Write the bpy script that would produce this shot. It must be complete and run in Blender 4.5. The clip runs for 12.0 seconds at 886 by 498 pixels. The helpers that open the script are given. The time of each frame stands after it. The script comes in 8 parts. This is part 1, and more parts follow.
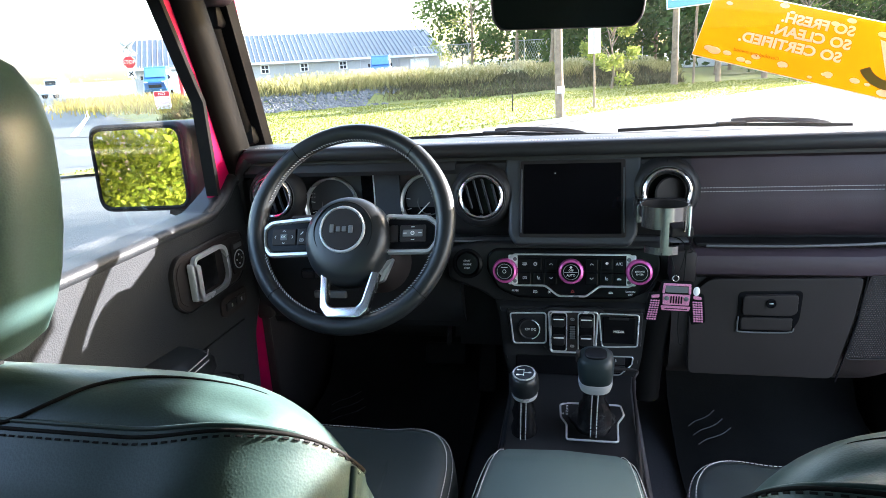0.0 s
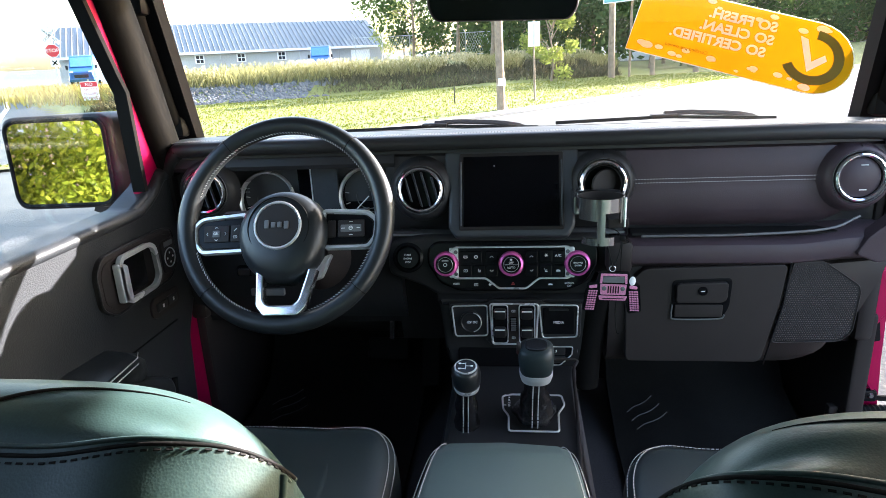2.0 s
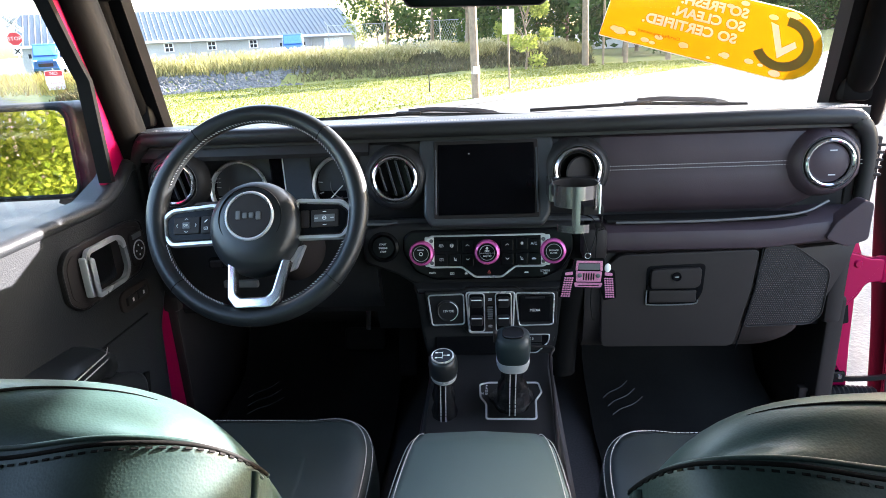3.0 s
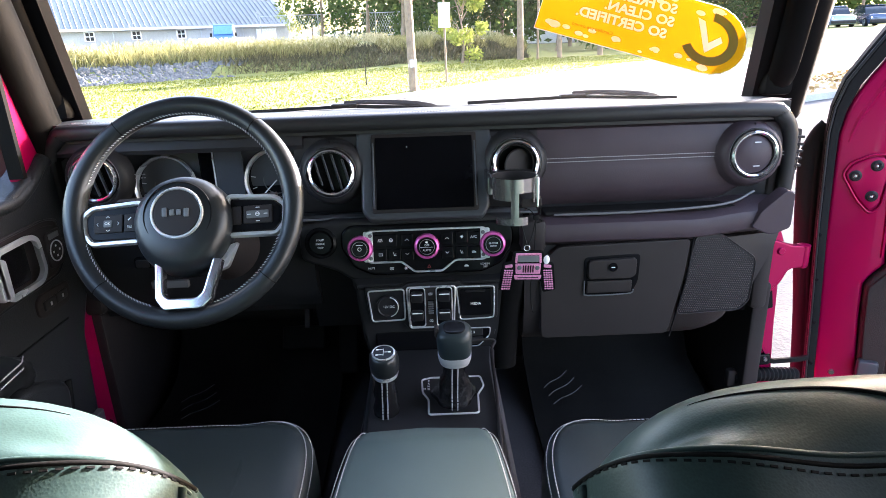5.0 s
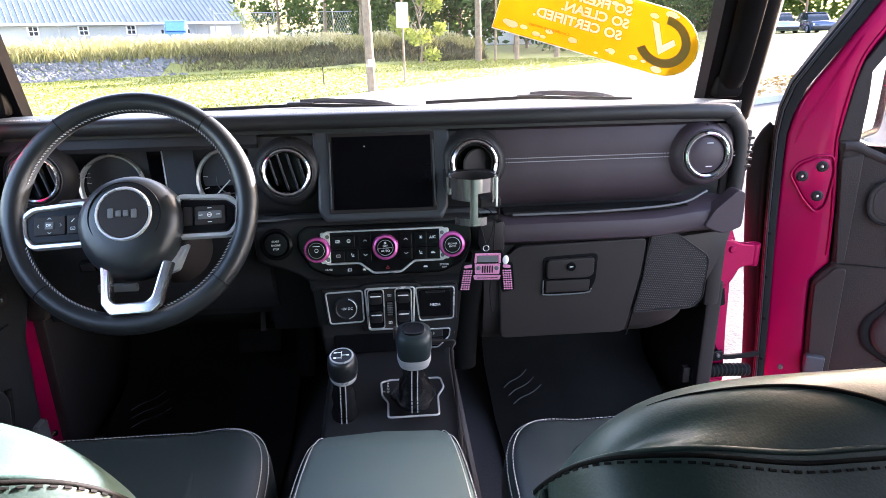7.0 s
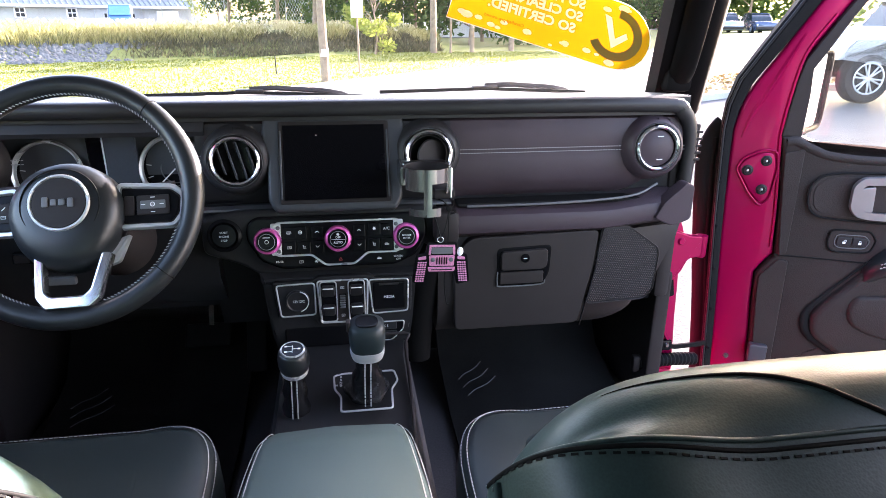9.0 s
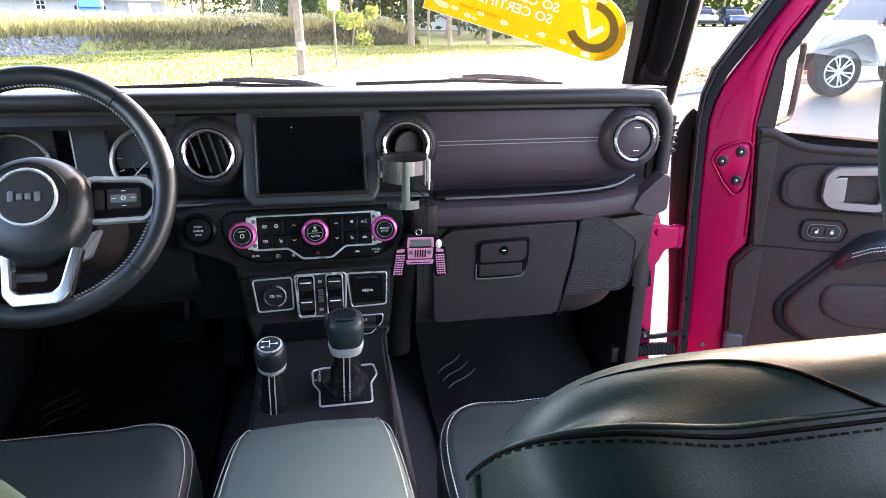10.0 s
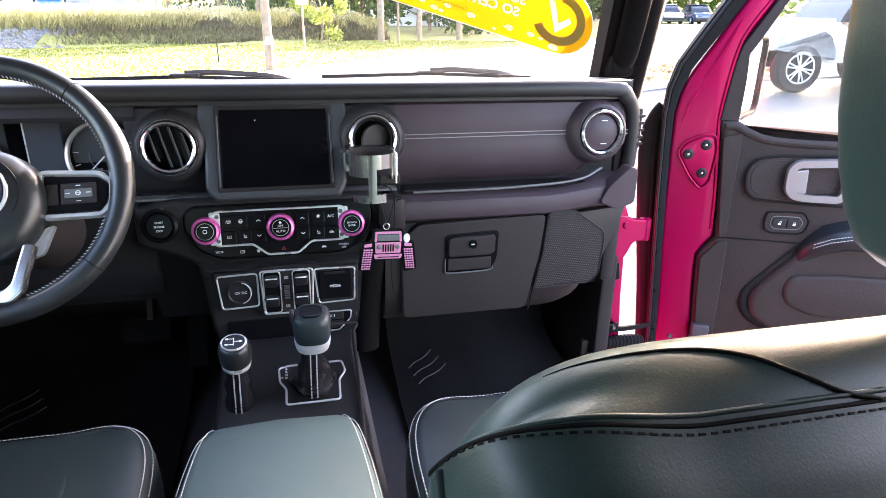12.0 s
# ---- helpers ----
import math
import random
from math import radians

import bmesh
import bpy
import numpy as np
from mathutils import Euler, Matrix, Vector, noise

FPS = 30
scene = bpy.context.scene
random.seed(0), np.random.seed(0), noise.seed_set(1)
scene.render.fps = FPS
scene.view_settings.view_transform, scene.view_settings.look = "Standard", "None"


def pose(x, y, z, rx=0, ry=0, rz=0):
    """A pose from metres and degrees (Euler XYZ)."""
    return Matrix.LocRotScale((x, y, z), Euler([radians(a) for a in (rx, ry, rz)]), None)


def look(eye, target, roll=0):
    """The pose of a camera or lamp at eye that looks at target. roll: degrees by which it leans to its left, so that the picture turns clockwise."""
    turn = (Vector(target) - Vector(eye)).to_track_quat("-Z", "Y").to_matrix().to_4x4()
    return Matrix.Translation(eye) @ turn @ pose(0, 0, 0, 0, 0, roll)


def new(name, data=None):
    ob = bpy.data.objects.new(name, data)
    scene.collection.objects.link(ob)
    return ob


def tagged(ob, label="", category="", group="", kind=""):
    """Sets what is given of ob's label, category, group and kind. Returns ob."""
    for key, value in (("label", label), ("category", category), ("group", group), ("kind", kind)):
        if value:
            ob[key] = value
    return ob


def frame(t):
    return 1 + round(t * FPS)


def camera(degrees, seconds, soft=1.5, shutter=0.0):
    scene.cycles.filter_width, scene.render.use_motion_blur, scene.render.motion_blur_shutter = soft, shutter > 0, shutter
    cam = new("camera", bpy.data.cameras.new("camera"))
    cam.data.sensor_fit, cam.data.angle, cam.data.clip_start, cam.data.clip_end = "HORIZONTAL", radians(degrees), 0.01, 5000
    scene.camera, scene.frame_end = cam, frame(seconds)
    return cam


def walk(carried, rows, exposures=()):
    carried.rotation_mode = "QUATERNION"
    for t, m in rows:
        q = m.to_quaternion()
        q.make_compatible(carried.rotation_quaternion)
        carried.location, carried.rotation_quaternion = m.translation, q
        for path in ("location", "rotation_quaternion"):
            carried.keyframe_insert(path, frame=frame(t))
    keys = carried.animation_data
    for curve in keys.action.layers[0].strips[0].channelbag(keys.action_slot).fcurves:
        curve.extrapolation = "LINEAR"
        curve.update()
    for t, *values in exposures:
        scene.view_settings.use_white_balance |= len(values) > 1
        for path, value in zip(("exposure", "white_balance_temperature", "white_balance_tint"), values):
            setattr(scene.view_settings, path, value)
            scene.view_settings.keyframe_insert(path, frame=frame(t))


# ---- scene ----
cam = camera(70.0, 12.0, soft=0.8)
PATH = [
    (0, (0.0053, -1.1740, 1.4425), (-0.4021, 0.7000, 0.8751), -3.21),
    (0.5, (0.0082, -1.1722, 1.4417), (-0.3656, 0.7072, 0.8692), -3.29),
    (1, (0.0099, -1.1708, 1.4409), (-0.3237, 0.7160, 0.8678), -3.13),
    (1.5, (0.0117, -1.1661, 1.4413), (-0.2598, 0.7272, 0.8568), -2.87),
    (2, (0.0118, -1.1615, 1.4416), (-0.2239, 0.7322, 0.8429), -2.68),
    (2.5, (0.0123, -1.1576, 1.4410), (-0.1885, 0.7327, 0.8194), -2.87),
    (3, (0.0132, -1.1541, 1.4390), (-0.1501, 0.7354, 0.8042), -2.72),
    (4.8, (0.0140, -1.1439, 1.4368), (0.0186, 0.7470, 0.7852), -2.07),
    (5, (0.0138, -1.1403, 1.4353), (0.0387, 0.7474, 0.7749), -1.91),
    (5.5, (0.0135, -1.1387, 1.4343), (0.0650, 0.7512, 0.7820), -1.86),
    (6, (0.0141, -1.1326, 1.4328), (0.1164, 0.7504, 0.7667), -1.39),
    (6.5, (0.0148, -1.1322, 1.4329), (0.1437, 0.7520, 0.7747), -1.17),
    (8.5, (0.0175, -1.1233, 1.4278), (0.2709, 0.7385, 0.7427), 0.02),
    (9, (0.0181, -1.1214, 1.4266), (0.3100, 0.7350, 0.7420), 0.47),
    (9.5, (0.0181, -1.1185, 1.4233), (0.3452, 0.7277, 0.7271), 0.62),
    (10, (0.0207, -1.1173, 1.4224), (0.3753, 0.7216, 0.7204), 0.64),
    (10.5, (0.0225, -1.1162, 1.4208), (0.3983, 0.7181, 0.7180), 0.77),
    (11, (0.0233, -1.1140, 1.4218), (0.4166, 0.7124, 0.7082), 0.92),
    (11.5, (0.0255, -1.1115, 1.4158), (0.4309, 0.7113, 0.6995), 1.06),
    (12, (0.0285, -1.1107, 1.4158), (0.4688, 0.7056, 0.7036), 1.08),
]
EXPOSURES = [(t, stops, 6250.0 + 35.0 * t, tint) for t, stops, tint in ((0.0, 3.77, 16.0), (0.5, 3.58, 16.0), (1.5, 3.58, 16.0), (2.5, 3.63, 16.0), (3.0, 3.81, 18.0), (5.5, 3.97, 24.0), (6.5, 4.03, 26.0), (9.0, 4.11, 28.0), (10.5, 4.29, 28.0), (12.0, 4.53, 28.0))]
walk(cam, [(t, look(eye, target, roll)) for t, eye, target, roll in PATH], EXPOSURES)

# ---- world and light ----
SUN_AZ, SUN_EL = 53.0, 15.0          # degrees right of straight ahead, and above the horizon
to_sun = Vector((math.sin(radians(SUN_AZ)) * math.cos(radians(SUN_EL)), math.cos(radians(SUN_AZ)) * math.cos(radians(SUN_EL)), math.sin(radians(SUN_EL))))
world = bpy.data.worlds.new("sky")
scene.world = world
world.use_nodes = True
wt = world.node_tree
sky = wt.nodes.new("ShaderNodeTexSky")
sky.sky_type, sky.sun_disc = "NISHITA", False
sky.sun_elevation, sky.sun_rotation = radians(SUN_EL), radians(SUN_AZ)
sky.air_density, sky.dust_density, sky.ozone_density = 1.0, 2.5, 1.0
wt.links.new(sky.outputs["Color"], wt.nodes["Background"].inputs["Color"])
wt.nodes["Background"].inputs["Strength"].default_value = 0.15
lamp = bpy.data.lights.new("sun", "SUN")
lamp.energy, lamp.angle, lamp.color = 5.0, radians(0.5), (1.0, 0.95, 0.88)
sun = new("sun", lamp)
sun.matrix_basis = look(to_sun * 50, (0, 0, 0))

# ---- materials ----


def mat(name, col, rough=0.5, metal=0.0, var=0.15, vscale=7.0, bump=0.0, bscale=200.0, spec=0.5, coat=0.0, kind="noise", rvar=0.12, col2=None, sheen=0.0):
    """A principled surface with coarse colour drift, fine grain and relief."""
    m = bpy.data.materials.new(name)
    m.use_nodes = True
    nt = m.node_tree
    n, ln = nt.nodes, nt.links
    b = n["Principled BSDF"]
    tc = n.new("ShaderNodeTexCoord")
    big = n.new("ShaderNodeTexNoise")
    big.inputs["Scale"].default_value, big.inputs["Detail"].default_value = vscale, 5
    fine = n.new("ShaderNodeTexVoronoi" if kind == "voronoi" else "ShaderNodeTexNoise")
    fine.inputs["Scale"].default_value = bscale
    fo = fine.outputs["Distance"] if kind == "voronoi" else fine.outputs[0]
    ln.new(tc.outputs["Object"], big.inputs["Vector"])
    ln.new(tc.outputs["Object"], fine.inputs["Vector"])
    add = n.new("ShaderNodeMath")
    add.operation, add.inputs[1].default_value = "MULTIPLY_ADD", 0.35
    ln.new(fo, add.inputs[0])
    ln.new(big.outputs[0], add.inputs[2])
    ramp = n.new("ShaderNodeMapRange")
    ramp.inputs["From Min"].default_value, ramp.inputs["From Max"].default_value = 0.35, 0.95
    ln.new(add.outputs[0], ramp.inputs["Value"])
    mix = n.new("ShaderNodeMix")
    mix.data_type = "RGBA"
    mix.inputs["A"].default_value = (*[c * (1 - var) for c in col], 1)
    mix.inputs["B"].default_value = (*(col2 or [min(1, c * (1 + var)) for c in col]), 1)
    ln.new(ramp.outputs[0], mix.inputs["Factor"])
    ln.new(mix.outputs["Result"], b.inputs["Base Color"])
    rr = n.new("ShaderNodeMapRange")
    rr.inputs["To Min"].default_value, rr.inputs["To Max"].default_value = max(0.02, rough - rvar * rough), min(1, rough + rvar * rough)
    ln.new(big.outputs[0], rr.inputs["Value"])
    ln.new(rr.outputs[0], b.inputs["Roughness"])
    b.inputs["Metallic"].default_value = metal
    b.inputs["Specular IOR Level"].default_value = spec
    b.inputs["Coat Weight"].default_value = coat
    b.inputs["Coat Roughness"].default_value = 0.06
    b.inputs["Sheen Weight"].default_value = sheen
    if bump:
        bp = n.new("ShaderNodeBump")
        bp.inputs["Strength"].default_value, bp.inputs["Distance"].default_value = bump, 0.5 / bscale
        ln.new(fo, bp.inputs["Height"])
        ln.new(bp.outputs[0], b.inputs["Normal"])
    return m


def glass_sheet(name, tint=(0.95, 0.97, 0.95), gloss=0.9, dust=0.0, dust_scale=160.0):
    """A thin pane: clear, with a fresnel sheen and, if asked, specks of dust."""
    m = bpy.data.materials.new(name)
    m.use_nodes = True
    nt = m.node_tree
    n, ln = nt.nodes, nt.links
    n.remove(n["Principled BSDF"])
    out = n["Material Output"]
    clear = n.new("ShaderNodeBsdfTransparent")
    clear.inputs["Color"].default_value = (*tint, 1)
    shine = n.new("ShaderNodeBsdfGlossy")
    shine.inputs["Roughness"].default_value = 0.02
    lw = n.new("ShaderNodeLayerWeight")
    lw.inputs["Blend"].default_value = 0.5
    fr = n.new("ShaderNodeMath")
    fr.operation, fr.inputs[1].default_value = "POWER", 5.0
    ln.new(lw.outputs["Facing"], fr.inputs[0])
    sc = n.new("ShaderNodeMath")
    sc.operation, sc.inputs[1].default_value, sc.inputs[2].default_value = "MULTIPLY_ADD", 0.96 * gloss, 0.04 * gloss
    ln.new(fr.outputs[0], sc.inputs[0])
    mx = n.new("ShaderNodeMixShader")
    ln.new(sc.outputs[0], mx.inputs[0])
    ln.new(clear.outputs[0], mx.inputs[1])
    ln.new(shine.outputs[0], mx.inputs[2])
    last = mx
    if dust:
        tc = n.new("ShaderNodeTexCoord")
        vo = n.new("ShaderNodeTexVoronoi")
        vo.inputs["Scale"].default_value = dust_scale
        patch = n.new("ShaderNodeTexNoise")
        patch.inputs["Scale"].default_value = 5
        ln.new(tc.outputs["Object"], vo.inputs["Vector"])
        ln.new(tc.outputs["Object"], patch.inputs["Vector"])
        mr = n.new("ShaderNodeMapRange")
        mr.inputs["From Min"].default_value, mr.inputs["From Max"].default_value = 0.26, 0.10
        ln.new(vo.outputs["Distance"], mr.inputs["Value"])
        pm = n.new("ShaderNodeMapRange")
        pm.inputs["From Min"].default_value, pm.inputs["From Max"].default_value = 0.35, 0.75
        pm.inputs["To Max"].default_value = dust
        ln.new(patch.outputs[0], pm.inputs["Value"])
        mu = n.new("ShaderNodeMath")
        mu.operation = "MULTIPLY_ADD"
        mu.inputs[2].default_value = dust * 0.008
        ln.new(mr.outputs[0], mu.inputs[0])
        ln.new(pm.outputs[0], mu.inputs[1])
        tr = n.new("ShaderNodeBsdfTranslucent")
        tr.inputs["Color"].default_value = (0.8, 0.8, 0.78, 1)
        m2 = n.new("ShaderNodeMixShader")
        ln.new(mu.outputs[0], m2.inputs[0])
        ln.new(mx.outputs[0], m2.inputs[1])
        ln.new(tr.outputs[0], m2.inputs[2])
        last = m2
    ln.new(last.outputs[0], out.inputs["Surface"])
    return m


def film(name, col, through_col=None):
    """A thin printed film that light passes through."""
    m = bpy.data.materials.new(name)
    m.use_nodes = True
    nt = m.node_tree
    n, ln = nt.nodes, nt.links
    n.remove(n["Principled BSDF"])
    tc = n.new("ShaderNodeTexCoord")
    no = n.new("ShaderNodeTexNoise")
    no.inputs["Scale"].default_value = 9
    ln.new(tc.outputs["Object"], no.inputs["Vector"])
    mix = n.new("ShaderNodeMix")
    mix.data_type = "RGBA"
    mix.inputs["A"].default_value = (*[c * 0.93 for c in col], 1)
    mix.inputs["B"].default_value = (*[min(1, c * 1.06) for c in col], 1)
    ln.new(no.outputs[0], mix.inputs["Factor"])
    a = n.new("ShaderNodeBsdfDiffuse")
    b = n.new("ShaderNodeBsdfTranslucent")
    ln.new(mix.outputs["Result"], a.inputs["Color"])
    ln.new(mix.outputs["Result"], b.inputs["Color"])
    mx = n.new("ShaderNodeMixShader")
    mx.inputs[0].default_value = 0.55
    ln.new(a.outputs[0], mx.inputs[1])
    ln.new(b.outputs[0], mx.inputs[2])
    ln.new(mx.outputs[0], n["Material Output"].inputs["Surface"])
    return m


def leafy(name, a, b, rough=0.6, trans=0.35):
    """Leaves or grass blades: two greens per piece, with light coming through."""
    m = bpy.data.materials.new(name)
    m.use_nodes = True
    nt = m.node_tree
    n, ln = nt.nodes, nt.links
    n.remove(n["Principled BSDF"])
    geo = n.new("ShaderNodeNewGeometry")
    mix = n.new("ShaderNodeMix")
    mix.data_type = "RGBA"
    mix.inputs["A"].default_value, mix.inputs["B"].default_value = (*a, 1), (*b, 1)
    ln.new(geo.outputs["Random Per Island"], mix.inputs["Factor"])
    d = n.new("ShaderNodeBsdfDiffuse")
    t = n.new("ShaderNodeBsdfTranslucent")
    ln.new(mix.outputs["Result"], d.inputs["Color"])
    ln.new(mix.outputs["Result"], t.inputs["Color"])
    mx = n.new("ShaderNodeMixShader")
    mx.inputs[0].default_value = trans
    ln.new(d.outputs[0], mx.inputs[1])
    ln.new(t.outputs[0], mx.inputs[2])
    ln.new(mx.outputs[0], n["Material Output"].inputs["Surface"])
    return m


M_SOFT = mat("dash_soft_vinyl", (0.054, 0.038, 0.046), 0.42, var=0.2, bump=0.25, bscale=900, kind="voronoi", rvar=0.1, spec=0.3)
M_BROW = mat("dash_top_vinyl", (0.024, 0.0235, 0.0245), 0.44, var=0.2, bump=0.15, bscale=900, kind="voronoi", spec=0.4)
# Same vinyl as M_SOFT; the centre's dimmer light is put into the colour.
M_CENTRE = mat("shaded_dash_vinyl", (0.025, 0.0242, 0.0258), 0.46, var=0.2, bump=0.2, bscale=900, kind="voronoi", spec=0.3)
M_BEZEL = mat("slate_bezel_plastic", (0.060, 0.065, 0.073), 0.38, var=0.12, bump=0.1, bscale=900, spec=0.45)
# Sky reflected in the dark display, put into this grey-blue.
M_CLUSTER = mat("sky_sheen_lens", (0.055, 0.063, 0.075), 0.22, var=0.1, vscale=12, spec=0.4)
M_PLAST = mat("black_grained_plastic", (0.028, 0.0235, 0.0230), 0.5, var=0.25, bump=0.25, bscale=1100, spec=0.2)
M_TRIM = mat("deep_black_plastic", (0.022, 0.022, 0.0235), 0.36, var=0.25, bump=0.12, bscale=1100, spec=0.25)
M_GREY = mat("grey_satin_plastic", (0.130, 0.134, 0.138), 0.42, var=0.12, bump=0.1, bscale=900)
M_GLOSS = mat("gloss_black", (0.006, 0.006, 0.007), 0.22, var=0.3, rvar=0.4, bump=0.02, bscale=300, spec=0.15)
M_SCREEN = mat("display_glass", (0.003, 0.003, 0.004), 0.10, var=0.3, rvar=0.4, vscale=20, spec=0.15)
# Teal sky sheen on the black leather is put into the base colour.
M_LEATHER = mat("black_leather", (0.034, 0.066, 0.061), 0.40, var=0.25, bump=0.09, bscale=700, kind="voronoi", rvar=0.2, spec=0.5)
# Same leather paler; the sky it reflects is put into the colour.
M_ARM = mat("sheen_pale_armrest_leather", (0.066, 0.104, 0.106), 0.50, var=0.12, bump=0.12, bscale=900, kind="voronoi", spec=0.4)
M_LEATHER_FLAT = mat("smooth_black_leather", (0.0150, 0.0180, 0.0200), 0.36, var=0.2, bump=0.15, bscale=1000, kind="voronoi", spec=0.5)
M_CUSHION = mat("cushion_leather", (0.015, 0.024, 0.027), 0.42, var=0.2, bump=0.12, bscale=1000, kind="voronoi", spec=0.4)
# Darker than the vinyl itself; shade missing on the pillar is put in.
M_PILLAR = mat("shade_dark_vinyl", (0.0060, 0.0058, 0.0058), 0.5, var=0.2, bump=0.15, bscale=900, spec=0.06)
M_BOOT = mat("shiny_boot_leather", (0.012, 0.012, 0.013), 0.25, var=0.2, bump=0.2, bscale=300)
M_SILVER = mat("satin_silver", (0.80, 0.81, 0.82), 0.28, metal=0.6, var=0.02, vscale=8)
M_CHROME = mat("chrome", (0.92, 0.93, 0.94), 0.14, metal=0.95, var=0.04, vscale=30)
M_STEEL = mat("brushed_gunmetal", (0.25, 0.24, 0.232), 0.20, metal=0.85, var=0.15, vscale=60)
M_PINKRING = mat("anodised_pink_metal", (1.0, 0.16, 0.52), 0.22, metal=0.4, var=0.2, vscale=60)
M_PINK = mat("pink_glitter", (0.95, 0.25, 0.42), 0.4, var=0.6, vscale=900, bump=0.5, bscale=1500, metal=0.15)
M_WHITE = mat("white_print", (0.92, 0.92, 0.91), 0.5, var=0.05)
M_DIM = mat("dim_print", (0.82, 0.83, 0.84), 0.5, var=0.1)
M_RED = mat("red_print", (0.35, 0.03, 0.03), 0.5, var=0.1)
M_THREAD = mat("pale_thread", (0.50, 0.49, 0.50), 0.7, var=0.1)
M_CARPET = mat("black_carpet", (0.050, 0.047, 0.050), 0.95, var=0.5, vscale=300, bump=0.9, bscale=700)
M_RUBBER = mat("black_rubber", (0.013, 0.013, 0.013), 0.65, var=0.3, bump=0.2, bscale=300, spec=0.06)
M_PAINT = mat("magenta_metallic_paint", (0.37, 0.0, 0.060), 0.34, metal=0.35, var=0.10, vscale=3, coat=0.22, bump=0.015, bscale=1500, spec=0.25)
M_HEADLINER = mat("light_grey_headliner", (0.26, 0.26, 0.255), 0.9, var=0.08, bump=0.3, bscale=900)
# Door panel material twice: warm bounce light in this colour, cool skylight below.
M_DOORSKIN = mat("warm_lit_door_panel", (0.036, 0.0285, 0.0262), 0.5, var=0.15, bump=0.35, bscale=420, kind="voronoi", spec=0.18)
# Driver's copy of the door panel, skylight put into its colour.
M_DOORPAD = mat("cool_lit_door_panel", (0.0215, 0.0240, 0.0268), 0.46, var=0.15, bump=0.3, bscale=420, kind="voronoi", spec=0.25)
M_HANDLE = mat("satin_handle_metal", (0.24, 0.243, 0.247), 0.42, metal=0.75, var=0.06, vscale=30)
M_PRIVACY = glass_sheet("dark_privacy_glass", (0.12, 0.13, 0.125), gloss=0.5, dust=0.02, dust_scale=200)
M_MESH = mat("speaker_mesh_plastic", (0.085, 0.066, 0.060), 0.55, var=0.2, vscale=20)
M_MIRROR = mat("mirror_glass", (0.9, 0.9, 0.9), 0.015, metal=1.0, var=0.01, rvar=0.0)
M_DARKMIRROR = mat("dimming_mirror_glass", (0.16, 0.17, 0.17), 0.02, metal=1.0, var=0.02, rvar=0.0)
M_PANE = glass_sheet("door_glass", (0.93, 0.96, 0.94), gloss=0.8, dust=0.05, dust_scale=260)
M_WIND = glass_sheet("dusty_windshield", (0.94, 0.97, 0.95), gloss=0.6, dust=0.16, dust_scale=330)
M_YELLOW = film("yellow_film", (0.66, 0.39, 0.012))
M_FILMWHITE = film("white_film", (1.0, 0.97, 0.85))
M_FILMGREY = film("grey_film", (0.30, 0.22, 0.06))
M_FILMBROWN = film("brown_film", (0.35, 0.20, 0.03))
M_LIME = film("lime_film", (0.60, 0.85, 0.05))

# ---- shape helpers ----


def world_of(ob):
    m = ob.matrix_basis.copy()
    return world_of(ob.parent) @ ob.matrix_parent_inverse @ m if ob.parent else m


def finish(me, smooth=40):
    for p in me.polygons:
        p.use_smooth = smooth > 0
    if smooth > 0:
        me.set_sharp_from_angle(angle=radians(smooth))
    areas = sorted(p.area for p in me.polygons)
    if smooth == 40 and 8 < len(areas) < 2500 and areas[-1] > 8 * areas[len(areas) // 2]:
        flat_faces(me, math.cos(radians(smooth)))


def flat_faces(me, limit):
    """Normals weighted by area, so that broad faces stay flat beside their rounded edges."""
    around = [[] for _ in me.vertices]
    for p in me.polygons:
        for v in p.vertices:
            around[v].append((p.normal, p.area))
    normals = []
    for p in me.polygons:
        for v in p.vertices:
            total = Vector((0, 0, 0))
            for n, a in around[v]:
                if n.dot(p.normal) > limit:
                    total += n * a
            normals.append(total.normalized() if total.length > 1e-12 else p.normal)
    me.normals_split_custom_set(normals)


def part(name, bm, material, parent=None, label="", smooth=40):
    """Links a bmesh as one mesh object, under a thing or a part."""
    me = bpy.data.meshes.new(name)
    bmesh.ops.recalc_face_normals(bm, faces=bm.faces)
    bm.to_mesh(me)
    bm.free()
    finish(me, smooth)
    me.materials.append(material)
    ob = new(name, me)
    if parent:
        ob.parent = parent
        ob.matrix_parent_inverse = world_of(parent).inverted()
    if label:
        ob["label"] = label
    return ob


def thing(name, at, label, category, group="", kind=""):
    ob = new(name)
    ob.empty_display_size = 0.05
    ob.matrix_basis = Matrix.Translation(at)
    return tagged(ob, label, category, group, kind)


def join(bm, other, m=None):
    if m is not None:
        other.transform(m)
    me = bpy.data.meshes.new("tmp")
    other.to_mesh(me)
    other.free()
    bm.from_mesh(me)
    bpy.data.meshes.remove(me)
    return bm


def rbox(size, r=0.004, seg=2, m=None):
    bm = bmesh.new()
    bmesh.ops.create_cube(bm, size=1)
    bm.transform(Matrix.Diagonal((*size, 1)))
    r = min(r, min(size) * 0.49)
    if r > 0:
        bmesh.ops.bevel(bm, geom=list(bm.edges), offset=r, segments=seg, profile=0.5, affect="EDGES")
    if m is not None:
        bm.transform(m)
    return bm


def box(x0, x1, y0, y1, z0, z1, r=0.004, seg=2):
    return rbox((x1 - x0, y1 - y0, z1 - z0), r, seg, Matrix.Translation(((x0 + x1) / 2, (y0 + y1) / 2, (z0 + z1) / 2)))


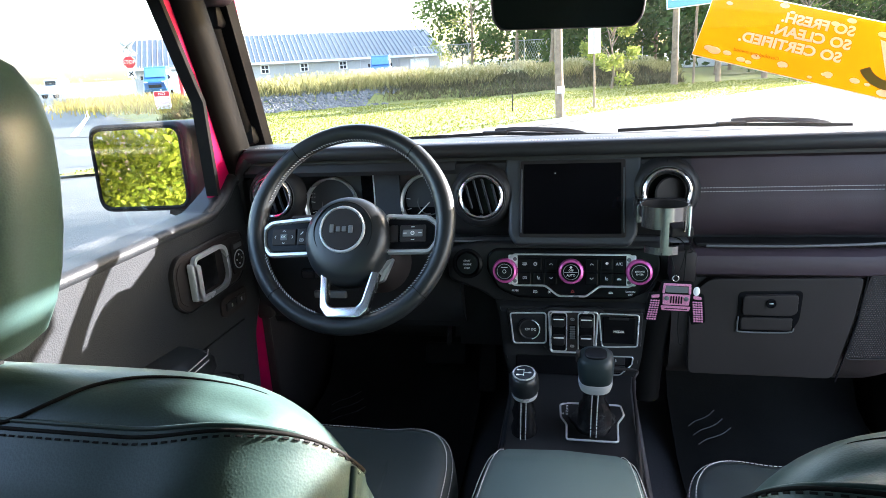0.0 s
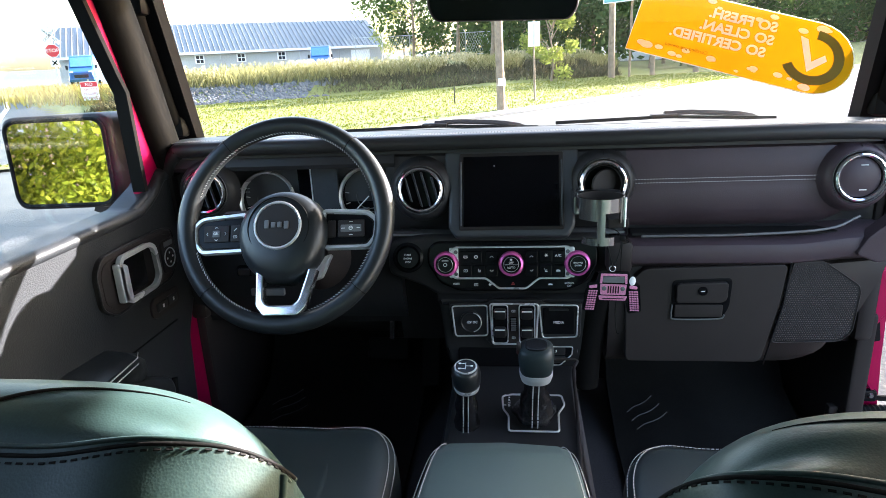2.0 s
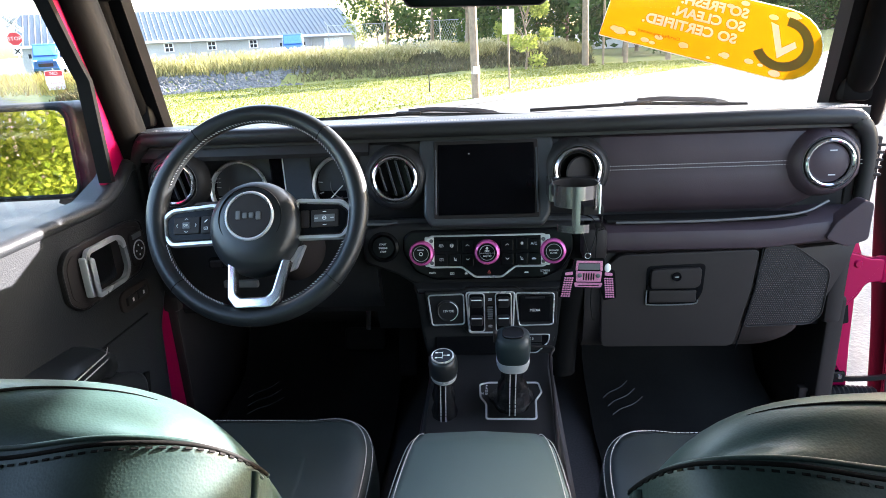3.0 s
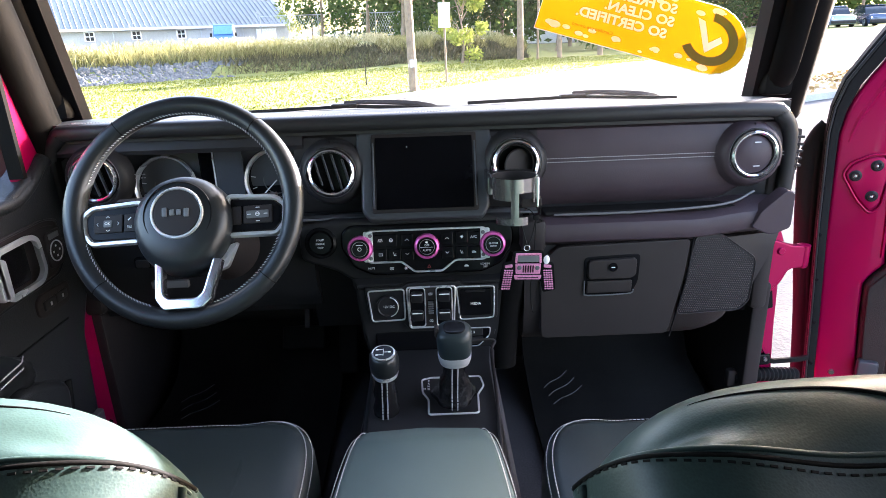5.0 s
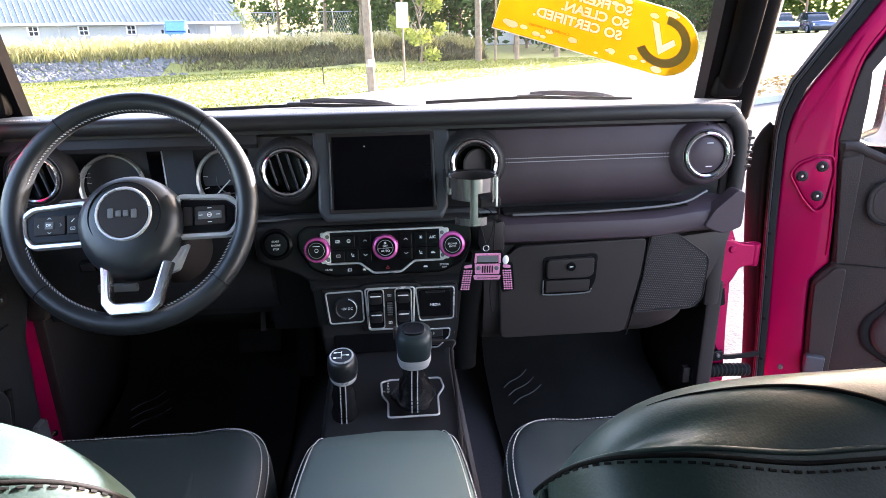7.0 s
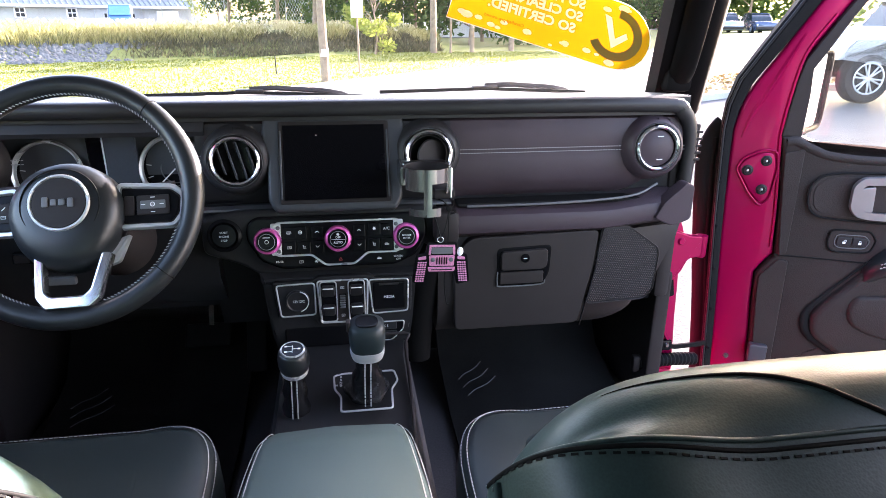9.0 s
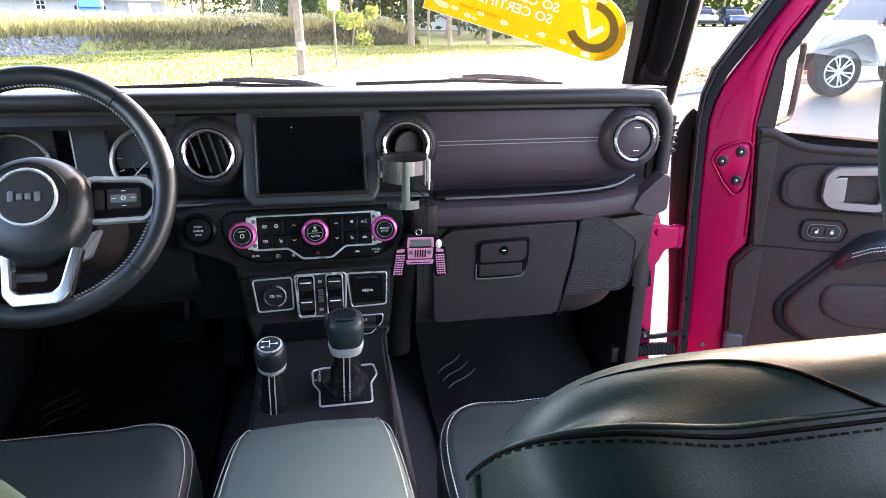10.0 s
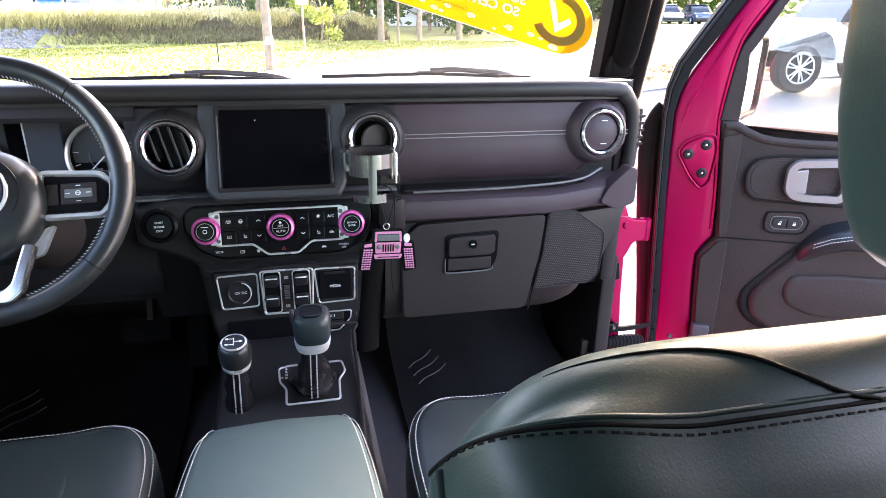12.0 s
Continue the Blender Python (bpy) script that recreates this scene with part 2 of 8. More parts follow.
def prism(pts, depth, r=0.0, m=None, seg=2):
    """A polygon in x and z, from y = 0 back to y = depth, with its front edge rounded by r."""
    bm = bmesh.new()
    front = [bm.verts.new((x, 0, z)) for x, z in pts]
    back = [bm.verts.new((x, depth, z)) for x, z in pts]
    f = bm.faces.new(front)
    bm.faces.new(back[::-1])
    k = len(pts)
    for i in range(k):
        bm.faces.new((front[i], back[i], back[(i + 1) % k], front[(i + 1) % k]))
    bmesh.ops.recalc_face_normals(bm, faces=bm.faces)
    if r:
        bmesh.ops.bevel(bm, geom=list(f.edges), offset=r, segments=seg, profile=0.5, affect="EDGES")
    if m is not None:
        bm.transform(m)
    return bm


def round_poly(pts, r, n=4):
    """Rounds the corners of a closed polygon."""
    out = []
    k = len(pts)
    for i in range(k):
        p, a, b = Vector(pts[i]), Vector(pts[i - 1]), Vector(pts[(i + 1) % k])
        d = min(r, (a - p).length * 0.45, (b - p).length * 0.45)
        s, e = p + (a - p).normalized() * d, p + (b - p).normalized() * d
        for j in range(n + 1):
            t = j / n
            out.append(tuple(s * (1 - t) ** 2 + p * 2 * t * (1 - t) + e * t * t))
    return out


def spline(pts, n=6, closed=False):
    """A smooth line through points."""
    P = [Vector(p) for p in pts]
    k = len(P)
    out = []
    for i in range(k if closed else k - 1):
        p0 = P[(i - 1) % k] if closed or i > 0 else P[0] * 2 - P[1]
        p1, p2 = P[i], P[(i + 1) % k]
        p3 = P[(i + 2) % k] if closed or i + 2 < k else P[-1] * 2 - P[-2]
        for j in range(n):
            t = j / n
            out.append(0.5 * ((2 * p1) + (p2 - p0) * t + (2 * p0 - 5 * p1 + 4 * p2 - p3) * t * t + (3 * p1 - p0 - 3 * p2 + p3) * t ** 3))
    if not closed:
        out.append(P[-1])
    return out


def sweep(path, prof, closed=False, up=(0, 0, 1), scales=None):
    """Carries a closed 2D profile (side, up) along a path. prof may be a radius."""
    if not isinstance(prof, (list, tuple)):
        prof = [(prof * math.cos(a * math.tau / 10), prof * math.sin(a * math.tau / 10)) for a in range(10)]
    P = [Vector(p) for p in path]
    k, bm, rings, last = len(P), bmesh.new(), [], Vector(up)
    for i, p in enumerate(P):
        a = P[(i - 1) % k] if closed or i else P[0]
        b = P[(i + 1) % k] if closed or i < k - 1 else P[-1]
        t = (b - a).normalized()
        u = last - t * last.dot(t)
        u = u.normalized() if u.length > 1e-4 else t.orthogonal().normalized()
        last = u if closed is False else last
        s = t.cross(u)
        q = scales[i] if scales else 1
        rings.append([bm.verts.new(p + s * x * q + u * z * q) for x, z in prof])
    n = len(prof)
    for i in range(k if closed else k - 1):
        A, B = rings[i], rings[(i + 1) % k]
        for j in range(n):
            bm.faces.new((A[j], A[(j + 1) % n], B[(j + 1) % n], B[j]))
    if not closed:
        bm.faces.new(rings[0][::-1])
        bm.faces.new(rings[-1])
    return bm


def lathe(prof, n=40, m=None):
    """Turns a line of (radius, height) round the y axis; height counts towards -y, the viewer."""
    bm = bmesh.new()
    rings = []
    for r, h in prof:
        if r < 1e-6:
            rings.append([bm.verts.new((0, -h, 0))])
        else:
            rings.append([bm.verts.new((r * math.cos(a * math.tau / n), -h, r * math.sin(a * math.tau / n))) for a in range(n)])
    for A, B in zip(rings, rings[1:]):
        for j in range(n):
            q = [A[j % len(A)], A[(j + 1) % len(A)], B[(j + 1) % len(B)], B[j % len(B)]]
            q = list(dict.fromkeys(q))
            if len(q) > 2:
                bm.faces.new(q)
    if m is not None:
        bm.transform(m)
    return bm


def loft(sections, caps=True):
    """Skins closed loops of equal count."""
    bm = bmesh.new()
    R = [[bm.verts.new(p) for p in s] for s in sections]
    n = len(R[0])
    for A, B in zip(R, R[1:]):
        for j in range(n):
            bm.faces.new((A[j], A[(j + 1) % n], B[(j + 1) % n], B[j]))
    if caps:
        bm.faces.new(R[0][::-1])
        bm.faces.new(R[-1])
    return bm


def oval(cx, cy, cz, rx, ry, n=28, e=2.6):
    """A rounded-square loop in a level plane."""
    out = []
    for i in range(n):
        a = i * math.tau / n
        c, s = math.cos(a), math.sin(a)
        out.append((cx + rx * math.copysign(abs(c) ** (2 / e), c), cy + ry * math.copysign(abs(s) ** (2 / e), s), cz))
    return out


def stitches(path, step=0.006, length=0.004, w=0.0009, out=(0, 0, 1), cross=False):
    """A row of small thread stitches along a path, joined."""
    P = [Vector(p) for p in path]
    bm, acc = bmesh.new(), 0.0
    for a, b in zip(P, P[1:]):
        d = b - a
        L = d.length
        if L < 1e-6:
            continue
        t = d / L
        o = Vector(out) - t * t.dot(Vector(out))
        o.normalize()
        s = t.cross(o)
        x = (step - acc) % step
        while x < L:
            c = a + t * x
            tt = (t + s * 0.9).normalized() if cross else t
            ss = tt.cross(o)
            v = [bm.verts.new(c + tt * length * i * 0.5 + ss * w * j + o * w * h) for i in (-1, 1) for j in (-1, 1) for h in (0, 1)]
            for q in ((1, 3, 7, 5), (0, 1, 5, 4), (2, 6, 7, 3), (0, 2, 3, 1), (4, 5, 7, 6)):
                bm.faces.new([v[i] for i in q])
            x += step
        acc = (acc + L) % step
    return bm


def text_bm(txt, size, m, mirror=False, depth=0.0006, spread=1.0, bold=0.0):
    """Raised lettering in the built-in font, centred, facing -y."""
    cu = bpy.data.curves.new("tmp", "FONT")
    cu.body, cu.size, cu.extrude, cu.align_x, cu.align_y, cu.space_character = txt, size, depth, "CENTER", "CENTER", spread
    cu.resolution_u, cu.offset = 3, bold
    ob = bpy.data.objects.new("tmp", cu)
    me = bpy.data.meshes.new_from_object(ob)
    bm = bmesh.new()
    bm.from_mesh(me)
    bpy.data.objects.remove(ob)
    bpy.data.meshes.remove(me)
    bpy.data.curves.remove(cu)
    turn = Matrix.Rotation(radians(90), 4, "X")
    if mirror:
        turn = Matrix.Diagonal((-1, 1, 1, 1)) @ turn
    bm.transform(m @ turn)
    return bm


def tilted(x, y, z, tilt=0.0, roll=0.0):
    """A frame on a face that leans back by tilt degrees."""
    return pose(x, y, z) @ Matrix.Rotation(radians(-tilt), 4, "X") @ Matrix.Rotation(radians(roll), 4, "Y")


def curve_face(x0, x1, prof, n=24, shape=None):
    """A strip along x with a (y, z) profile; shape(x, y, z) may bend it. Thick, closed at the back."""
    bm = bmesh.new()
    rows = []
    for i in range(n + 1):
        x = x0 + (x1 - x0) * i / n
        rows.append([bm.verts.new(shape(x, y, z) if shape else (x, y, z)) for y, z in prof])
    k = len(prof)
    for A, B in zip(rows, rows[1:]):
        for j in range(k):
            bm.faces.new((A[j], A[(j + 1) % k], B[(j + 1) % k], B[j]))
    bm.faces.new(rows[0][::-1])
    bm.faces.new(rows[-1])
    return bm


def smooth_step(a, b, x):
    t = min(1.0, max(0.0, (x - a) / (b - a)))
    return t * t * (3 - 2 * t)


# ---- the car's shell ----
PILLAR_FOOT, PILLAR_TOP = Vector((0.715, 0.215, 1.262)), Vector((0.655, 0.02, 1.63))


def build_shell():
    floor = thing("floor", (0, -0.9, 0.58), "black carpeted car floor with a raised centre tunnel", "floor", kind="structure")
    part("carpet", box(-0.72, 0.72, -2.2, 0.42, 0.54, 0.60, 0.01), M_CARPET, floor)
    part("tunnel", loft([[(-0.15, y, 0.60), (-0.13, y, 0.76), (-0.09, y, 0.80), (0.09, y, 0.80), (0.13, y, 0.76), (0.15, y, 0.60)] for y in (-1.2, -0.6, 0.0, 0.40)]), M_CARPET, floor)
    part("firewall", box(-0.72, 0.72, 0.36, 0.42, 0.55, 1.24, 0.01), M_CARPET, floor)
    for s in (-1, 1):
        part("kick_panel", box(min(s * 0.655, s * 0.69), max(s * 0.655, s * 0.69), 0.02, 0.38, 0.58, 0.93, 0.008), M_PLAST, floor)
    body = thing("body_shell", (0, -0.9, 0.5), "magenta metallic car body tub with open door apertures", "car body", kind="structure")
    for s in (-1, 1):
        lo, hi = sorted((s * 0.69, s * 0.76))
        part("sill", box(lo, hi, -1.1, 0.25, 0.48, 0.63, 0.015), M_PAINT, body)
        part("rear_quarter", box(lo, hi, -2.45, -1.02, 0.48, 1.19, 0.02), M_PAINT, body)
        part("rear_inner_trim", box(min(s * 0.66, s * 0.685), max(s * 0.66, s * 0.685), -2.4, -1.04, 0.6, 1.18, 0.01), M_PLAST, body)
        part("door_pillar", sweep([(s * 0.72, -1.06, 0.6), (s * 0.72, -1.08, 1.2), (s * 0.66, -1.14, 1.62)], [(-0.05, -0.04), (0.05, -0.04), (0.05, 0.04), (-0.05, 0.04)], up=(1, 0, 0)), M_PLAST, body)
        part("rear_pillar", sweep([(s * 0.72, -2.36, 1.1), (s * 0.66, -2.26, 1.63)], [(-0.08, -0.04), (0.08, -0.04), (0.08, 0.04), (-0.08, 0.04)], up=(1, 0, 0)), M_PLAST, body)
        part("outer_pillar", sweep([(s * 0.735, 0.235, 1.20), (s * 0.735, 0.225, 1.28), (s * 0.672, 0.03, 1.65)], [(-0.012, -0.014), (0.012, -0.014), (0.012, 0.010), (-0.012, 0.010)] if s > 0 else [(-0.02, -0.014), (0.03, -0.014), (0.03, 0.016), (-0.02, 0.016)], up=(s, 0, 0)), M_PAINT, body)
        part("cowl_side", box(min(s * 0.69, s * 0.73), max(s * 0.69, s * 0.73), 0.10 if s > 0 else 0.05, 0.62, 0.60, 1.0 if s > 0 else 1.20, 0.02), M_PAINT, body)
        part("roof_rail", sweep([(s * 0.70, -0.06, 1.60), (s * 0.70, -0.3, 1.585), (s * 0.69, -1.2, 1.60), (s * 0.68, -2.3, 1.60)], [(-0.03, -0.02), (0.03, -0.02), (0.035, 0.035), (-0.03, 0.04)], up=(0, 0, 1)), M_PLAST, body)
    part("tailgate", box(-0.7, 0.7, -2.48, -2.42, 0.5, 1.16, 0.02), M_PAINT, body)
    part("hood", curve_face(-0.70, 0.70, [(0.52, 1.13), (0.9, 1.125), (1.5, 1.085), (1.72, 1.03), (1.72, 0.98), (0.52, 0.98)], 16, lambda x, y, z: (x, y, z - 0.03 * (x / 0.7) ** 4)), M_PAINT, body)
    part("cowl", box(-0.70, 0.70, 0.27, 0.52, 1.10, 1.165, 0.015), M_PLAST, body)
    ring = thing("windshield_frame", (0, 0.1, 1.25), "black trimmed windshield surround", "windshield frame", kind="structure")
    part("header", sweep([(-0.70, 0.03, 1.640), (0.70, 0.03, 1.640)], [(-0.06, -0.035), (0.05, -0.025), (0.05, 0.03), (-0.06, 0.03)]), M_PLAST, ring)
    part("lower_seal", sweep([(-0.685, 0.262, 1.262), (0.685, 0.262, 1.262)], 0.012), M_RUBBER, ring)
    ceiling = thing("ceiling", (0, -1.1, 1.68), "pale grey headliner under a black hardtop", "ceiling", kind="structure")
    part("headliner", box(-0.70, 0.70, -2.40, 0.0, 1.655, 1.675, 0.006), M_HEADLINER, ceiling)
    part("hardtop", box(-0.74, 0.74, -2.45, 0.06, 1.679, 1.715, 0.012), M_PLAST, ceiling)
    # Rear glass out of view, tinted deep to cut light on the seat backs.
    for s in (-1, 1):
        part("rear_side_glass", prism([(-2.34, 1.18), (-1.10, 1.18), (-1.15, 1.60), (-2.28, 1.60)], 0.004, 0, Matrix.Translation((s * 0.705, 0, 0)) @ Matrix.Rotation(radians(90), 4, "Z")), M_PRIVACY, body, "unseen rear side glass, dark to cut light from behind")
    part("tailgate_glass", box(-0.66, 0.66, -2.44, -2.436, 1.15, 1.66, 0.0), M_PRIVACY, body, "unseen tailgate glass, dark to cut light from behind")
    rear_bench()
    return body


def rear_bench():
    back = thing("rear_bench", (0, -1.95, 0.6), "black leather rear bench seat", "seat")
    part("cushion", rbox((1.15, 0.50, 0.16), 0.05, 3, pose(0, -1.66, 0.78)), M_LEATHER, back)
    part("backrest", rbox((1.15, 0.14, 0.52), 0.05, 3, pose(0, -1.97, 1.05, 12)), M_LEATHER, back)
    for x in (-0.36, 0.36):
        part("headrest", rbox((0.26, 0.09, 0.16), 0.04, 3, pose(x, -2.06, 1.40, 10)), M_LEATHER, back)


def build_windshield():
    w = thing("windshield", (0, 0.22, 1.25), "dusty clear laminated windshield glass", "windshield")
    bm = bmesh.new()
    nx, nz = 16, 8
    g = []
    for j in range(nz + 1):
        row = []
        for i in range(nx + 1):
            u, v = -1 + 2 * i / nx, j / nz
            hw = 0.715 + (0.66 - 0.715) * v
            row.append(bm.verts.new((u * hw, 0.270 + (0.05 - 0.270) * v + 0.02 * (1 - u * u), 1.262 + 0.368 * v)))
        g.append(row)
    for a, b in zip(g, g[1:]):
        for i in range(nx):
            bm.faces.new((a[i], a[i + 1], b[i + 1], b[i]))
    pane = part("pane", bm, M_WIND, w)
    pane.visible_shadow = False
    part("frit_band", box(-0.60, 0.60, 0.045, 0.050, 1.600, 1.625, 0.001), M_GLOSS, w)
    part("sensor_cover", box(-0.05, 0.05, 0.0, 0.07, 1.56, 1.62, 0.01), M_PLAST, w)
    # wipers lying on the cowl
    for x0, x1, y0, z0, z1 in ((0.10, 0.58, 0.330, 1.272, 1.268), (-0.42, 0.06, 0.330, 1.268, 1.264)):
        wp = thing("wiper", (x0, y0, 1.16), "black windshield wiper resting at the glass foot", "wiper", group="wipers")
        part("blade", sweep([(x0, y0, z0), ((x0 + x1) / 2, y0 - 0.004, z0 + 0.006), (x1, y0, z1)], [(-0.005, -0.004), (0.005, -0.004), (0.0025, 0.003), (-0.0025, 0.003)]), M_RUBBER, wp)
        mid = (x0 + x1) / 2
        part("arm", sweep(spline([(mid + 0.30, y0 + 0.1, 1.15), (mid + 0.22, y0 + 0.03, z0 - 0.012), (mid + 0.08, y0 + 0.006, z0 + 0.012), (mid, y0, z0 + 0.012)], 5), [(-0.007, -0.004), (0.007, -0.004), (0.005, 0.004), (-0.005, 0.004)]), M_PLAST, wp)
        part("clip", box(mid - 0.03, mid + 0.03, y0 - 0.012, y0 + 0.012, z0 + 0.002, z0 + 0.012, 0.004), M_PLAST, wp)


def build_pillar(s):
    """A padded front pillar with its grab handle."""
    t = thing("pillar_trim", (s * 0.70, 0.2, 1.26), "black padded front pillar trim with a grab handle", "pillar trim", group="front pillars")
    foot, top = Vector((s * PILLAR_FOOT.x, PILLAR_FOOT.y, PILLAR_FOOT.z)), Vector((s * PILLAR_TOP.x, PILLAR_TOP.y, PILLAR_TOP.z))
    if s < 0:
        foot, top = foot + Vector((-0.014, 0, 0)), top + Vector((-0.030, 0, 0))
    pr = [(-0.033, -0.02), (-0.015, -0.032), (0.018, -0.03), (0.034, -0.012), (0.034, 0.02), (0.0, 0.03), (-0.033, 0.02)]
    path = [foot - (top - foot) * 0.05, foot * 0.9 + top * 0.1, foot * 0.5 + top * 0.5, top]
    part("pad", sweep(path, pr, up=(0, -1, 0)), M_PILLAR, t)
    part("pillar_cover", sweep([q + Vector((s * 0.048, 0.006, 0)) for q in path], [(0.046 * math.cos(g * math.tau / 12), 0.04 * math.sin(g * math.tau / 12)) for g in range(12)], up=(0, -1, 0)), M_PILLAR, t)
    d = Vector((s * 0.010, -0.034, -0.005))
    g = [foot.lerp(top, k) + d * q for k, q in ((0.13, 0.6), (0.17, 1.0), (0.3, 1.12), (0.55, 1.15), (0.75, 1.1), (0.80, 0.6))]
    part("grab_handle", sweep(spline(g, 5), [(0.026 * math.cos(a * math.tau / 10), 0.017 * math.sin(a * math.tau / 10)) for a in range(10)], up=(0, -1, 0)), M_PILLAR, t)
    for k in (0.14, 0.80):
        part("handle_mount", rbox((0.060, 0.04, 0.05), 0.012, 2, Matrix.Translation(foot.lerp(top, k) + d * 0.75)), M_PILLAR, t)
    if s < 0:
        path = [(-0.680, 0.022, 1.238), (-0.680, -0.006, 1.325), (-0.680, -0.048, 1.460), (-0.680, -0.098, 1.595), (-0.680, -0.112, 1.63)]
        part("side_pad", sweep(spline(path, 4), [(0.044 * math.cos(g * math.tau / 18), 0.036 * math.sin(g * math.tau / 18)) for g in range(18)], up=(1, 0, 0)), M_PILLAR, t, "black padded pillar side")
    part("upper_cover", rbox((0.085, 0.085, 0.075), 0.022, 3, Matrix.Translation(foot.lerp(top, 0.93) + Vector((s * -0.005, -0.03, 0)))), M_PLAST, t)


# ---- dashboard ----


def vent(name, x, y, z, parent, style):
    """A round air vent: housing, bright ring and slats or a disc."""
    m = tilted(x, y - 0.020, z, 6)
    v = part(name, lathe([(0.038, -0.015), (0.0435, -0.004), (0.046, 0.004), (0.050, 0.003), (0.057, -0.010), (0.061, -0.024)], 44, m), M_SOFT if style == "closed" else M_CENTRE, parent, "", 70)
    part("ring", lathe([(0.0350, 0.0), (0.0358, 0.0075), (0.0385, 0.0095), (0.0412, 0.0075), (0.0420, 0.002)], 48, m), M_CHROME, v, "chrome vent ring")
    part("ring_line", lathe([(0.0435, 0.0030), (0.0442, 0.0048), (0.0450, 0.0036)], 48, m), M_GREY, v)
    part("well", lathe([(0.0365, 0.002), (0.035, -0.010), (0.034, -0.0185), (0.0, -0.0185)], 32, m), M_GLOSS, v)
    part("index_tick", rbox((0.0010, 0.002, 0.009), 0.0003, 1, m @ pose(0, 0.001, 0.0525, -40)), M_RUBBER, v)
    if style == "slats":
        for k in (-1.5, -0.5, 0.5, 1.5):
            h = 2 * math.sqrt(max(0.0, 0.034 ** 2 - (k * 0.0165) ** 2))
            part("slat", rbox((0.0030, 0.015, h), 0.0010, 1, m @ pose(k * 0.0165, 0.008, 0, 0, -14, 18)), M_BEZEL, v)
    elif style == "open":
        part("flap", lathe([(0.0, 0.003), (0.028, 0.002), (0.030, -0.001), (0.0, -0.002)], 32, m @ pose(0.007, 0.006, -0.004, 0, 0, 24)), M_PLAST, v)
        part("inner_ring", lathe([(0.031, 0.0), (0.0325, 0.004), (0.0345, 0.0), (0.033, -0.004)], 40, m), M_PLAST, v)
    else:
        part("disc", lathe([(0.0, 0.0045), (0.029, 0.004), (0.0335, 0.001), (0.034, -0.004)], 40, m), M_SOFT, v, "closed round vent disc")
        for dz in (-0.021, 0.021):
            part("disc_mark", rbox((0.012, 0.0012, 0.0016), 0.0004, 1, m @ pose(0.004, -0.0052, dz)), M_DIM, v)
    return v


def icon(kind, m, s=0.005):
    """A small printed symbol of bars and arcs."""
    bm = bmesh.new()
    def bar(x, z, w, h, a=0):
        join(bm, rbox((w * s, 0.0004, h * s), 0, 1, m @ pose(x * s, 0, z * s, 0, a)))
    if kind == "up":
        bar(-0.35, 0, 0.95, 0.18, -40), bar(0.35, 0, 0.95, 0.18, 40)
    elif kind == "down":
        bar(-0.35, 0, 0.95, 0.18, 40), bar(0.35, 0, 0.95, 0.18, -40)
    elif kind == "defrost":
        bar(0, 0.4, 1.6, 0.16), bar(0, -0.5, 1.1, 0.16), bar(-0.75, -0.05, 0.16, 0.9, 20), bar(0.75, -0.05, 0.16, 0.9, -20)
        for k in (-0.35, 0, 0.35):
            bar(k, -0.05, 0.12, 0.7, 15)
    elif kind == "seat":
        bar(-0.3, 0.2, 0.2, 1.2, -15), bar(0.15, -0.45, 1.0, 0.2), bar(0.45, 0.1, 0.1, 0.6), bar(0.15, 0.1, 0.1, 0.6)
    elif kind == "wheel":
        join(bm, lathe([(0.5 * s, 0), (0.62 * s, 0.0003), (0.74 * s, 0)], 16, m))
        bar(0, 0, 1.1, 0.16)
    elif kind == "fan":
        for a in (0, 60, 120):
            bar(0, 0, 1.3, 0.24, a)
    elif kind == "triangle":
        bar(0, -0.5, 1.3, 0.2), bar(-0.33, 0.05, 1.25, 0.2, -60), bar(0.33, 0.05, 1.25, 0.2, 60)
    elif kind == "car":
        bar(0, -0.25, 1.7, 0.45), bar(-0.1, 0.2, 1.0, 0.2), bar(0.45, 0.0, 0.5, 0.16, 35)
    elif kind == "box":
        bar(0, 0.45, 1.5, 0.14), bar(0, -0.45, 1.5, 0.14), bar(-0.7, 0, 0.14, 0.9), bar(0.7, 0, 0.14, 0.9), bar(0, 0, 0.7, 0.14)
    else:
        bar(0, 0, 1.6, 0.3)
    return bm


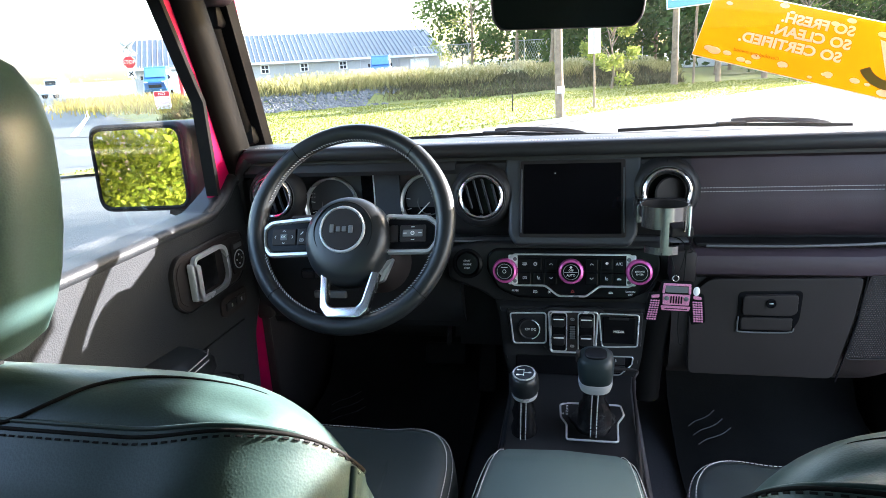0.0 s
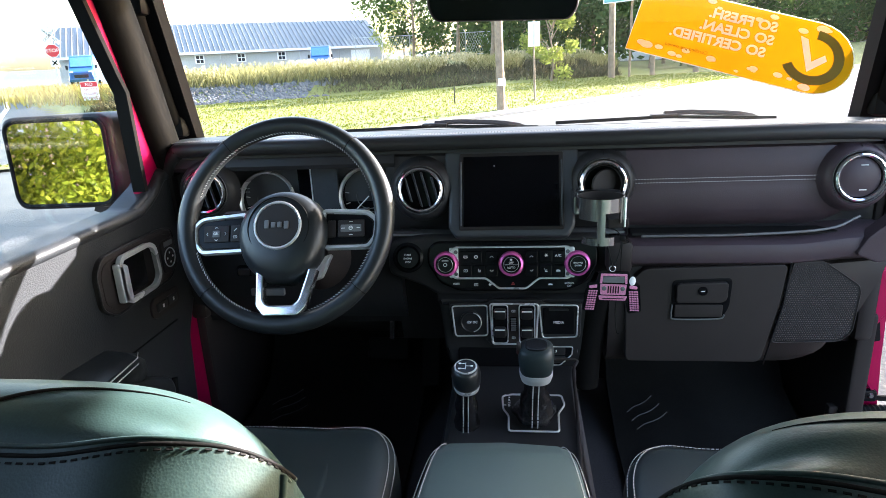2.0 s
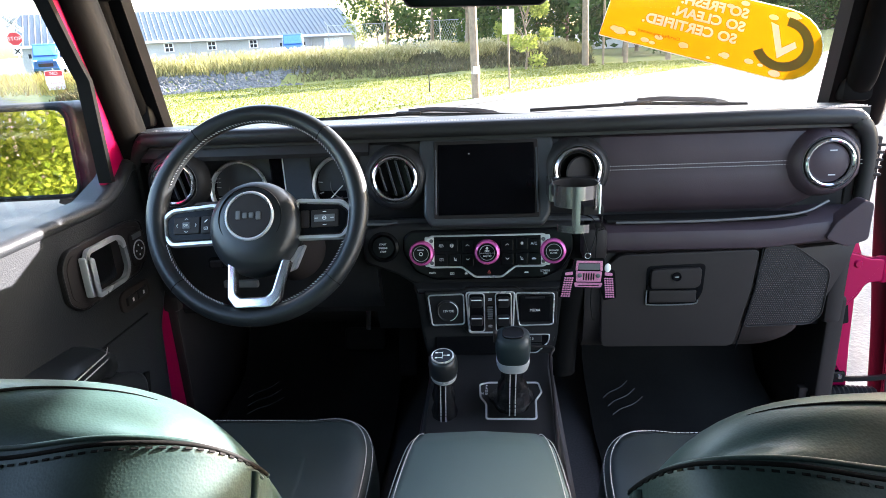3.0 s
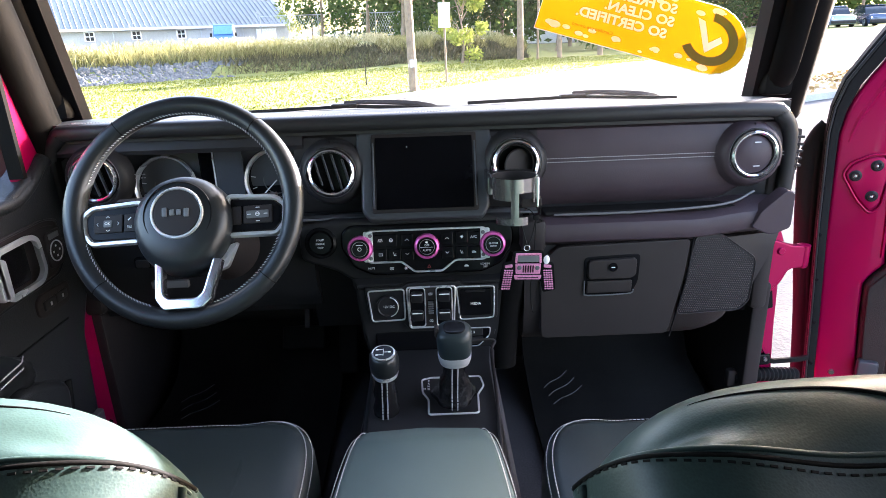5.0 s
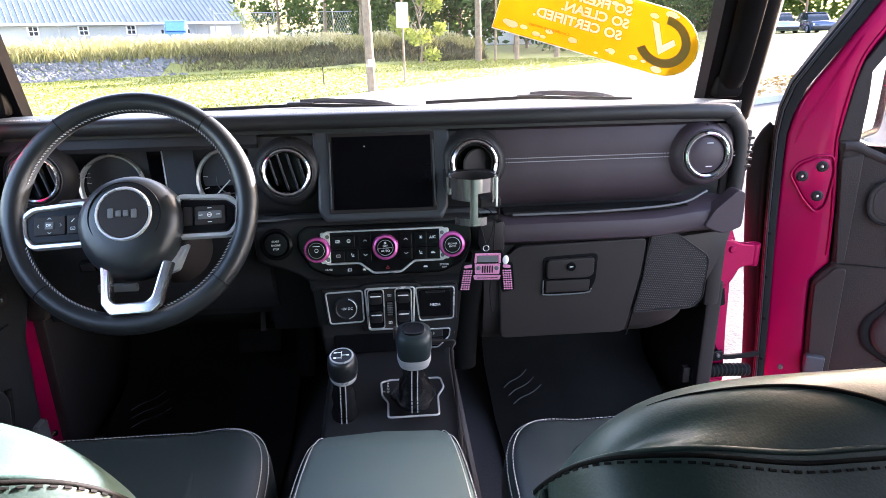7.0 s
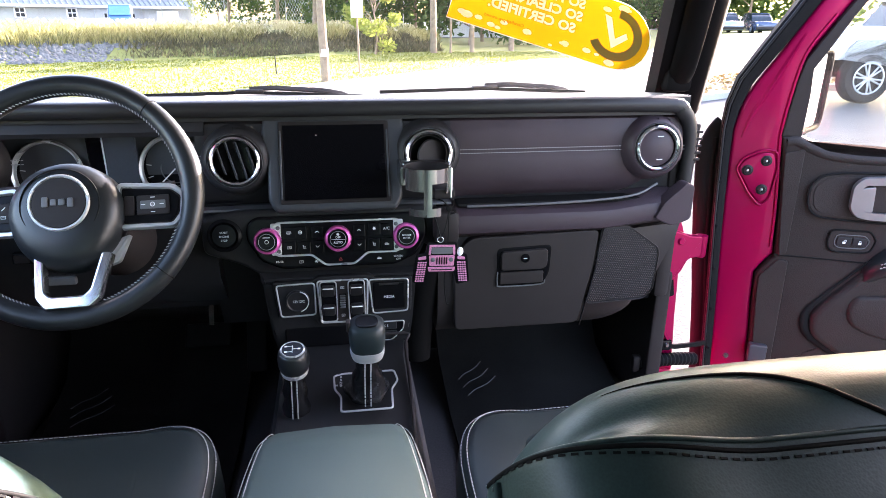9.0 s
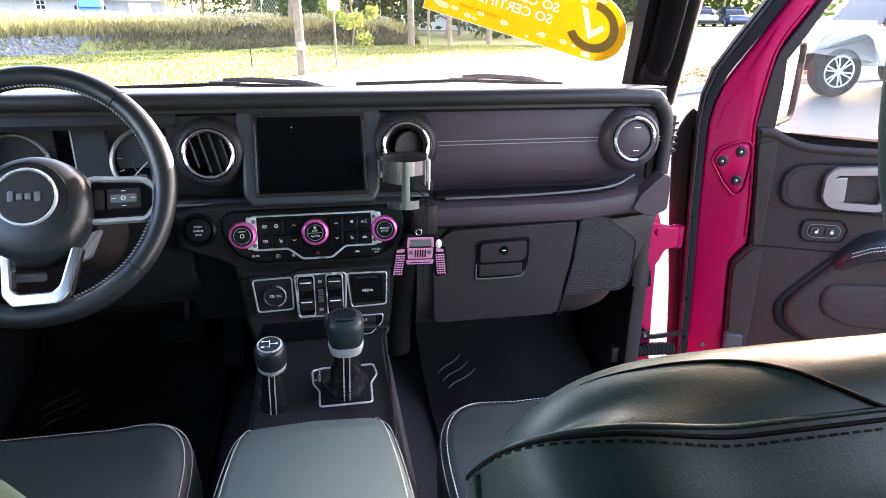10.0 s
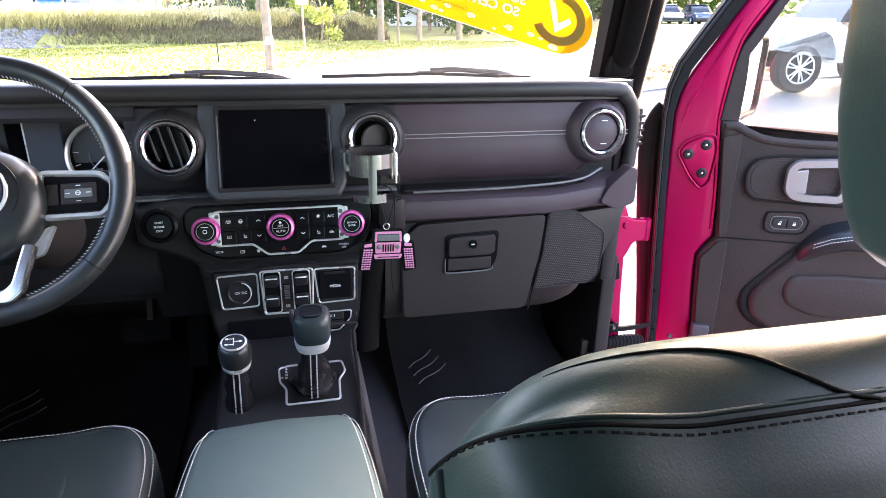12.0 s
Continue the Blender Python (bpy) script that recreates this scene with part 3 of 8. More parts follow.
def build_dash():
    d = thing("dashboard", (0, 0.1, 0.9), "black soft-touch dashboard with twin white stitching and round vents", "dashboard")
    top = part("top_pad", curve_face(-0.665, 0.655, [(0.262, 1.268), (0.20, 1.280), (0.10, 1.290), (0.02, 1.2955), (-0.010, 1.2945), (-0.010, 1.262), (0.26, 1.225)], 20), M_BROW, d)
    for y in (-0.004, 0.006):
        part("stitching", stitches([(-0.62, y, 1.2957), (0.66, y, 1.2957)], 0.0055, 0.0036, 0.0006), M_THREAD, top)
    # rounded brow, turning down at both ends
    path = spline([(-0.672, -0.002, 1.02), (-0.672, -0.004, 1.16), (-0.668, -0.008, 1.235), (-0.640, -0.012, 1.274), (-0.590, -0.013, 1.281), (-0.2, -0.013, 1.282), (0.2, -0.013, 1.282), (0.590, -0.013, 1.281), (0.640, -0.012, 1.270), (0.662, -0.008, 1.235), (0.668, -0.004, 1.17), (0.668, -0.002, 1.12)], 5)
    part("brow", sweep(path, [(0.014 * math.cos(a * math.tau / 12), 0.013 * math.sin(a * math.tau / 12)) for a in range(12)], up=(0, -1, 0)), M_BROW, d)
    part("core_right", curve_face(-0.232, 0.668, [(0.02, 1.275), (0.012, 1.25), (0.012, 1.11), (0.02, 0.98), (0.05, 0.86), (0.26, 0.86), (0.26, 1.24)], 4), M_TRIM, d)
    part("core_left", curve_face(-0.672, -0.232, [(0.03, 1.115), (0.012, 1.10), (0.02, 0.98), (0.05, 0.90), (0.26, 0.88), (0.26, 1.115)], 4), M_TRIM, d)
    part("cluster_back", box(-0.672, -0.232, 0.075, 0.095, 1.10, 1.28, 0.003), M_PLAST, d)
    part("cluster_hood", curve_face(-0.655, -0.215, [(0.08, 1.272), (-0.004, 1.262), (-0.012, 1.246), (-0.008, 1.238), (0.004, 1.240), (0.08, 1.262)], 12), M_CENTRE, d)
    part("end_cap_left", box(-0.680, -0.640, 0.004, 0.26, 0.92, 1.262, 0.012), M_PLAST, d)
    part("end_cap_right", box(0.640, 0.676, 0.004, 0.26, 0.88, 1.262, 0.012), M_PLAST, d)

    # padded face before the passenger
    prof = [(0.014, 1.264), (-0.002, 1.256), (-0.008, 1.235), (-0.011, 1.205), (-0.0095, 1.196), (-0.013, 1.187), (-0.012, 1.150), (-0.004, 1.128), (0.014, 1.112)]
    pad = part("pad", curve_face(0.205, 0.650, prof, 24, lambda x, y, z: (x, y, z + 0.05 * smooth_step(0.53, 0.66, x) * smooth_step(1.2, 1.11, z))), M_SOFT, d, "padded vinyl dash face with stitched seam")
    for z, y in ((1.2052, -0.0112), (1.1985, -0.0118)):
        part("stitching", stitches([(0.218, y, z), (0.545, y, z + 0.001)], 0.0052, 0.0034, 0.0006, out=(0, -1, 0)), M_THREAD, pad)
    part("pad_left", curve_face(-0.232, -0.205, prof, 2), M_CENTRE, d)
    for x0, x1 in ((-0.232, -0.222), (-0.115, -0.100), (0.104, 0.116), (0.636, 0.662), (-0.535, -0.505)):
        for z, y in ((1.2040, -0.0115), (1.1975, -0.0122)):
            part("stitching", stitches([(x0 - 0.004, y, z), (x1 + 0.004, y, z)], 0.0052, 0.0034, 0.0006, out=(0, -1, 0)), M_THREAD, d)
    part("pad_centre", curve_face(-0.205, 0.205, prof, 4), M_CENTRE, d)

    vent("air_vent", -0.581, -0.012, 1.203, d, "slats")
    vent("air_vent", -0.165, -0.012, 1.1985, d, "slats")
    vent("air_vent", 0.1625, -0.012, 1.2035, d, "open")
    vent("air_vent", 0.588, -0.012, 1.2050, d, "closed")
    # side demister at the end of the dash
    dm = part("side_demister", box(0.668, 0.684, -0.012, 0.02, 1.165, 1.245, 0.005), M_PLAST, d)
    for k in range(5):
        part("fin", box(0.671, 0.687, -0.016, -0.006, 1.175 + k * 0.013, 1.180 + k * 0.013, 0.001, 1), M_PLAST, dm)
    dm = part("side_demister", box(-0.668, -0.654, -0.014, 0.02, 1.14, 1.235, 0.005), M_PLAST, d)

    # instrument cluster
    c = part("gauge_panel", box(-0.60, -0.235, 0.055, 0.07, 1.115, 1.262, 0.004), M_BEZEL, d, "slate black instrument panel with round gauges")
    for x, z in ((-0.491, 1.167), (-0.283, 1.172)):
        mm = tilted(x, 0.045, z, 10) @ Matrix.Diagonal((1.09, 1, 1.09, 1))
        g = part("gauge", lathe([(0.0, -0.012), (0.045, -0.012), (0.050, 0.0)], 40, mm), M_GLOSS, c)
        part("ring", lathe([(0.0485, -0.004), (0.0492, 0.006), (0.0525, 0.009), (0.0550, 0.003)], 48, mm), M_SILVER, g)
        for k in range(11):
            a = radians(225 - k * 27)
            part("dial_mark", rbox((0.008, 0.0006, 0.0014), 0, 1, mm @ pose(0.042 * math.cos(a), 0.009, 0.042 * math.sin(a), 0, -math.degrees(a))), M_DIM, g)
        part("inner_ring", lathe([(0.0225, 0.0), (0.0235, 0.0015), (0.0245, 0.0)], 36, mm @ pose(0, 0.010, 0)), M_GREY, g)
        part("needle", rbox((0.036, 0.001, 0.002), 0, 1, mm @ pose(-0.013, 0.006, -0.013, 0, -45)), M_DIM, g)
    for z in (1.170, 1.176):
        part("stitching", stitches([(-0.577, 0.0535, z), (-0.552, 0.0535, z)], 0.0042, 0.0032, 0.0005, out=(0, -1, 0)), M_THREAD, c)
    part("display", box(-0.425, -0.350, 0.046, 0.056, 1.135, 1.250, 0.004), M_SCREEN, c)
    part("lens", box(-0.394, -0.340, 0.038, 0.047, 1.128, 1.252, 0.003), M_CLUSTER, c, "switched-off trip display with sky reflection in its colour")
    part("lens_edge", box(-0.3965, -0.3945, 0.040, 0.047, 1.13, 1.252, 0.0005, 1), M_DIM, c)

    # lower panels
    knee = part("knee_panel", curve_face(-0.655, -0.215, [(0.0, 1.105), (-0.02, 1.085), (-0.012, 0.98), (0.03, 0.92), (0.06, 0.92), (0.06, 1.105)], 8), M_TRIM, d)
    for x in (-0.50,):
        sp = part("switch_row", box(x - 0.045, x + 0.045, -0.030, -0.012, 1.03, 1.05, 0.004), M_GLOSS, knee)
        for k in range(3):
            part("switch", box(x - 0.04 + k * 0.027, x - 0.016 + k * 0.027, -0.034, -0.026, 1.033, 1.047, 0.002), M_PLAST, sp)
    part("release_label", box(-0.525, -0.455, -0.022, -0.010, 0.985, 1.000, 0.003), M_GREY, knee)
    part("seam", box(-0.232, 0.205, -0.024, 0.0, 1.108, 1.1125, 0.001), M_GREY, d)

    # grab bar, tray and glove box
    bar = part("grab_bar", curve_face(0.195, 0.655, [(0.012, 1.108), (-0.040, 1.103), (-0.056, 1.094), (-0.062, 1.078), (-0.058, 1.062), (-0.045, 1.053), (0.012, 1.050)], 16, lambda x, y, z: (x, y + 0.012 * smooth_step(0.60, 0.66, x), z + 0.012 * smooth_step(0.48, 0.60, x))), M_SOFT, d)
    part("tray", box(0.215, 0.565, -0.040, 0.0, 1.106, 1.113, 0.003), M_RUBBER, bar)
    part("tray_rim", sweep(spline([(0.232, -0.040, 1.1075), (0.40, -0.046, 1.110), (0.54, -0.044, 1.118), (0.60, -0.028, 1.136)], 5), 0.0024), M_GREY, bar)
    part("end_plate", prism(round_poly([(0.583, 1.078), (0.598, 1.108), (0.640, 1.146), (0.656, 1.140), (0.656, 1.075), (0.622, 1.062)], 0.008), 0.03, 0.004, pose(0, -0.068, 0)), M_SOFT, bar, "dark grab bar end plate")
    part("left_cap", rbox((0.045, 0.05, 0.062), 0.010, 2, pose(0.192, -0.042, 1.075)), M_PLAST, bar)
    lower = part("lower_panel", curve_face(0.178, 0.668, [(0.012, 1.056), (-0.040, 1.050), (-0.050, 1.02), (-0.050, 0.93), (-0.040, 0.875), (-0.015, 0.850), (0.03, 0.850)], 20, lambda x, y, z: (x - (1.05 - z) * 0.42 * smooth_step(0.56, 0.67, x), y + 0.03 * smooth_step(0.5, 0.68, x), z + 0.03 * smooth_step(0.50, 0.66, x) * smooth_step(0.95, 0.85, z))), M_PLAST, d)
    gb = part("glove_box", prism(round_poly([(0.205, 1.020), (0.238, 1.052), (0.482, 1.058), (0.474, 0.98), (0.452, 0.868), (0.21, 0.868)], 0.012), 0.03, 0.003, pose(0, -0.058, 0)), M_PLAST, d, "black glove box lid")
    part("lid_gap", sweep([(0.487, -0.0545, 1.060), (0.480, -0.056, 0.98), (0.457, -0.056, 0.862)], 0.0016), M_GLOSS, gb)
    # Black plate on the lid; the recess's shade is its colour.
    part("handle_recess", prism(round_poly([(0.286, 1.030), (0.390, 1.034), (0.388, 0.978), (0.376, 0.956), (0.288, 0.954)], 0.010), 0.004, 0.001, pose(0, -0.0595, 0)), M_GLOSS, gb)
    lt = part("latch", prism(round_poly([(0.293, 1.025), (0.382, 1.028), (0.382, 0.994), (0.372, 0.988), (0.293, 0.988)], 0.008), 0.008, 0.003, pose(0, -0.066, 0)), M_PLAST, gb)
    part("lock", lathe([(0.0, 0.001), (0.006, 0.001), (0.0065, 0.0025), (0.008, 0.0025), (0.0085, 0.0)], 24, pose(0.338, -0.0662, 1.012)), M_GLOSS, lt)
    part("keyhole", rbox((0.007, 0.001, 0.0015), 0.0003, 1, pose(0.338, -0.0678, 1.012)), M_DIM, lt)
    part("pull_cup", box(0.292, 0.376, -0.064, -0.058, 0.960, 0.984, 0.003), M_PLAST, gb)
    part("pull_rim", sweep(spline([(0.288, -0.0605, 0.984), (0.288, -0.0605, 0.962), (0.296, -0.0605, 0.955), (0.370, -0.0605, 0.956), (0.380, -0.0605, 0.964)], 4), 0.0013), M_GREY, gb)
    spk_poly = [(0.492, 1.062), (0.540, 1.063), (0.604, 1.017), (0.608, 1.004), (0.604, 0.928), (0.586, 0.910), (0.468, 0.9055)]
    spk = part("speaker_grille", prism(round_poly(spk_poly, 0.010), 0.012, 0.003, pose(0, -0.053, 0)), M_TRIM, d, "black perforated speaker grille")
    part("grille_rim", sweep([(x, -0.0535, z) for x, z in round_poly(spk_poly, 0.010)], 0.0012, closed=True, up=(0, -1, 0)), M_PLAST, spk)
    # raised mesh of the grille
    bm = bmesh.new()
    def inside(x, z):
        ok = True
        for (x0, z0), (x1, z1) in zip(spk_poly, spk_poly[1:] + spk_poly[:1]):
            if ((x1 - x0) * (z - z0) - (z1 - z0) * (x - x0)) / math.hypot(x1 - x0, z1 - z0) > -0.004:
                ok = False
        return ok
    for j in range(44):
        for i in range(36):
            x, z = 0.470 + 0.0040 * i + 0.0020 * (j % 2), 0.900 + 0.0037 * j
            if inside(x, z):
                v = [bm.verts.new((x + a * 0.0017, -0.0532, z + b * 0.0011)) for a, b in ((-1, 0), (0, 1), (1, 0), (0, -1))]
                c = bm.verts.new((x, -0.0548, z))
                for a in range(4):
                    bm.faces.new((v[a], v[(a + 1) % 4], c))
    part("mesh", bm, M_MESH, spk)["kind"] = "stuff"
    return d


def build_screen():
    s = thing("touchscreen", (0, -0.02, 1.11), "dark switched-off touchscreen in a grey plastic surround", "screen")
    m = tilted(0.0, -0.030, 1.190, 24)
    out = [(-0.104, 0.092), (0.106, 0.092), (0.121, 0.078), (0.123, 0.034), (0.113, 0.012), (0.114, -0.062), (0.102, -0.081), (-0.102, -0.081), (-0.114, -0.062), (-0.113, 0.012), (-0.123, 0.034), (-0.121, 0.078)]
    part("bezel", prism(round_poly(out, 0.007), 0.035, 0.007, m @ pose(0, -0.004, 0), 3), M_BEZEL, s)
    part("inner_frame", prism(round_poly([(-0.094, 0.073), (0.094, 0.073), (0.094, -0.069), (-0.094, -0.069)], 0.004), 0.01, 0.002, m @ pose(0, -0.0065, 0)), M_PLAST, s)
    part("display", prism([(-0.086, 0.066), (0.086, 0.066), (0.086, -0.063), (-0.086, -0.063)], 0.006, 0.0006, m @ pose(0, -0.0085, 0)), M_SCREEN, s, "dark glass display")
    for x in (-0.0905, 0.0905):
        part("bright_edge", rbox((0.003, 0.002, 0.118), 0.0008, 1, m @ pose(x, -0.0075, -0.002)), M_BEZEL, s)
    part("reset_dot", rbox((0.002, 0.0006, 0.002), 0.0, 1, m @ pose(-0.03, -0.0087, 0.048)), M_DIM, s)


def build_stack():
    d = thing("centre_stack", (0, 0.0, 0.85), "black centre stack with climate controls and window switches", "centre stack")
    part("surround", prism(round_poly([(-0.235, 1.100), (-0.17, 1.112), (0.16, 1.112), (0.185, 1.098), (0.185, 1.050), (0.165, 1.010), (0.142, 0.990), (-0.142, 0.990), (-0.17, 1.010), (-0.235, 1.035)], 0.012), 0.05, 0.010, pose(0, -0.036, 0), 3), M_TRIM, d)
    bm = loft([[(-0.152, -0.028, 1.00), (0.152, -0.028, 1.00), (0.152, 0.2, 1.00), (-0.152, 0.2, 1.00)], [(-0.138, -0.052, 0.985), (0.138, -0.052, 0.985), (0.138, 0.2, 0.985), (-0.138, 0.2, 0.985)], [(-0.128, -0.056, 0.885), (0.128, -0.056, 0.885), (0.14, 0.2, 0.885), (-0.14, 0.2, 0.885)], [(-0.120, -0.045, 0.835), (0.120, -0.045, 0.835), (0.14, 0.2, 0.82), (-0.14, 0.2, 0.82)]])
    bmesh.ops.bevel(bm, geom=list(bm.edges), offset=0.006, segments=2, affect="EDGES")
    part("lower_body", bm, M_TRIM, d)
    part("stack_flank", sweep(spline([(0.176, -0.020, 1.030), (0.160, -0.024, 0.985), (0.148, -0.022, 0.92), (0.140, -0.020, 0.85), (0.137, -0.022, 0.80)], 4), [(0.030 * math.cos(g * math.tau / 16), 0.030 * math.sin(g * math.tau / 16)) for g in range(16)], up=(0, -1, 0)), M_PILLAR, d, "rounded black stack flank", 70)
    sb = part("start_button", lathe([(0.030, -0.004), (0.029, 0.004), (0.024, 0.006), (0.022, 0.003), (0.020, 0.006), (0.0, 0.0065)], 36, tilted(-0.195, -0.037, 1.070, 8)), M_GLOSS, d, "round engine start button")
    for k, w in enumerate(("START", "ENGINE", "STOP")):
        part("lettering", text_bm(w, 0.0046, tilted(-0.195, -0.0445, 1.070, 8) @ pose(0, 0, 0.007 - 0.007 * k)), M_DIM, sb)

    m = tilted(0.0, -0.046, 1.060, 12)
    out = [(-0.143, 0.043), (0.143, 0.043), (0.158, 0.028), (0.158, 0.0), (0.136, -0.036), (0.10, -0.052), (-0.10, -0.052), (-0.136, -0.036), (-0.158, 0.0), (-0.158, 0.028)]
    p = part("climate_panel", prism(round_poly(out, 0.010), 0.03, 0.006, m @ pose(0, -0.002, 0), 3), M_GLOSS, d, "gloss black climate control panel")
    fr = [(-0.105, 0.031), (0.103, 0.031), (0.113, 0.022), (0.113, -0.018), (0.103, -0.027), (0.050, -0.027), (0.026, -0.046), (-0.024, -0.046), (-0.048, -0.027), (-0.105, -0.027), (-0.115, -0.018), (-0.115, 0.022)]
    path = [m @ Vector((x, -0.0065, z)) for x, z in round_poly(fr, 0.005)]
    part("silver_frame", sweep(path, [(-0.0016, -0.0015), (0.0016, -0.0015), (0.0012, 0.0018), (-0.0012, 0.0018)], closed=True, up=(0, -1, 0)), M_SILVER, p, "satin silver trim line")
    for x0 in (-0.1075, 0.1055):
        part("silver_wing", prism(round_poly([(x0 - 0.0085, 0.030), (x0 + 0.0085, 0.030), (x0 + 0.0085, -0.026), (x0 - 0.0085, -0.026)], 0.003), 0.004, 0.0008, m @ pose(0, -0.0058, 0)), M_SILVER, p)
        for dz in (0.022, -0.019):
            part("screw", lathe([(0.0, 0.0012), (0.003, 0.001), (0.0036, 0.0)], 14, m @ pose(x0 + (0.004 if x0 < 0 else -0.004), -0.0064, dz)), M_GREY, p)
    for i, x in enumerate((-0.122, -0.001, 0.119)):
        k = part("knob", lathe([(0.0165, -0.004), (0.0175, 0.010), (0.0165, 0.013), (0.0, 0.0125)], 40, m @ pose(x, -0.006, 0)), M_GLOSS, p)
        part("ring", lathe([(0.0235, -0.003), (0.0235, 0.004), (0.0215, 0.0105), (0.0180, 0.0118), (0.0165, 0.0085)], 48, m @ pose(x, -0.006, 0)), M_PINKRING, k, "anodised pink metal knob ring")
        part("chrome_line", lathe([(0.0130, 0.0125), (0.0136, 0.0136), (0.0143, 0.0125)], 40, m @ pose(x, -0.006, 0)), M_SILVER, k)
        face = m @ pose(x, -0.0195, 0)
        if i == 0:
            part("power_mark", lathe([(0.0026, 0.0), (0.0031, 0.0004), (0.0036, 0.0)], 20, face), M_DIM, k)
            part("arc_mark", rbox((0.012, 0.0004, 0.0012), 0, 1, face @ pose(0, 0, 0.0075)), M_DIM, k)
        elif i == 1:
            part("fan_mark", icon("fan", face @ pose(0, 0, 0.0085), 0.004), M_WHITE, k)
            part("lettering", text_bm("OFF", 0.0052, face @ pose(0, 0, 0.003)), M_WHITE, k)
            part("divider", rbox((0.024, 0.0004, 0.0005), 0, 1, face @ pose(0, 0, -0.0005)), M_DIM, k)
            part("lettering", text_bm("AUTO", 0.0056, face @ pose(0, 0, -0.006)), M_WHITE, k)
            part("red_dots", rbox((0.006, 0.0006, 0.0016), 0, 1, m @ pose(x, -0.017, -0.0195)), M_RED, k)
        else:
            part("lettering", text_bm("BROWSE", 0.0042, face @ pose(0, 0, 0.0022)), M_WHITE, k)
            part("lettering", text_bm("ENTER", 0.0042, face @ pose(0, 0, -0.0028)), M_WHITE, k)
    rows = [("defrost", -0.0855, 0.012), ("wheel", -0.066, 0.012), ("up", -0.037, 0.012), ("box", -0.0855, -0.014), ("seat", -0.060, -0.014), ("down", -0.037, -0.014),
            ("up", 0.036, 0.012), ("fan", 0.063, 0.014), ("A/C", 0.0845, 0.012), ("down", 0.036, -0.014), ("seat", 0.062, -0.014), ("car", 0.0845, -0.014)]
    for kind, x, z in rows:
        b = part("button", rbox((0.0225, 0.004, 0.0225), 0.002, 2, m @ pose(x, -0.0028, z)), M_GLOSS, p)
        if kind == "A/C":
            part("lettering", text_bm("A/C", 0.0072, m @ pose(x, -0.0052, z + 0.002)), M_DIM, b)
        else:
            part("symbol", icon(kind, m @ pose(x, -0.0052, z + 0.001), 0.0046), M_WHITE if kind in ("defrost", "fan") else M_DIM, b)
    for txt, x, z in (("MUTE", -0.103, -0.037), ("box", -0.066, -0.0385), ("fan", -0.040, -0.0385), ("triangle", 0.002, -0.0365), ("P", 0.041, -0.0375), ("car", 0.070, -0.0375), ("SCREEN OFF", 0.104, -0.036)):
        if txt.isupper() and len(txt) > 1:
            for k, w in enumerate(txt.split()):
                part("lettering", text_bm(w, 0.0048, m @ pose(x, -0.0088, z - 0.0052 * k)), M_DIM, p)
        elif txt == "P":
            part("lettering", text_bm("P", 0.008, m @ pose(x - 0.002, -0.0088, z + 0.001)), M_DIM, p)
        else:
            part("symbol", icon(txt, m @ pose(x, -0.0088, z), 0.0045), M_RED if txt == "triangle" else M_DIM, p)

    # switch bank
    m = tilted(0.0, -0.060, 0.945, 4)
    w = part("switch_bank", prism(round_poly([(-0.120, 0.040), (-0.052, 0.040), (-0.040, 0.047), (0.052, 0.047), (0.062, 0.040), (0.128, 0.040), (0.126, -0.028), (0.052, -0.032), (0.044, -0.046), (-0.040, -0.046), (-0.052, -0.030), (-0.112, -0.030)], 0.005), 0.02, 0.003, m), M_TRIM, d)
    def rim(pts, r=0.0016, mt=M_SILVER, y=-0.0012):
        return part("rim", sweep([m @ Vector((x, y, z)) for x, z in round_poly(pts, 0.006)], r, closed=True, up=(0, -1, 0)), mt, w)
    rim([(-0.114, 0.034), (-0.047, 0.036), (-0.047, -0.024), (-0.108, -0.026)])
    rim([(0.050, 0.037), (0.121, 0.036), (0.119, -0.026), (0.056, -0.028)])
    plate = [(-0.042, 0.040), (0.048, 0.040), (0.044, -0.040), (-0.038, -0.040)]
    part("silver_plate", prism(round_poly(plate, 0.006), 0.006, 0.001, m @ pose(0.001, -0.0035, 0.001)), M_PLAST, w, "dark switch plate")
    rim(plate, 0.0017, M_SILVER, -0.0042)
    for x in (-0.023, 0.027):
        part("switch_well", prism(round_poly([(x - 0.0135, 0.036), (x + 0.0135, 0.036), (x + 0.0130, -0.036), (x - 0.0130, -0.036)], 0.004), 0.004, 0.0005, m @ pose(0, -0.0046, 0)), M_GLOSS, w)
        rim([(x - 0.0145, 0.038), (x + 0.0145, 0.038), (x + 0.0140, -0.038), (x - 0.0140, -0.038)], 0.0012, M_SILVER, -0.0048)
        for z in (0.022, -0.014):
            sw = part("window_switch", rbox((0.023, 0.014, 0.020), 0.004, 2, m @ pose(x, -0.009, z, 22)), M_TRIM, w)
            part("bright_lip", rbox((0.019, 0.002, 0.0022), 0.0006, 1, m @ pose(x, -0.0170, z + 0.0068, 22)), M_WHITE, sw)
    sc = part("roller_well", prism(round_poly([(-0.0045, 0.014), (0.0085, 0.014), (0.0085, -0.014), (-0.0045, -0.014)], 0.002), 0.004, 0.0005, m @ pose(0, -0.0046, 0)), M_GLOSS, w)
    for k in range(6):
        part("roller_rib", rbox((0.010, 0.004, 0.0026), 0.0008, 1, m @ pose(0.002, -0.0065, -0.011 + k * 0.0044)), M_GREY, sc)
    for z in (0.026, -0.027):
        part("window_mark", icon("box", m @ pose(0.002, -0.0048, z), 0.0042), M_WHITE, w)
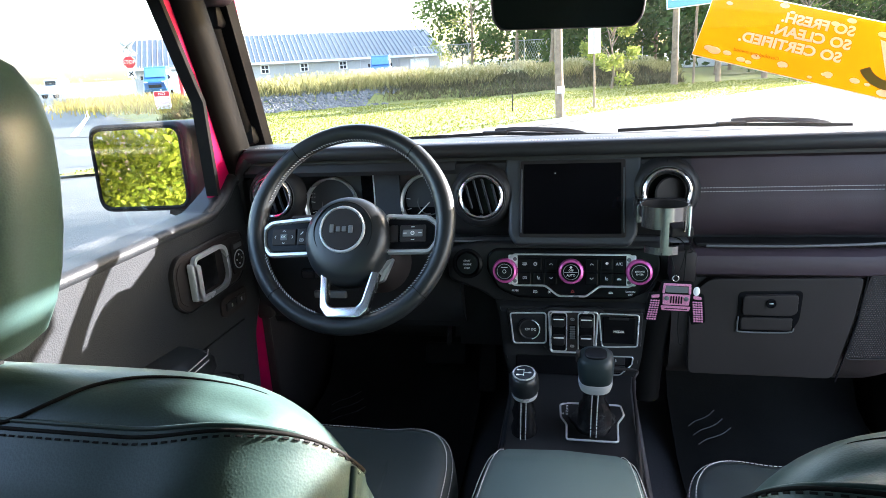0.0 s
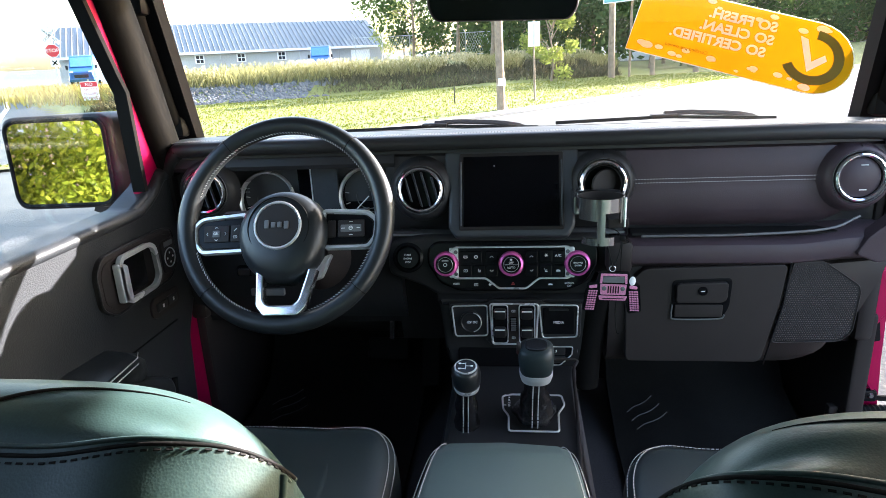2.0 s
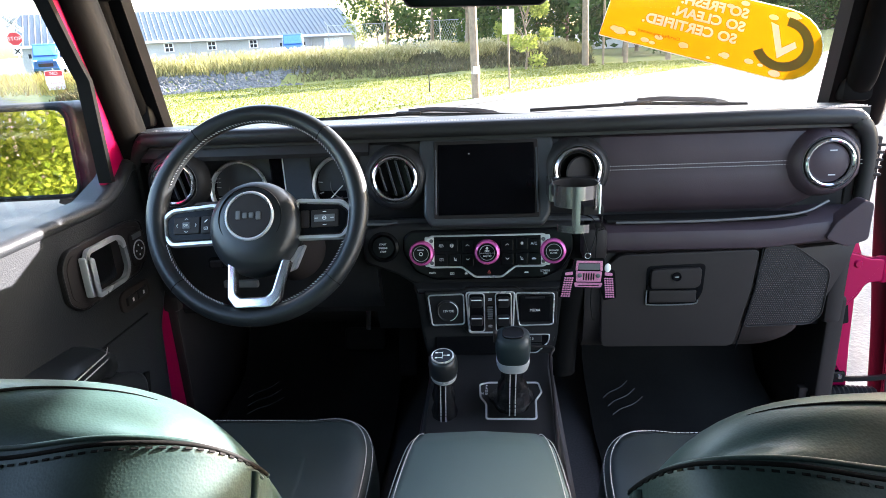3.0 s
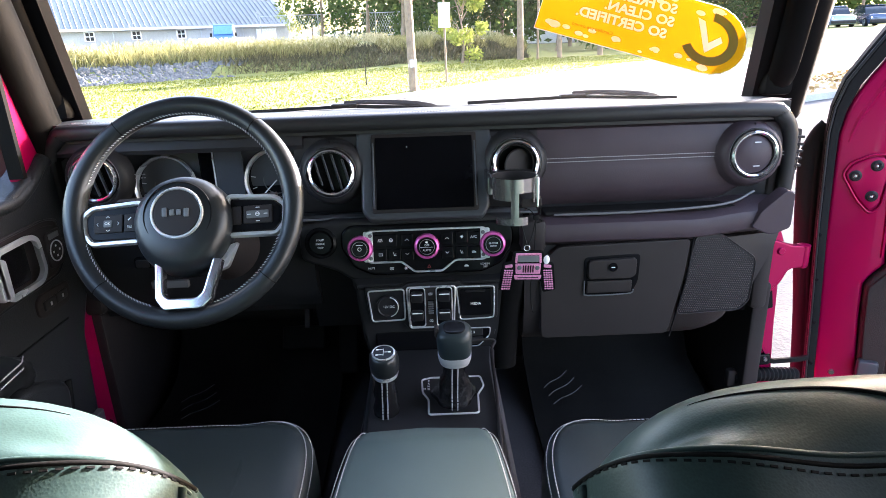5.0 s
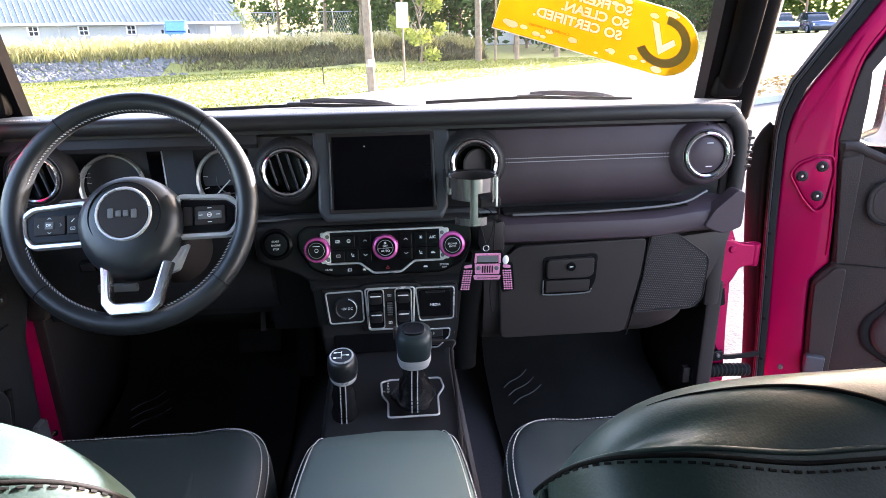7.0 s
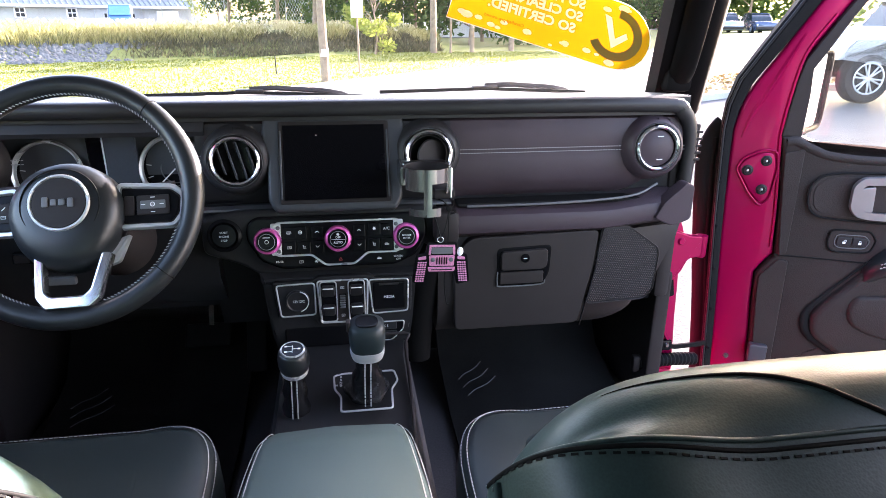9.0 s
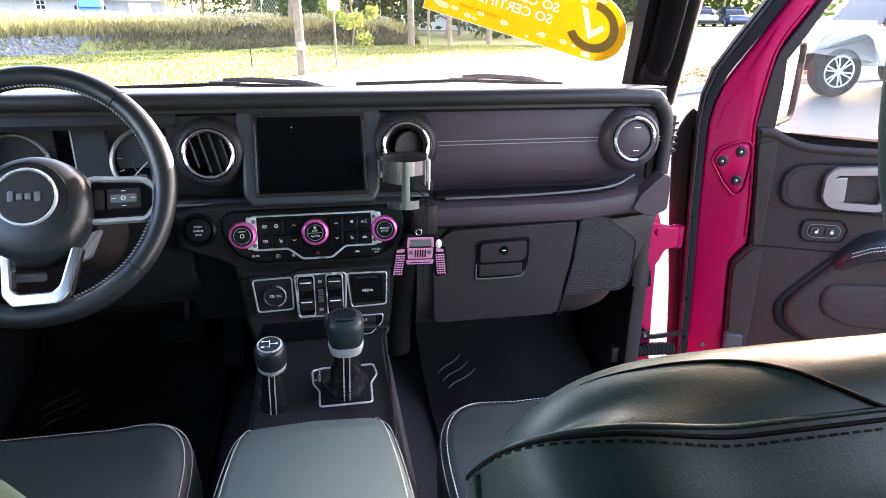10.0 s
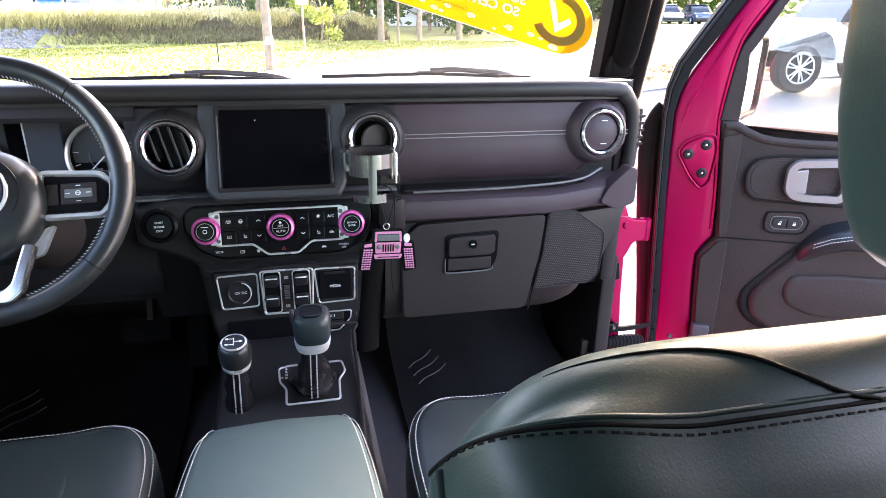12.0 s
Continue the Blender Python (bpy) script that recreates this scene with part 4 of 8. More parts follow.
    p12 = part("power_socket", lathe([(0.021, 0.0), (0.021, 0.004), (0.0185, 0.006), (0.0165, 0.004), (0.0, 0.0045)], 36, m @ pose(-0.078, -0.001, 0.004)), M_TRIM, w, "capped twelve volt socket")
    part("arc", sweep([m @ Vector((-0.078 + 0.0195 * math.cos(a), -0.0068, 0.004 + 0.0195 * math.sin(a))) for a in [radians(-75 + 15 * k) for k in range(11)]], 0.001), M_SILVER, p12)
    part("lettering", text_bm("12V DC", 0.0064, m @ pose(-0.076, -0.0058, 0.004)), M_DIM, p12)
    md = part("media_door", rbox((0.058, 0.006, 0.052), 0.003, 2, m @ pose(0.0855, -0.002, 0.006)), M_GLOSS, w)
    part("door_step", rbox((0.036, 0.004, 0.004), 0.001, 1, m @ pose(0.0855, -0.005, 0.029)), M_TRIM, md)
    part("lettering", text_bm("MEDIA", 0.0066, m @ pose(0.0855, -0.0056, 0.004)), M_WHITE, md)
    m2 = tilted(0.0, -0.058, 0.878, 4)
    ax = part("aux_bank", prism(round_poly([(0.040, 0.018), (0.114, 0.019), (0.112, 0.002), (0.090, -0.020), (0.040, -0.021)], 0.004), 0.02, 0.002, m2), M_GLOSS, d)
    part("rim", sweep([m2 @ Vector((x, -0.001, z)) for x, z in round_poly([(0.040, 0.018), (0.113, 0.018), (0.111, 0.002), (0.090, -0.019), (0.040, -0.020)], 0.004)], 0.0013, closed=True, up=(0, -1, 0)), M_SILVER, ax)
    for k, t in enumerate(("AUX 3", "AUX 4")):
        part("lettering", text_bm(t, 0.0066, m2 @ pose(0.074, -0.001, 0.009 - 0.017 * k)), M_WHITE, ax)
        part("button", rbox((0.058, 0.003, 0.0145), 0.001, 1, m2 @ pose(0.070, 0.0005, 0.009 - 0.017 * k)), M_TRIM, ax)
    part("pocket", box(-0.105, 0.035, -0.058, -0.03, 0.852, 0.893, 0.004), M_GLOSS, d)


def build_console():
    c = thing("centre_console", (0, -0.3, 0.6), "black centre console with padded armrest", "console")
    bm = loft([[(-0.115 * k, y, 0.60), (-0.112 * k, y, z - 0.012), (-0.104 * k, y, z), (0.104 * k, y, z), (0.112 * k, y, z - 0.012), (0.115 * k, y, 0.60)] for y, z, k in ((-0.95, 0.84, 1), (-0.42, 0.84, 1), (-0.30, 0.842, 1), (-0.10, 0.848, 1.02), (-0.03, 0.852, 1.1))])
    part("body", bm, M_TRIM, c)
    # padded lid: wider towards the rear
    secs = []
    for y, hw, z, h in ((-0.385, 0.070, 0.880, 0.012), (-0.392, 0.083, 0.897, 0.030), (-0.405, 0.090, 0.917, 0.05), (-0.45, 0.099, 0.931, 0.062), (-0.55, 0.107, 0.937, 0.066), (-0.72, 0.112, 0.939, 0.066), (-0.78, 0.112, 0.931, 0.055), (-0.795, 0.10, 0.91, 0.03)):
        secs.append([(x - 0.011, y, q) for x, q in ((-hw, z - h), (-hw, z - 0.016), (-hw + 0.004, z - 0.005), (-hw + 0.016, z), (0, z + 0.004), (hw - 0.016, z), (hw - 0.004, z - 0.005), (hw, z - 0.016), (hw, z - h))])
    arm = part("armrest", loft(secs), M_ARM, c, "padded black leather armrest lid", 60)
    for s in (-1, 1):
        for k, dz in ((0.0085, -0.0015), (0.0008, -0.0085)):
            part("stitching", stitches(spline([(s * (hw - k) - 0.011, y, z + dz) for y, hw, z in ((-0.394, 0.084, 0.899), (-0.406, 0.0905, 0.918), (-0.45, 0.099, 0.931), (-0.55, 0.107, 0.937), (-0.72, 0.112, 0.939))], 5), 0.0050, 0.0033, 0.0006, out=(s * 0.6, 0, 0.8)), M_THREAD, arm)
    part("lid_base", box(-0.10, 0.10, -0.80, -0.39, 0.838, 0.876, 0.008), M_PLAST, c)
    part("console_rim", sweep(spline([(0.100, -0.37, 0.846), (0.108, -0.22, 0.850), (0.112, -0.09, 0.862), (0.118, -0.065, 0.872), (0.06, -0.066, 0.874)], 5), 0.003), M_PLAST, c)
    # gear selector
    g = thing("gear_shifter", (0.035, -0.23, 0.845), "automatic gear shifter with black leather boot and white stitching", "gear shifter")
    part("plate", prism(round_poly([(-0.006, -0.165), (0.086, -0.165), (0.090, -0.20), (0.078, -0.225), (0.076, -0.282), (-0.008, -0.282), (-0.008, -0.235), (-0.018, -0.215), (-0.020, -0.172)], 0.006), 0.006, 0.001, pose(0, 0, 0.856) @ Matrix.Rotation(radians(-90), 4, "X") @ Matrix.Diagonal((1, 1, -1, 1))), M_GLOSS, g)
    rim = [Vector((x, y, 0.857)) for x, y in round_poly([(-0.004, -0.168), (0.084, -0.168), (0.088, -0.20), (0.076, -0.226), (0.074, -0.280), (-0.006, -0.280), (-0.006, -0.237), (-0.016, -0.215), (-0.018, -0.174)], 0.006)]
    part("silver_rim", sweep(rim, 0.0017, closed=True), M_SILVER, g)
    secs = []
    base, head = Vector((0.036, -0.225, 0.856)), Vector((0.038, -0.262, 0.945))
    for i in range(9):
        t = i / 8
        p = base.lerp(head, t)
        r = 0.022 * (1 - t) ** 1.6 + 0.0150 + 0.0022 * math.sin(t * 17)
        loop = []
        for k in range(24):
            a = k * math.tau / 24
            rr = r * (1 + 0.10 * (1 - t) * math.sin(3 * a + t * 7) + 0.05 * math.sin(5 * a - t * 11) * (1 - t))
            loop.append((p.x + rr * math.cos(a) * 1.0, p.y + rr * math.sin(a) * 1.05, p.z))
        secs.append(loop)
    boot = part("boot", loft(secs), M_BOOT, g, "creased black leather boot", 70)
    for dx in (-0.0045, 0.0045):
        pts = []
        for i in range(9):
            t = i / 8
            p = base.lerp(head, t)
            r = 0.022 * (1 - t) ** 1.6 + 0.0150 + 0.0022 * math.sin(t * 17)
            rr = r * (1 + 0.10 * (1 - t) * math.sin(3 * -math.pi / 2 + t * 7) + 0.05 * math.sin(5 * -math.pi / 2 - t * 11) * (1 - t))
            pts.append((p.x + dx, p.y - rr * 1.05 - 0.0006, p.z))
        part("stitching", stitches(pts, 0.0055, 0.004, 0.0009, out=(0, -1, 0)), M_THREAD, boot)
    km = pose(0.038, -0.265, 0.950) @ Matrix.Rotation(radians(8), 4, "X")
    part("collar", join(bmesh.new(), loft([oval(0, 0, z, r, r * 0.92, 28, 2.4) for z, r in ((-0.008, 0.017), (-0.006, 0.0235), (0.002, 0.0258), (0.0045, 0.0250), (0.005, 0.0262), (0.0105, 0.0262), (0.011, 0.0245))]), km), M_SILVER, g, "satin silver shifter collar")
    part("knob", join(bmesh.new(), loft([oval(0, 0.002 * (z > 0.03), z, r, r * 0.95, 32, 2.8) for z, r in ((0.008, 0.0235), (0.014, 0.0255), (0.026, 0.027), (0.040, 0.0275), (0.049, 0.0262), (0.0535, 0.022), (0.055, 0.012))]), km), M_CUSHION, g, "", 60)
    part("knob_cap", join(bmesh.new(), loft([oval(0, 0, z, r, r * 0.9, 24, 2.6) for z, r in ((0.053, 0.017), (0.0565, 0.0165), (0.057, 0.014))]), km), M_GLOSS, g)
    part("release_button", join(bmesh.new(), rbox((0.006, 0.012, 0.018), 0.002, 2, pose(-0.027, 0, 0.05))  , km), M_PLAST, g)
    for k, t in enumerate("PRND"):
        part("lettering", text_bm(t, 0.0066, pose(-0.006, -0.180 - 0.0085 * k, 0.8576, -90)), M_DIM, g)
    part("lettering", text_bm("M", 0.0066, pose(-0.013, -0.205, 0.8576, -90)), M_DIM, g)
    # transfer case lever
    t = thing("transfer_lever", (-0.075, -0.24, 0.83), "transfer case lever with round knob and stitched leather boot", "lever")
    secs = []
    base, head = Vector((-0.078, -0.235, 0.80)), Vector((-0.072, -0.268, 0.925))
    for i in range(8):
        q = i / 7
        p = base.lerp(head, q)
        r = 0.023 - 0.008 * q + 0.0018 * math.sin(q * 19)
        secs.append([(p.x + r * math.cos(k * math.tau / 20) * (1 + 0.06 * math.sin(3 * k + 4 * q)), p.y + r * math.sin(k * math.tau / 20), p.z) for k in range(20)])
    bt = part("boot", loft(secs), M_BOOT, t, "", 70)
    for dx in (-0.004, 0.004):
        part("stitching", stitches([(base.lerp(head, i / 7).x + dx, base.lerp(head, i / 7).y - (0.0238 - 0.008 * i / 7 + 0.0018 * math.sin(i / 7 * 19)), base.lerp(head, i / 7).z) for i in range(8)], 0.0055, 0.004, 0.0009, out=(0, -1, 0)), M_THREAD, bt)
    km = pose(-0.071, -0.272, 0.930) @ Matrix.Rotation(radians(12), 4, "X")
    part("collar", join(bmesh.new(), loft([oval(0, 0, z, r, r, 28, 2) for z, r in ((-0.004, 0.015), (-0.002, 0.0195), (0.003, 0.021), (0.006, 0.020))]), km), M_SILVER, t, "satin silver collar")
    part("knob", join(bmesh.new(), loft([oval(0, 0, z, r, r, 32, 2) for z, r in ((0.004, 0.0195), (0.012, 0.0225), (0.026, 0.0232), (0.036, 0.0215), (0.041, 0.0185))]), km), M_LEATHER_FLAT, t, "", 60)
    cap = part("cap", join(bmesh.new(), loft([oval(0, 0, z, r, r, 32, 2) for z, r in ((0.038, 0.0185), (0.0425, 0.0180), (0.0432, 0.0165), (0.0425, 0.0155))]), km), M_SILVER, t)
    part("face", join(bmesh.new(), loft([oval(0, 0, z, r, r, 32, 2) for z, r in ((0.040, 0.0158), (0.0429, 0.0154))]), km), M_GLOSS, cap)
    bm = bmesh.new()
    for x, y, w, h in ((0, 0.0, 0.001, 0.016), (-0.004, 0.006, 0.008, 0.001), (0.004, 0.0, 0.008, 0.001), (-0.004, -0.006, 0.008, 0.001), (-0.0095, 0.006, 0.004, 0.003), (0.0095, 0.0, 0.004, 0.003), (-0.0095, -0.006, 0.004, 0.003)):
        join(bm, rbox((w, h, 0.0004), 0, 1, km @ pose(x, y, 0.0432)))
    part("shift_pattern", bm, M_WHITE, cap)


SHELL = build_shell()
build_windshield()
build_pillar(-1)
build_pillar(1)
build_dash()
build_screen()
build_stack()
build_console()


# ---- steering wheel ----


def build_wheel():
    w = thing("steering_wheel", (-0.372, -0.10, 1.15), "black leather steering wheel with silver spokes and white stitching", "steering wheel")
    m = pose(-0.366, -0.200, 1.1855) @ Matrix.Rotation(radians(-28), 4, "X") @ Matrix.Rotation(radians(-1.8), 4, "Y")
    R = 0.1665
    n = 96
    rim_path, scl = [], []
    for i in range(n):
        a = i * math.tau / n
        rim_path.append(m @ Vector((R * math.cos(a), 0, R * math.sin(a))))
    bm = bmesh.new()
    rings = []
    for i in range(n):
        a = i * math.tau / n
        deg = (math.degrees(a) + 360) % 360
        fat = 1.0 + 0.10 * sum(math.exp(-(((deg - c + 180) % 360 - 180) / 16) ** 2) for c in (12, 168))
        ring = []
        for k in range(14):
            b = k * math.tau / 14
            rr, yy = 0.0152 * fat * math.cos(b), 0.0150 * fat * math.sin(b)
            ring.append(bm.verts.new(m @ Vector(((R + rr) * math.cos(a), yy, (R + rr) * math.sin(a)))))
        rings.append(ring)
    for A, B in zip(rings, rings[1:] + rings[:1]):
        for k in range(14):
            bm.faces.new((A[k], A[(k + 1) % 14], B[(k + 1) % 14], B[k]))
    rim = part("rim", bm, M_LEATHER_FLAT, w, "black leather rim", 80)
    for a0 in (49, 127, 222, 318):
        a = radians(a0)
        c = [m @ Vector(((R + 0.0155 * math.cos(b)) * math.cos(a), 0.0152 * math.sin(b), (R + 0.0155 * math.cos(b)) * math.sin(a))) for b in [k * math.tau / 20 for k in range(20)]]
        part("joint", sweep(c, 0.0007, closed=True, up=(0.3, 0.2, 1)), M_RUBBER, rim)
    for a0, a1 in ((18, 162), (198, 252), (288, 342)):
        pts = []
        for k in range(60):
            a = radians(a0 + (a1 - a0) * k / 59)
            pts.append(m @ Vector(((R - 0.0146) * math.cos(a), -0.006, (R - 0.0146) * math.sin(a))))
        part("stitching", stitches(pts, 0.0050, 0.0050, 0.0006, out=m.to_3x3() @ Vector((0, -1, 0)), cross=True), M_THREAD, rim)
    m = m @ pose(0, 0.016, -0.017)
    # centre pad
    prof = [(0.0, 0.034), (0.034, 0.0335), (0.054, 0.030), (0.066, 0.022), (0.0715, 0.008), (0.073, -0.012), (0.066, -0.03)]
    pad = part("centre_pad", lathe(prof, 48, m @ pose(0, -0.012, -0.004)), M_LEATHER_FLAT, w, "black airbag cover", 70)
    for v in pad.data.vertices:
        q = m.inverted() @ v.co
        if q.z < 0:
            q.z *= 1.12
        q.x *= 1.03
        v.co = m @ q
    part("badge_disc", lathe([(0.0, 0.002), (0.034, 0.0015), (0.036, -0.002)], 40, m @ pose(0, -0.0465, 0.006)), M_PLAST, pad)
    part("badge_ring", lathe([(0.0345, 0.0), (0.036, 0.0025), (0.038, 0.0025), (0.0395, -0.001)], 48, m @ pose(0, -0.0465, 0.006)), M_SILVER, pad, "silver badge ring")
    # plain raised shapes in place of the maker's mark
    for x, h in ((-0.0165, 0.014), (-0.0055, 0.009), (0.0045, 0.009), (0.0155, 0.013)):
        part("badge_bar", rbox((0.0078, 0.003, h), 0.0015, 2, m @ pose(x, -0.0490, 0.006 + (0.001 if x < -0.01 else -0.001 if x > 0.01 else 0))), M_GREY, pad)
    path = [m @ Vector((0.049 * math.cos(a) * 1.02, -0.0428, 0.004 + 0.049 * math.sin(a))) for a in [radians(-60 + 300 * k / 40) for k in range(41)]]
    part("pad_seam", sweep(path, 0.0010), M_RUBBER, pad)
    sm = [m @ Vector(p) for p in ((-0.026, -0.0405, -0.040), (-0.014, -0.042, -0.046), (-0.008, -0.041, -0.054), (0.008, -0.041, -0.054), (0.014, -0.042, -0.046), (0.026, -0.0405, -0.040))]
    part("pad_seam", sweep(sm, 0.0010), M_RUBBER, pad)
    part("airbag_mark", rbox((0.022, 0.001, 0.004), 0.0004, 1, m @ pose(0, -0.0355, -0.0625, -32)), M_GREY, pad)
    # side spokes: silver frame round a black button field
    for s in (-1, 1):
        sp = part("spoke", prism(round_poly([(s * 0.055, 0.032), (s * 0.150, 0.028), (s * 0.161, 0.014), (s * 0.159, -0.018), (s * 0.148, -0.032), (s * 0.055, -0.030)][::s], 0.006), 0.020, 0.004, m @ pose(0, -0.014, 0.002)), M_PLAST, w, "black spoke with control buttons")
        fr = [(s * 0.066, 0.031), (s * 0.138, 0.026), (s * 0.153, 0.014), (s * 0.151, -0.014), (s * 0.139, -0.030), (s * 0.066, -0.029)]
        part("silver_trim", sweep([m @ Vector((x, -0.0155, z + 0.002)) for x, z in round_poly(fr, 0.006)], [(-0.0046, -0.003), (0.0046, -0.003), (0.0022, 0.004), (-0.0022, 0.004)], closed=True, up=m.to_3x3() @ Vector((0, -1, 0))), M_SILVER, sp, "satin silver spoke trim")
        part("button_field", prism(round_poly([(s * 0.070, 0.026), (s * 0.134, 0.021), (s * 0.147, 0.010), (s * 0.145, -0.012), (s * 0.135, -0.024), (s * 0.070, -0.024)][::s], 0.004), 0.006, 0.001, m @ pose(0, -0.0165, 0.002)), M_GLOSS, sp)
        c = m @ pose(s * 0.114 if s < 0 else 0.112, -0.0175, 0.002)
        b = part("button", rbox((0.044, 0.004, 0.028), 0.003, 2, c), M_PLAST, sp)
        if s < 0:
            part("button", rbox((0.013, 0.003, 0.011), 0.002, 2, c @ pose(0, -0.002, 0)), M_GREY, sp)
            part("lettering", text_bm("OK", 0.0058, c @ pose(0, -0.0037, 0)), M_WHITE, b)
            part("symbol", icon("up", c @ pose(0, -0.0022, 0.0105), 0.0036), M_DIM, b)
            part("symbol", icon("down", c @ pose(0, -0.0022, -0.0105), 0.0036), M_DIM, b)
            for q in (-1, 1):
                part("symbol", icon("up", c @ pose(q * 0.0155, -0.0022, 0, 0, 90 * q), 0.0036), M_DIM, b)
            b2 = part("button", rbox((0.017, 0.004, 0.028), 0.002, 2, m @ pose(-0.0815, -0.0175, 0.002)), M_PLAST, sp)
            part("symbol", icon("box", m @ pose(-0.0815, -0.0198, -0.004), 0.0042), M_DIM, b2)
            part("symbol", icon("bar", m @ pose(-0.0815, -0.0198, 0.008, 0, -45), 0.0042), M_DIM, b2)
        else:
            part("button", rbox((0.034, 0.003, 0.012), 0.002, 2, c @ pose(0, -0.002, 0)), M_GREY, sp)
            part("symbol", icon("wheel", c @ pose(0, -0.0038, 0), 0.0046), M_WHITE, b)
            for q in (-1, 1):
                part("symbol", icon("bar", c @ pose(q * 0.0125, -0.0038, 0), 0.0036), M_DIM, b)
                part("symbol", icon("bar", c @ pose(0, -0.0022, q * 0.0105), 0.0036), M_DIM, b)
            b2 = part("button", rbox((0.014, 0.004, 0.028), 0.002, 2, m @ pose(0.080, -0.0175, 0.002)), M_PLAST, sp)
    # lower silver spoke
    outer = [(-0.034, -0.078), (-0.034, -0.146), (-0.022, -0.162), (0.034, -0.162), (0.048, -0.150), (0.066, -0.090), (0.052, -0.088), (0.036, -0.138), (0.028, -0.145), (-0.014, -0.145), (-0.021, -0.138), (-0.022, -0.078)]
    part("lower_spoke", prism(round_poly(outer, 0.004), 0.014, 0.003, m @ pose(-0.004, -0.034, 0.026)), M_CHROME, w, "bright silver lower spoke")
    part("patterned_inlay", prism(round_poly([(0.056, -0.044), (0.078, -0.036), (0.062, -0.074), (0.045, -0.080)], 0.004), 0.012, 0.002, m @ pose(0, -0.010, 0)), M_SILVER, w)
    part("column", lathe([(0.0, 0.0), (0.045, 0.0), (0.055, -0.05), (0.06, -0.16), (0.0, -0.16)], 28, m @ pose(0, 0.02, -0.01)), M_PLAST, w)
    # stalks
    st = part("indicator_stalk", sweep([m @ Vector(p) for p in ((-0.03, 0.045, 0.028), (-0.075, 0.035, 0.040), (-0.122, 0.030, 0.038))], [(-0.008, -0.012), (0.008, -0.012), (0.008, 0.012), (-0.008, 0.012)], up=(0, 0, 1)), M_PLAST, w, "black indicator stalk")
    part("symbol", icon("box", m @ pose(-0.100, 0.020, 0.041), 0.0042), M_WHITE, st)
    part("symbol", icon("bar", m @ pose(-0.080, 0.022, 0.041), 0.0042), M_WHITE, st)
    st = part("wiper_stalk", sweep([m @ Vector(p) for p in ((0.03, 0.045, 0.028), (0.075, 0.035, 0.034), (0.130, 0.030, 0.036))], [(-0.008, -0.010), (0.008, -0.010), (0.008, 0.010), (-0.008, 0.010)], up=(0, 0, 1)), M_PLAST, w, "black wiper stalk")
    part("symbol", icon("box", m @ pose(0.115, 0.020, 0.040), 0.004), M_DIM, st)


# ---- seats ----


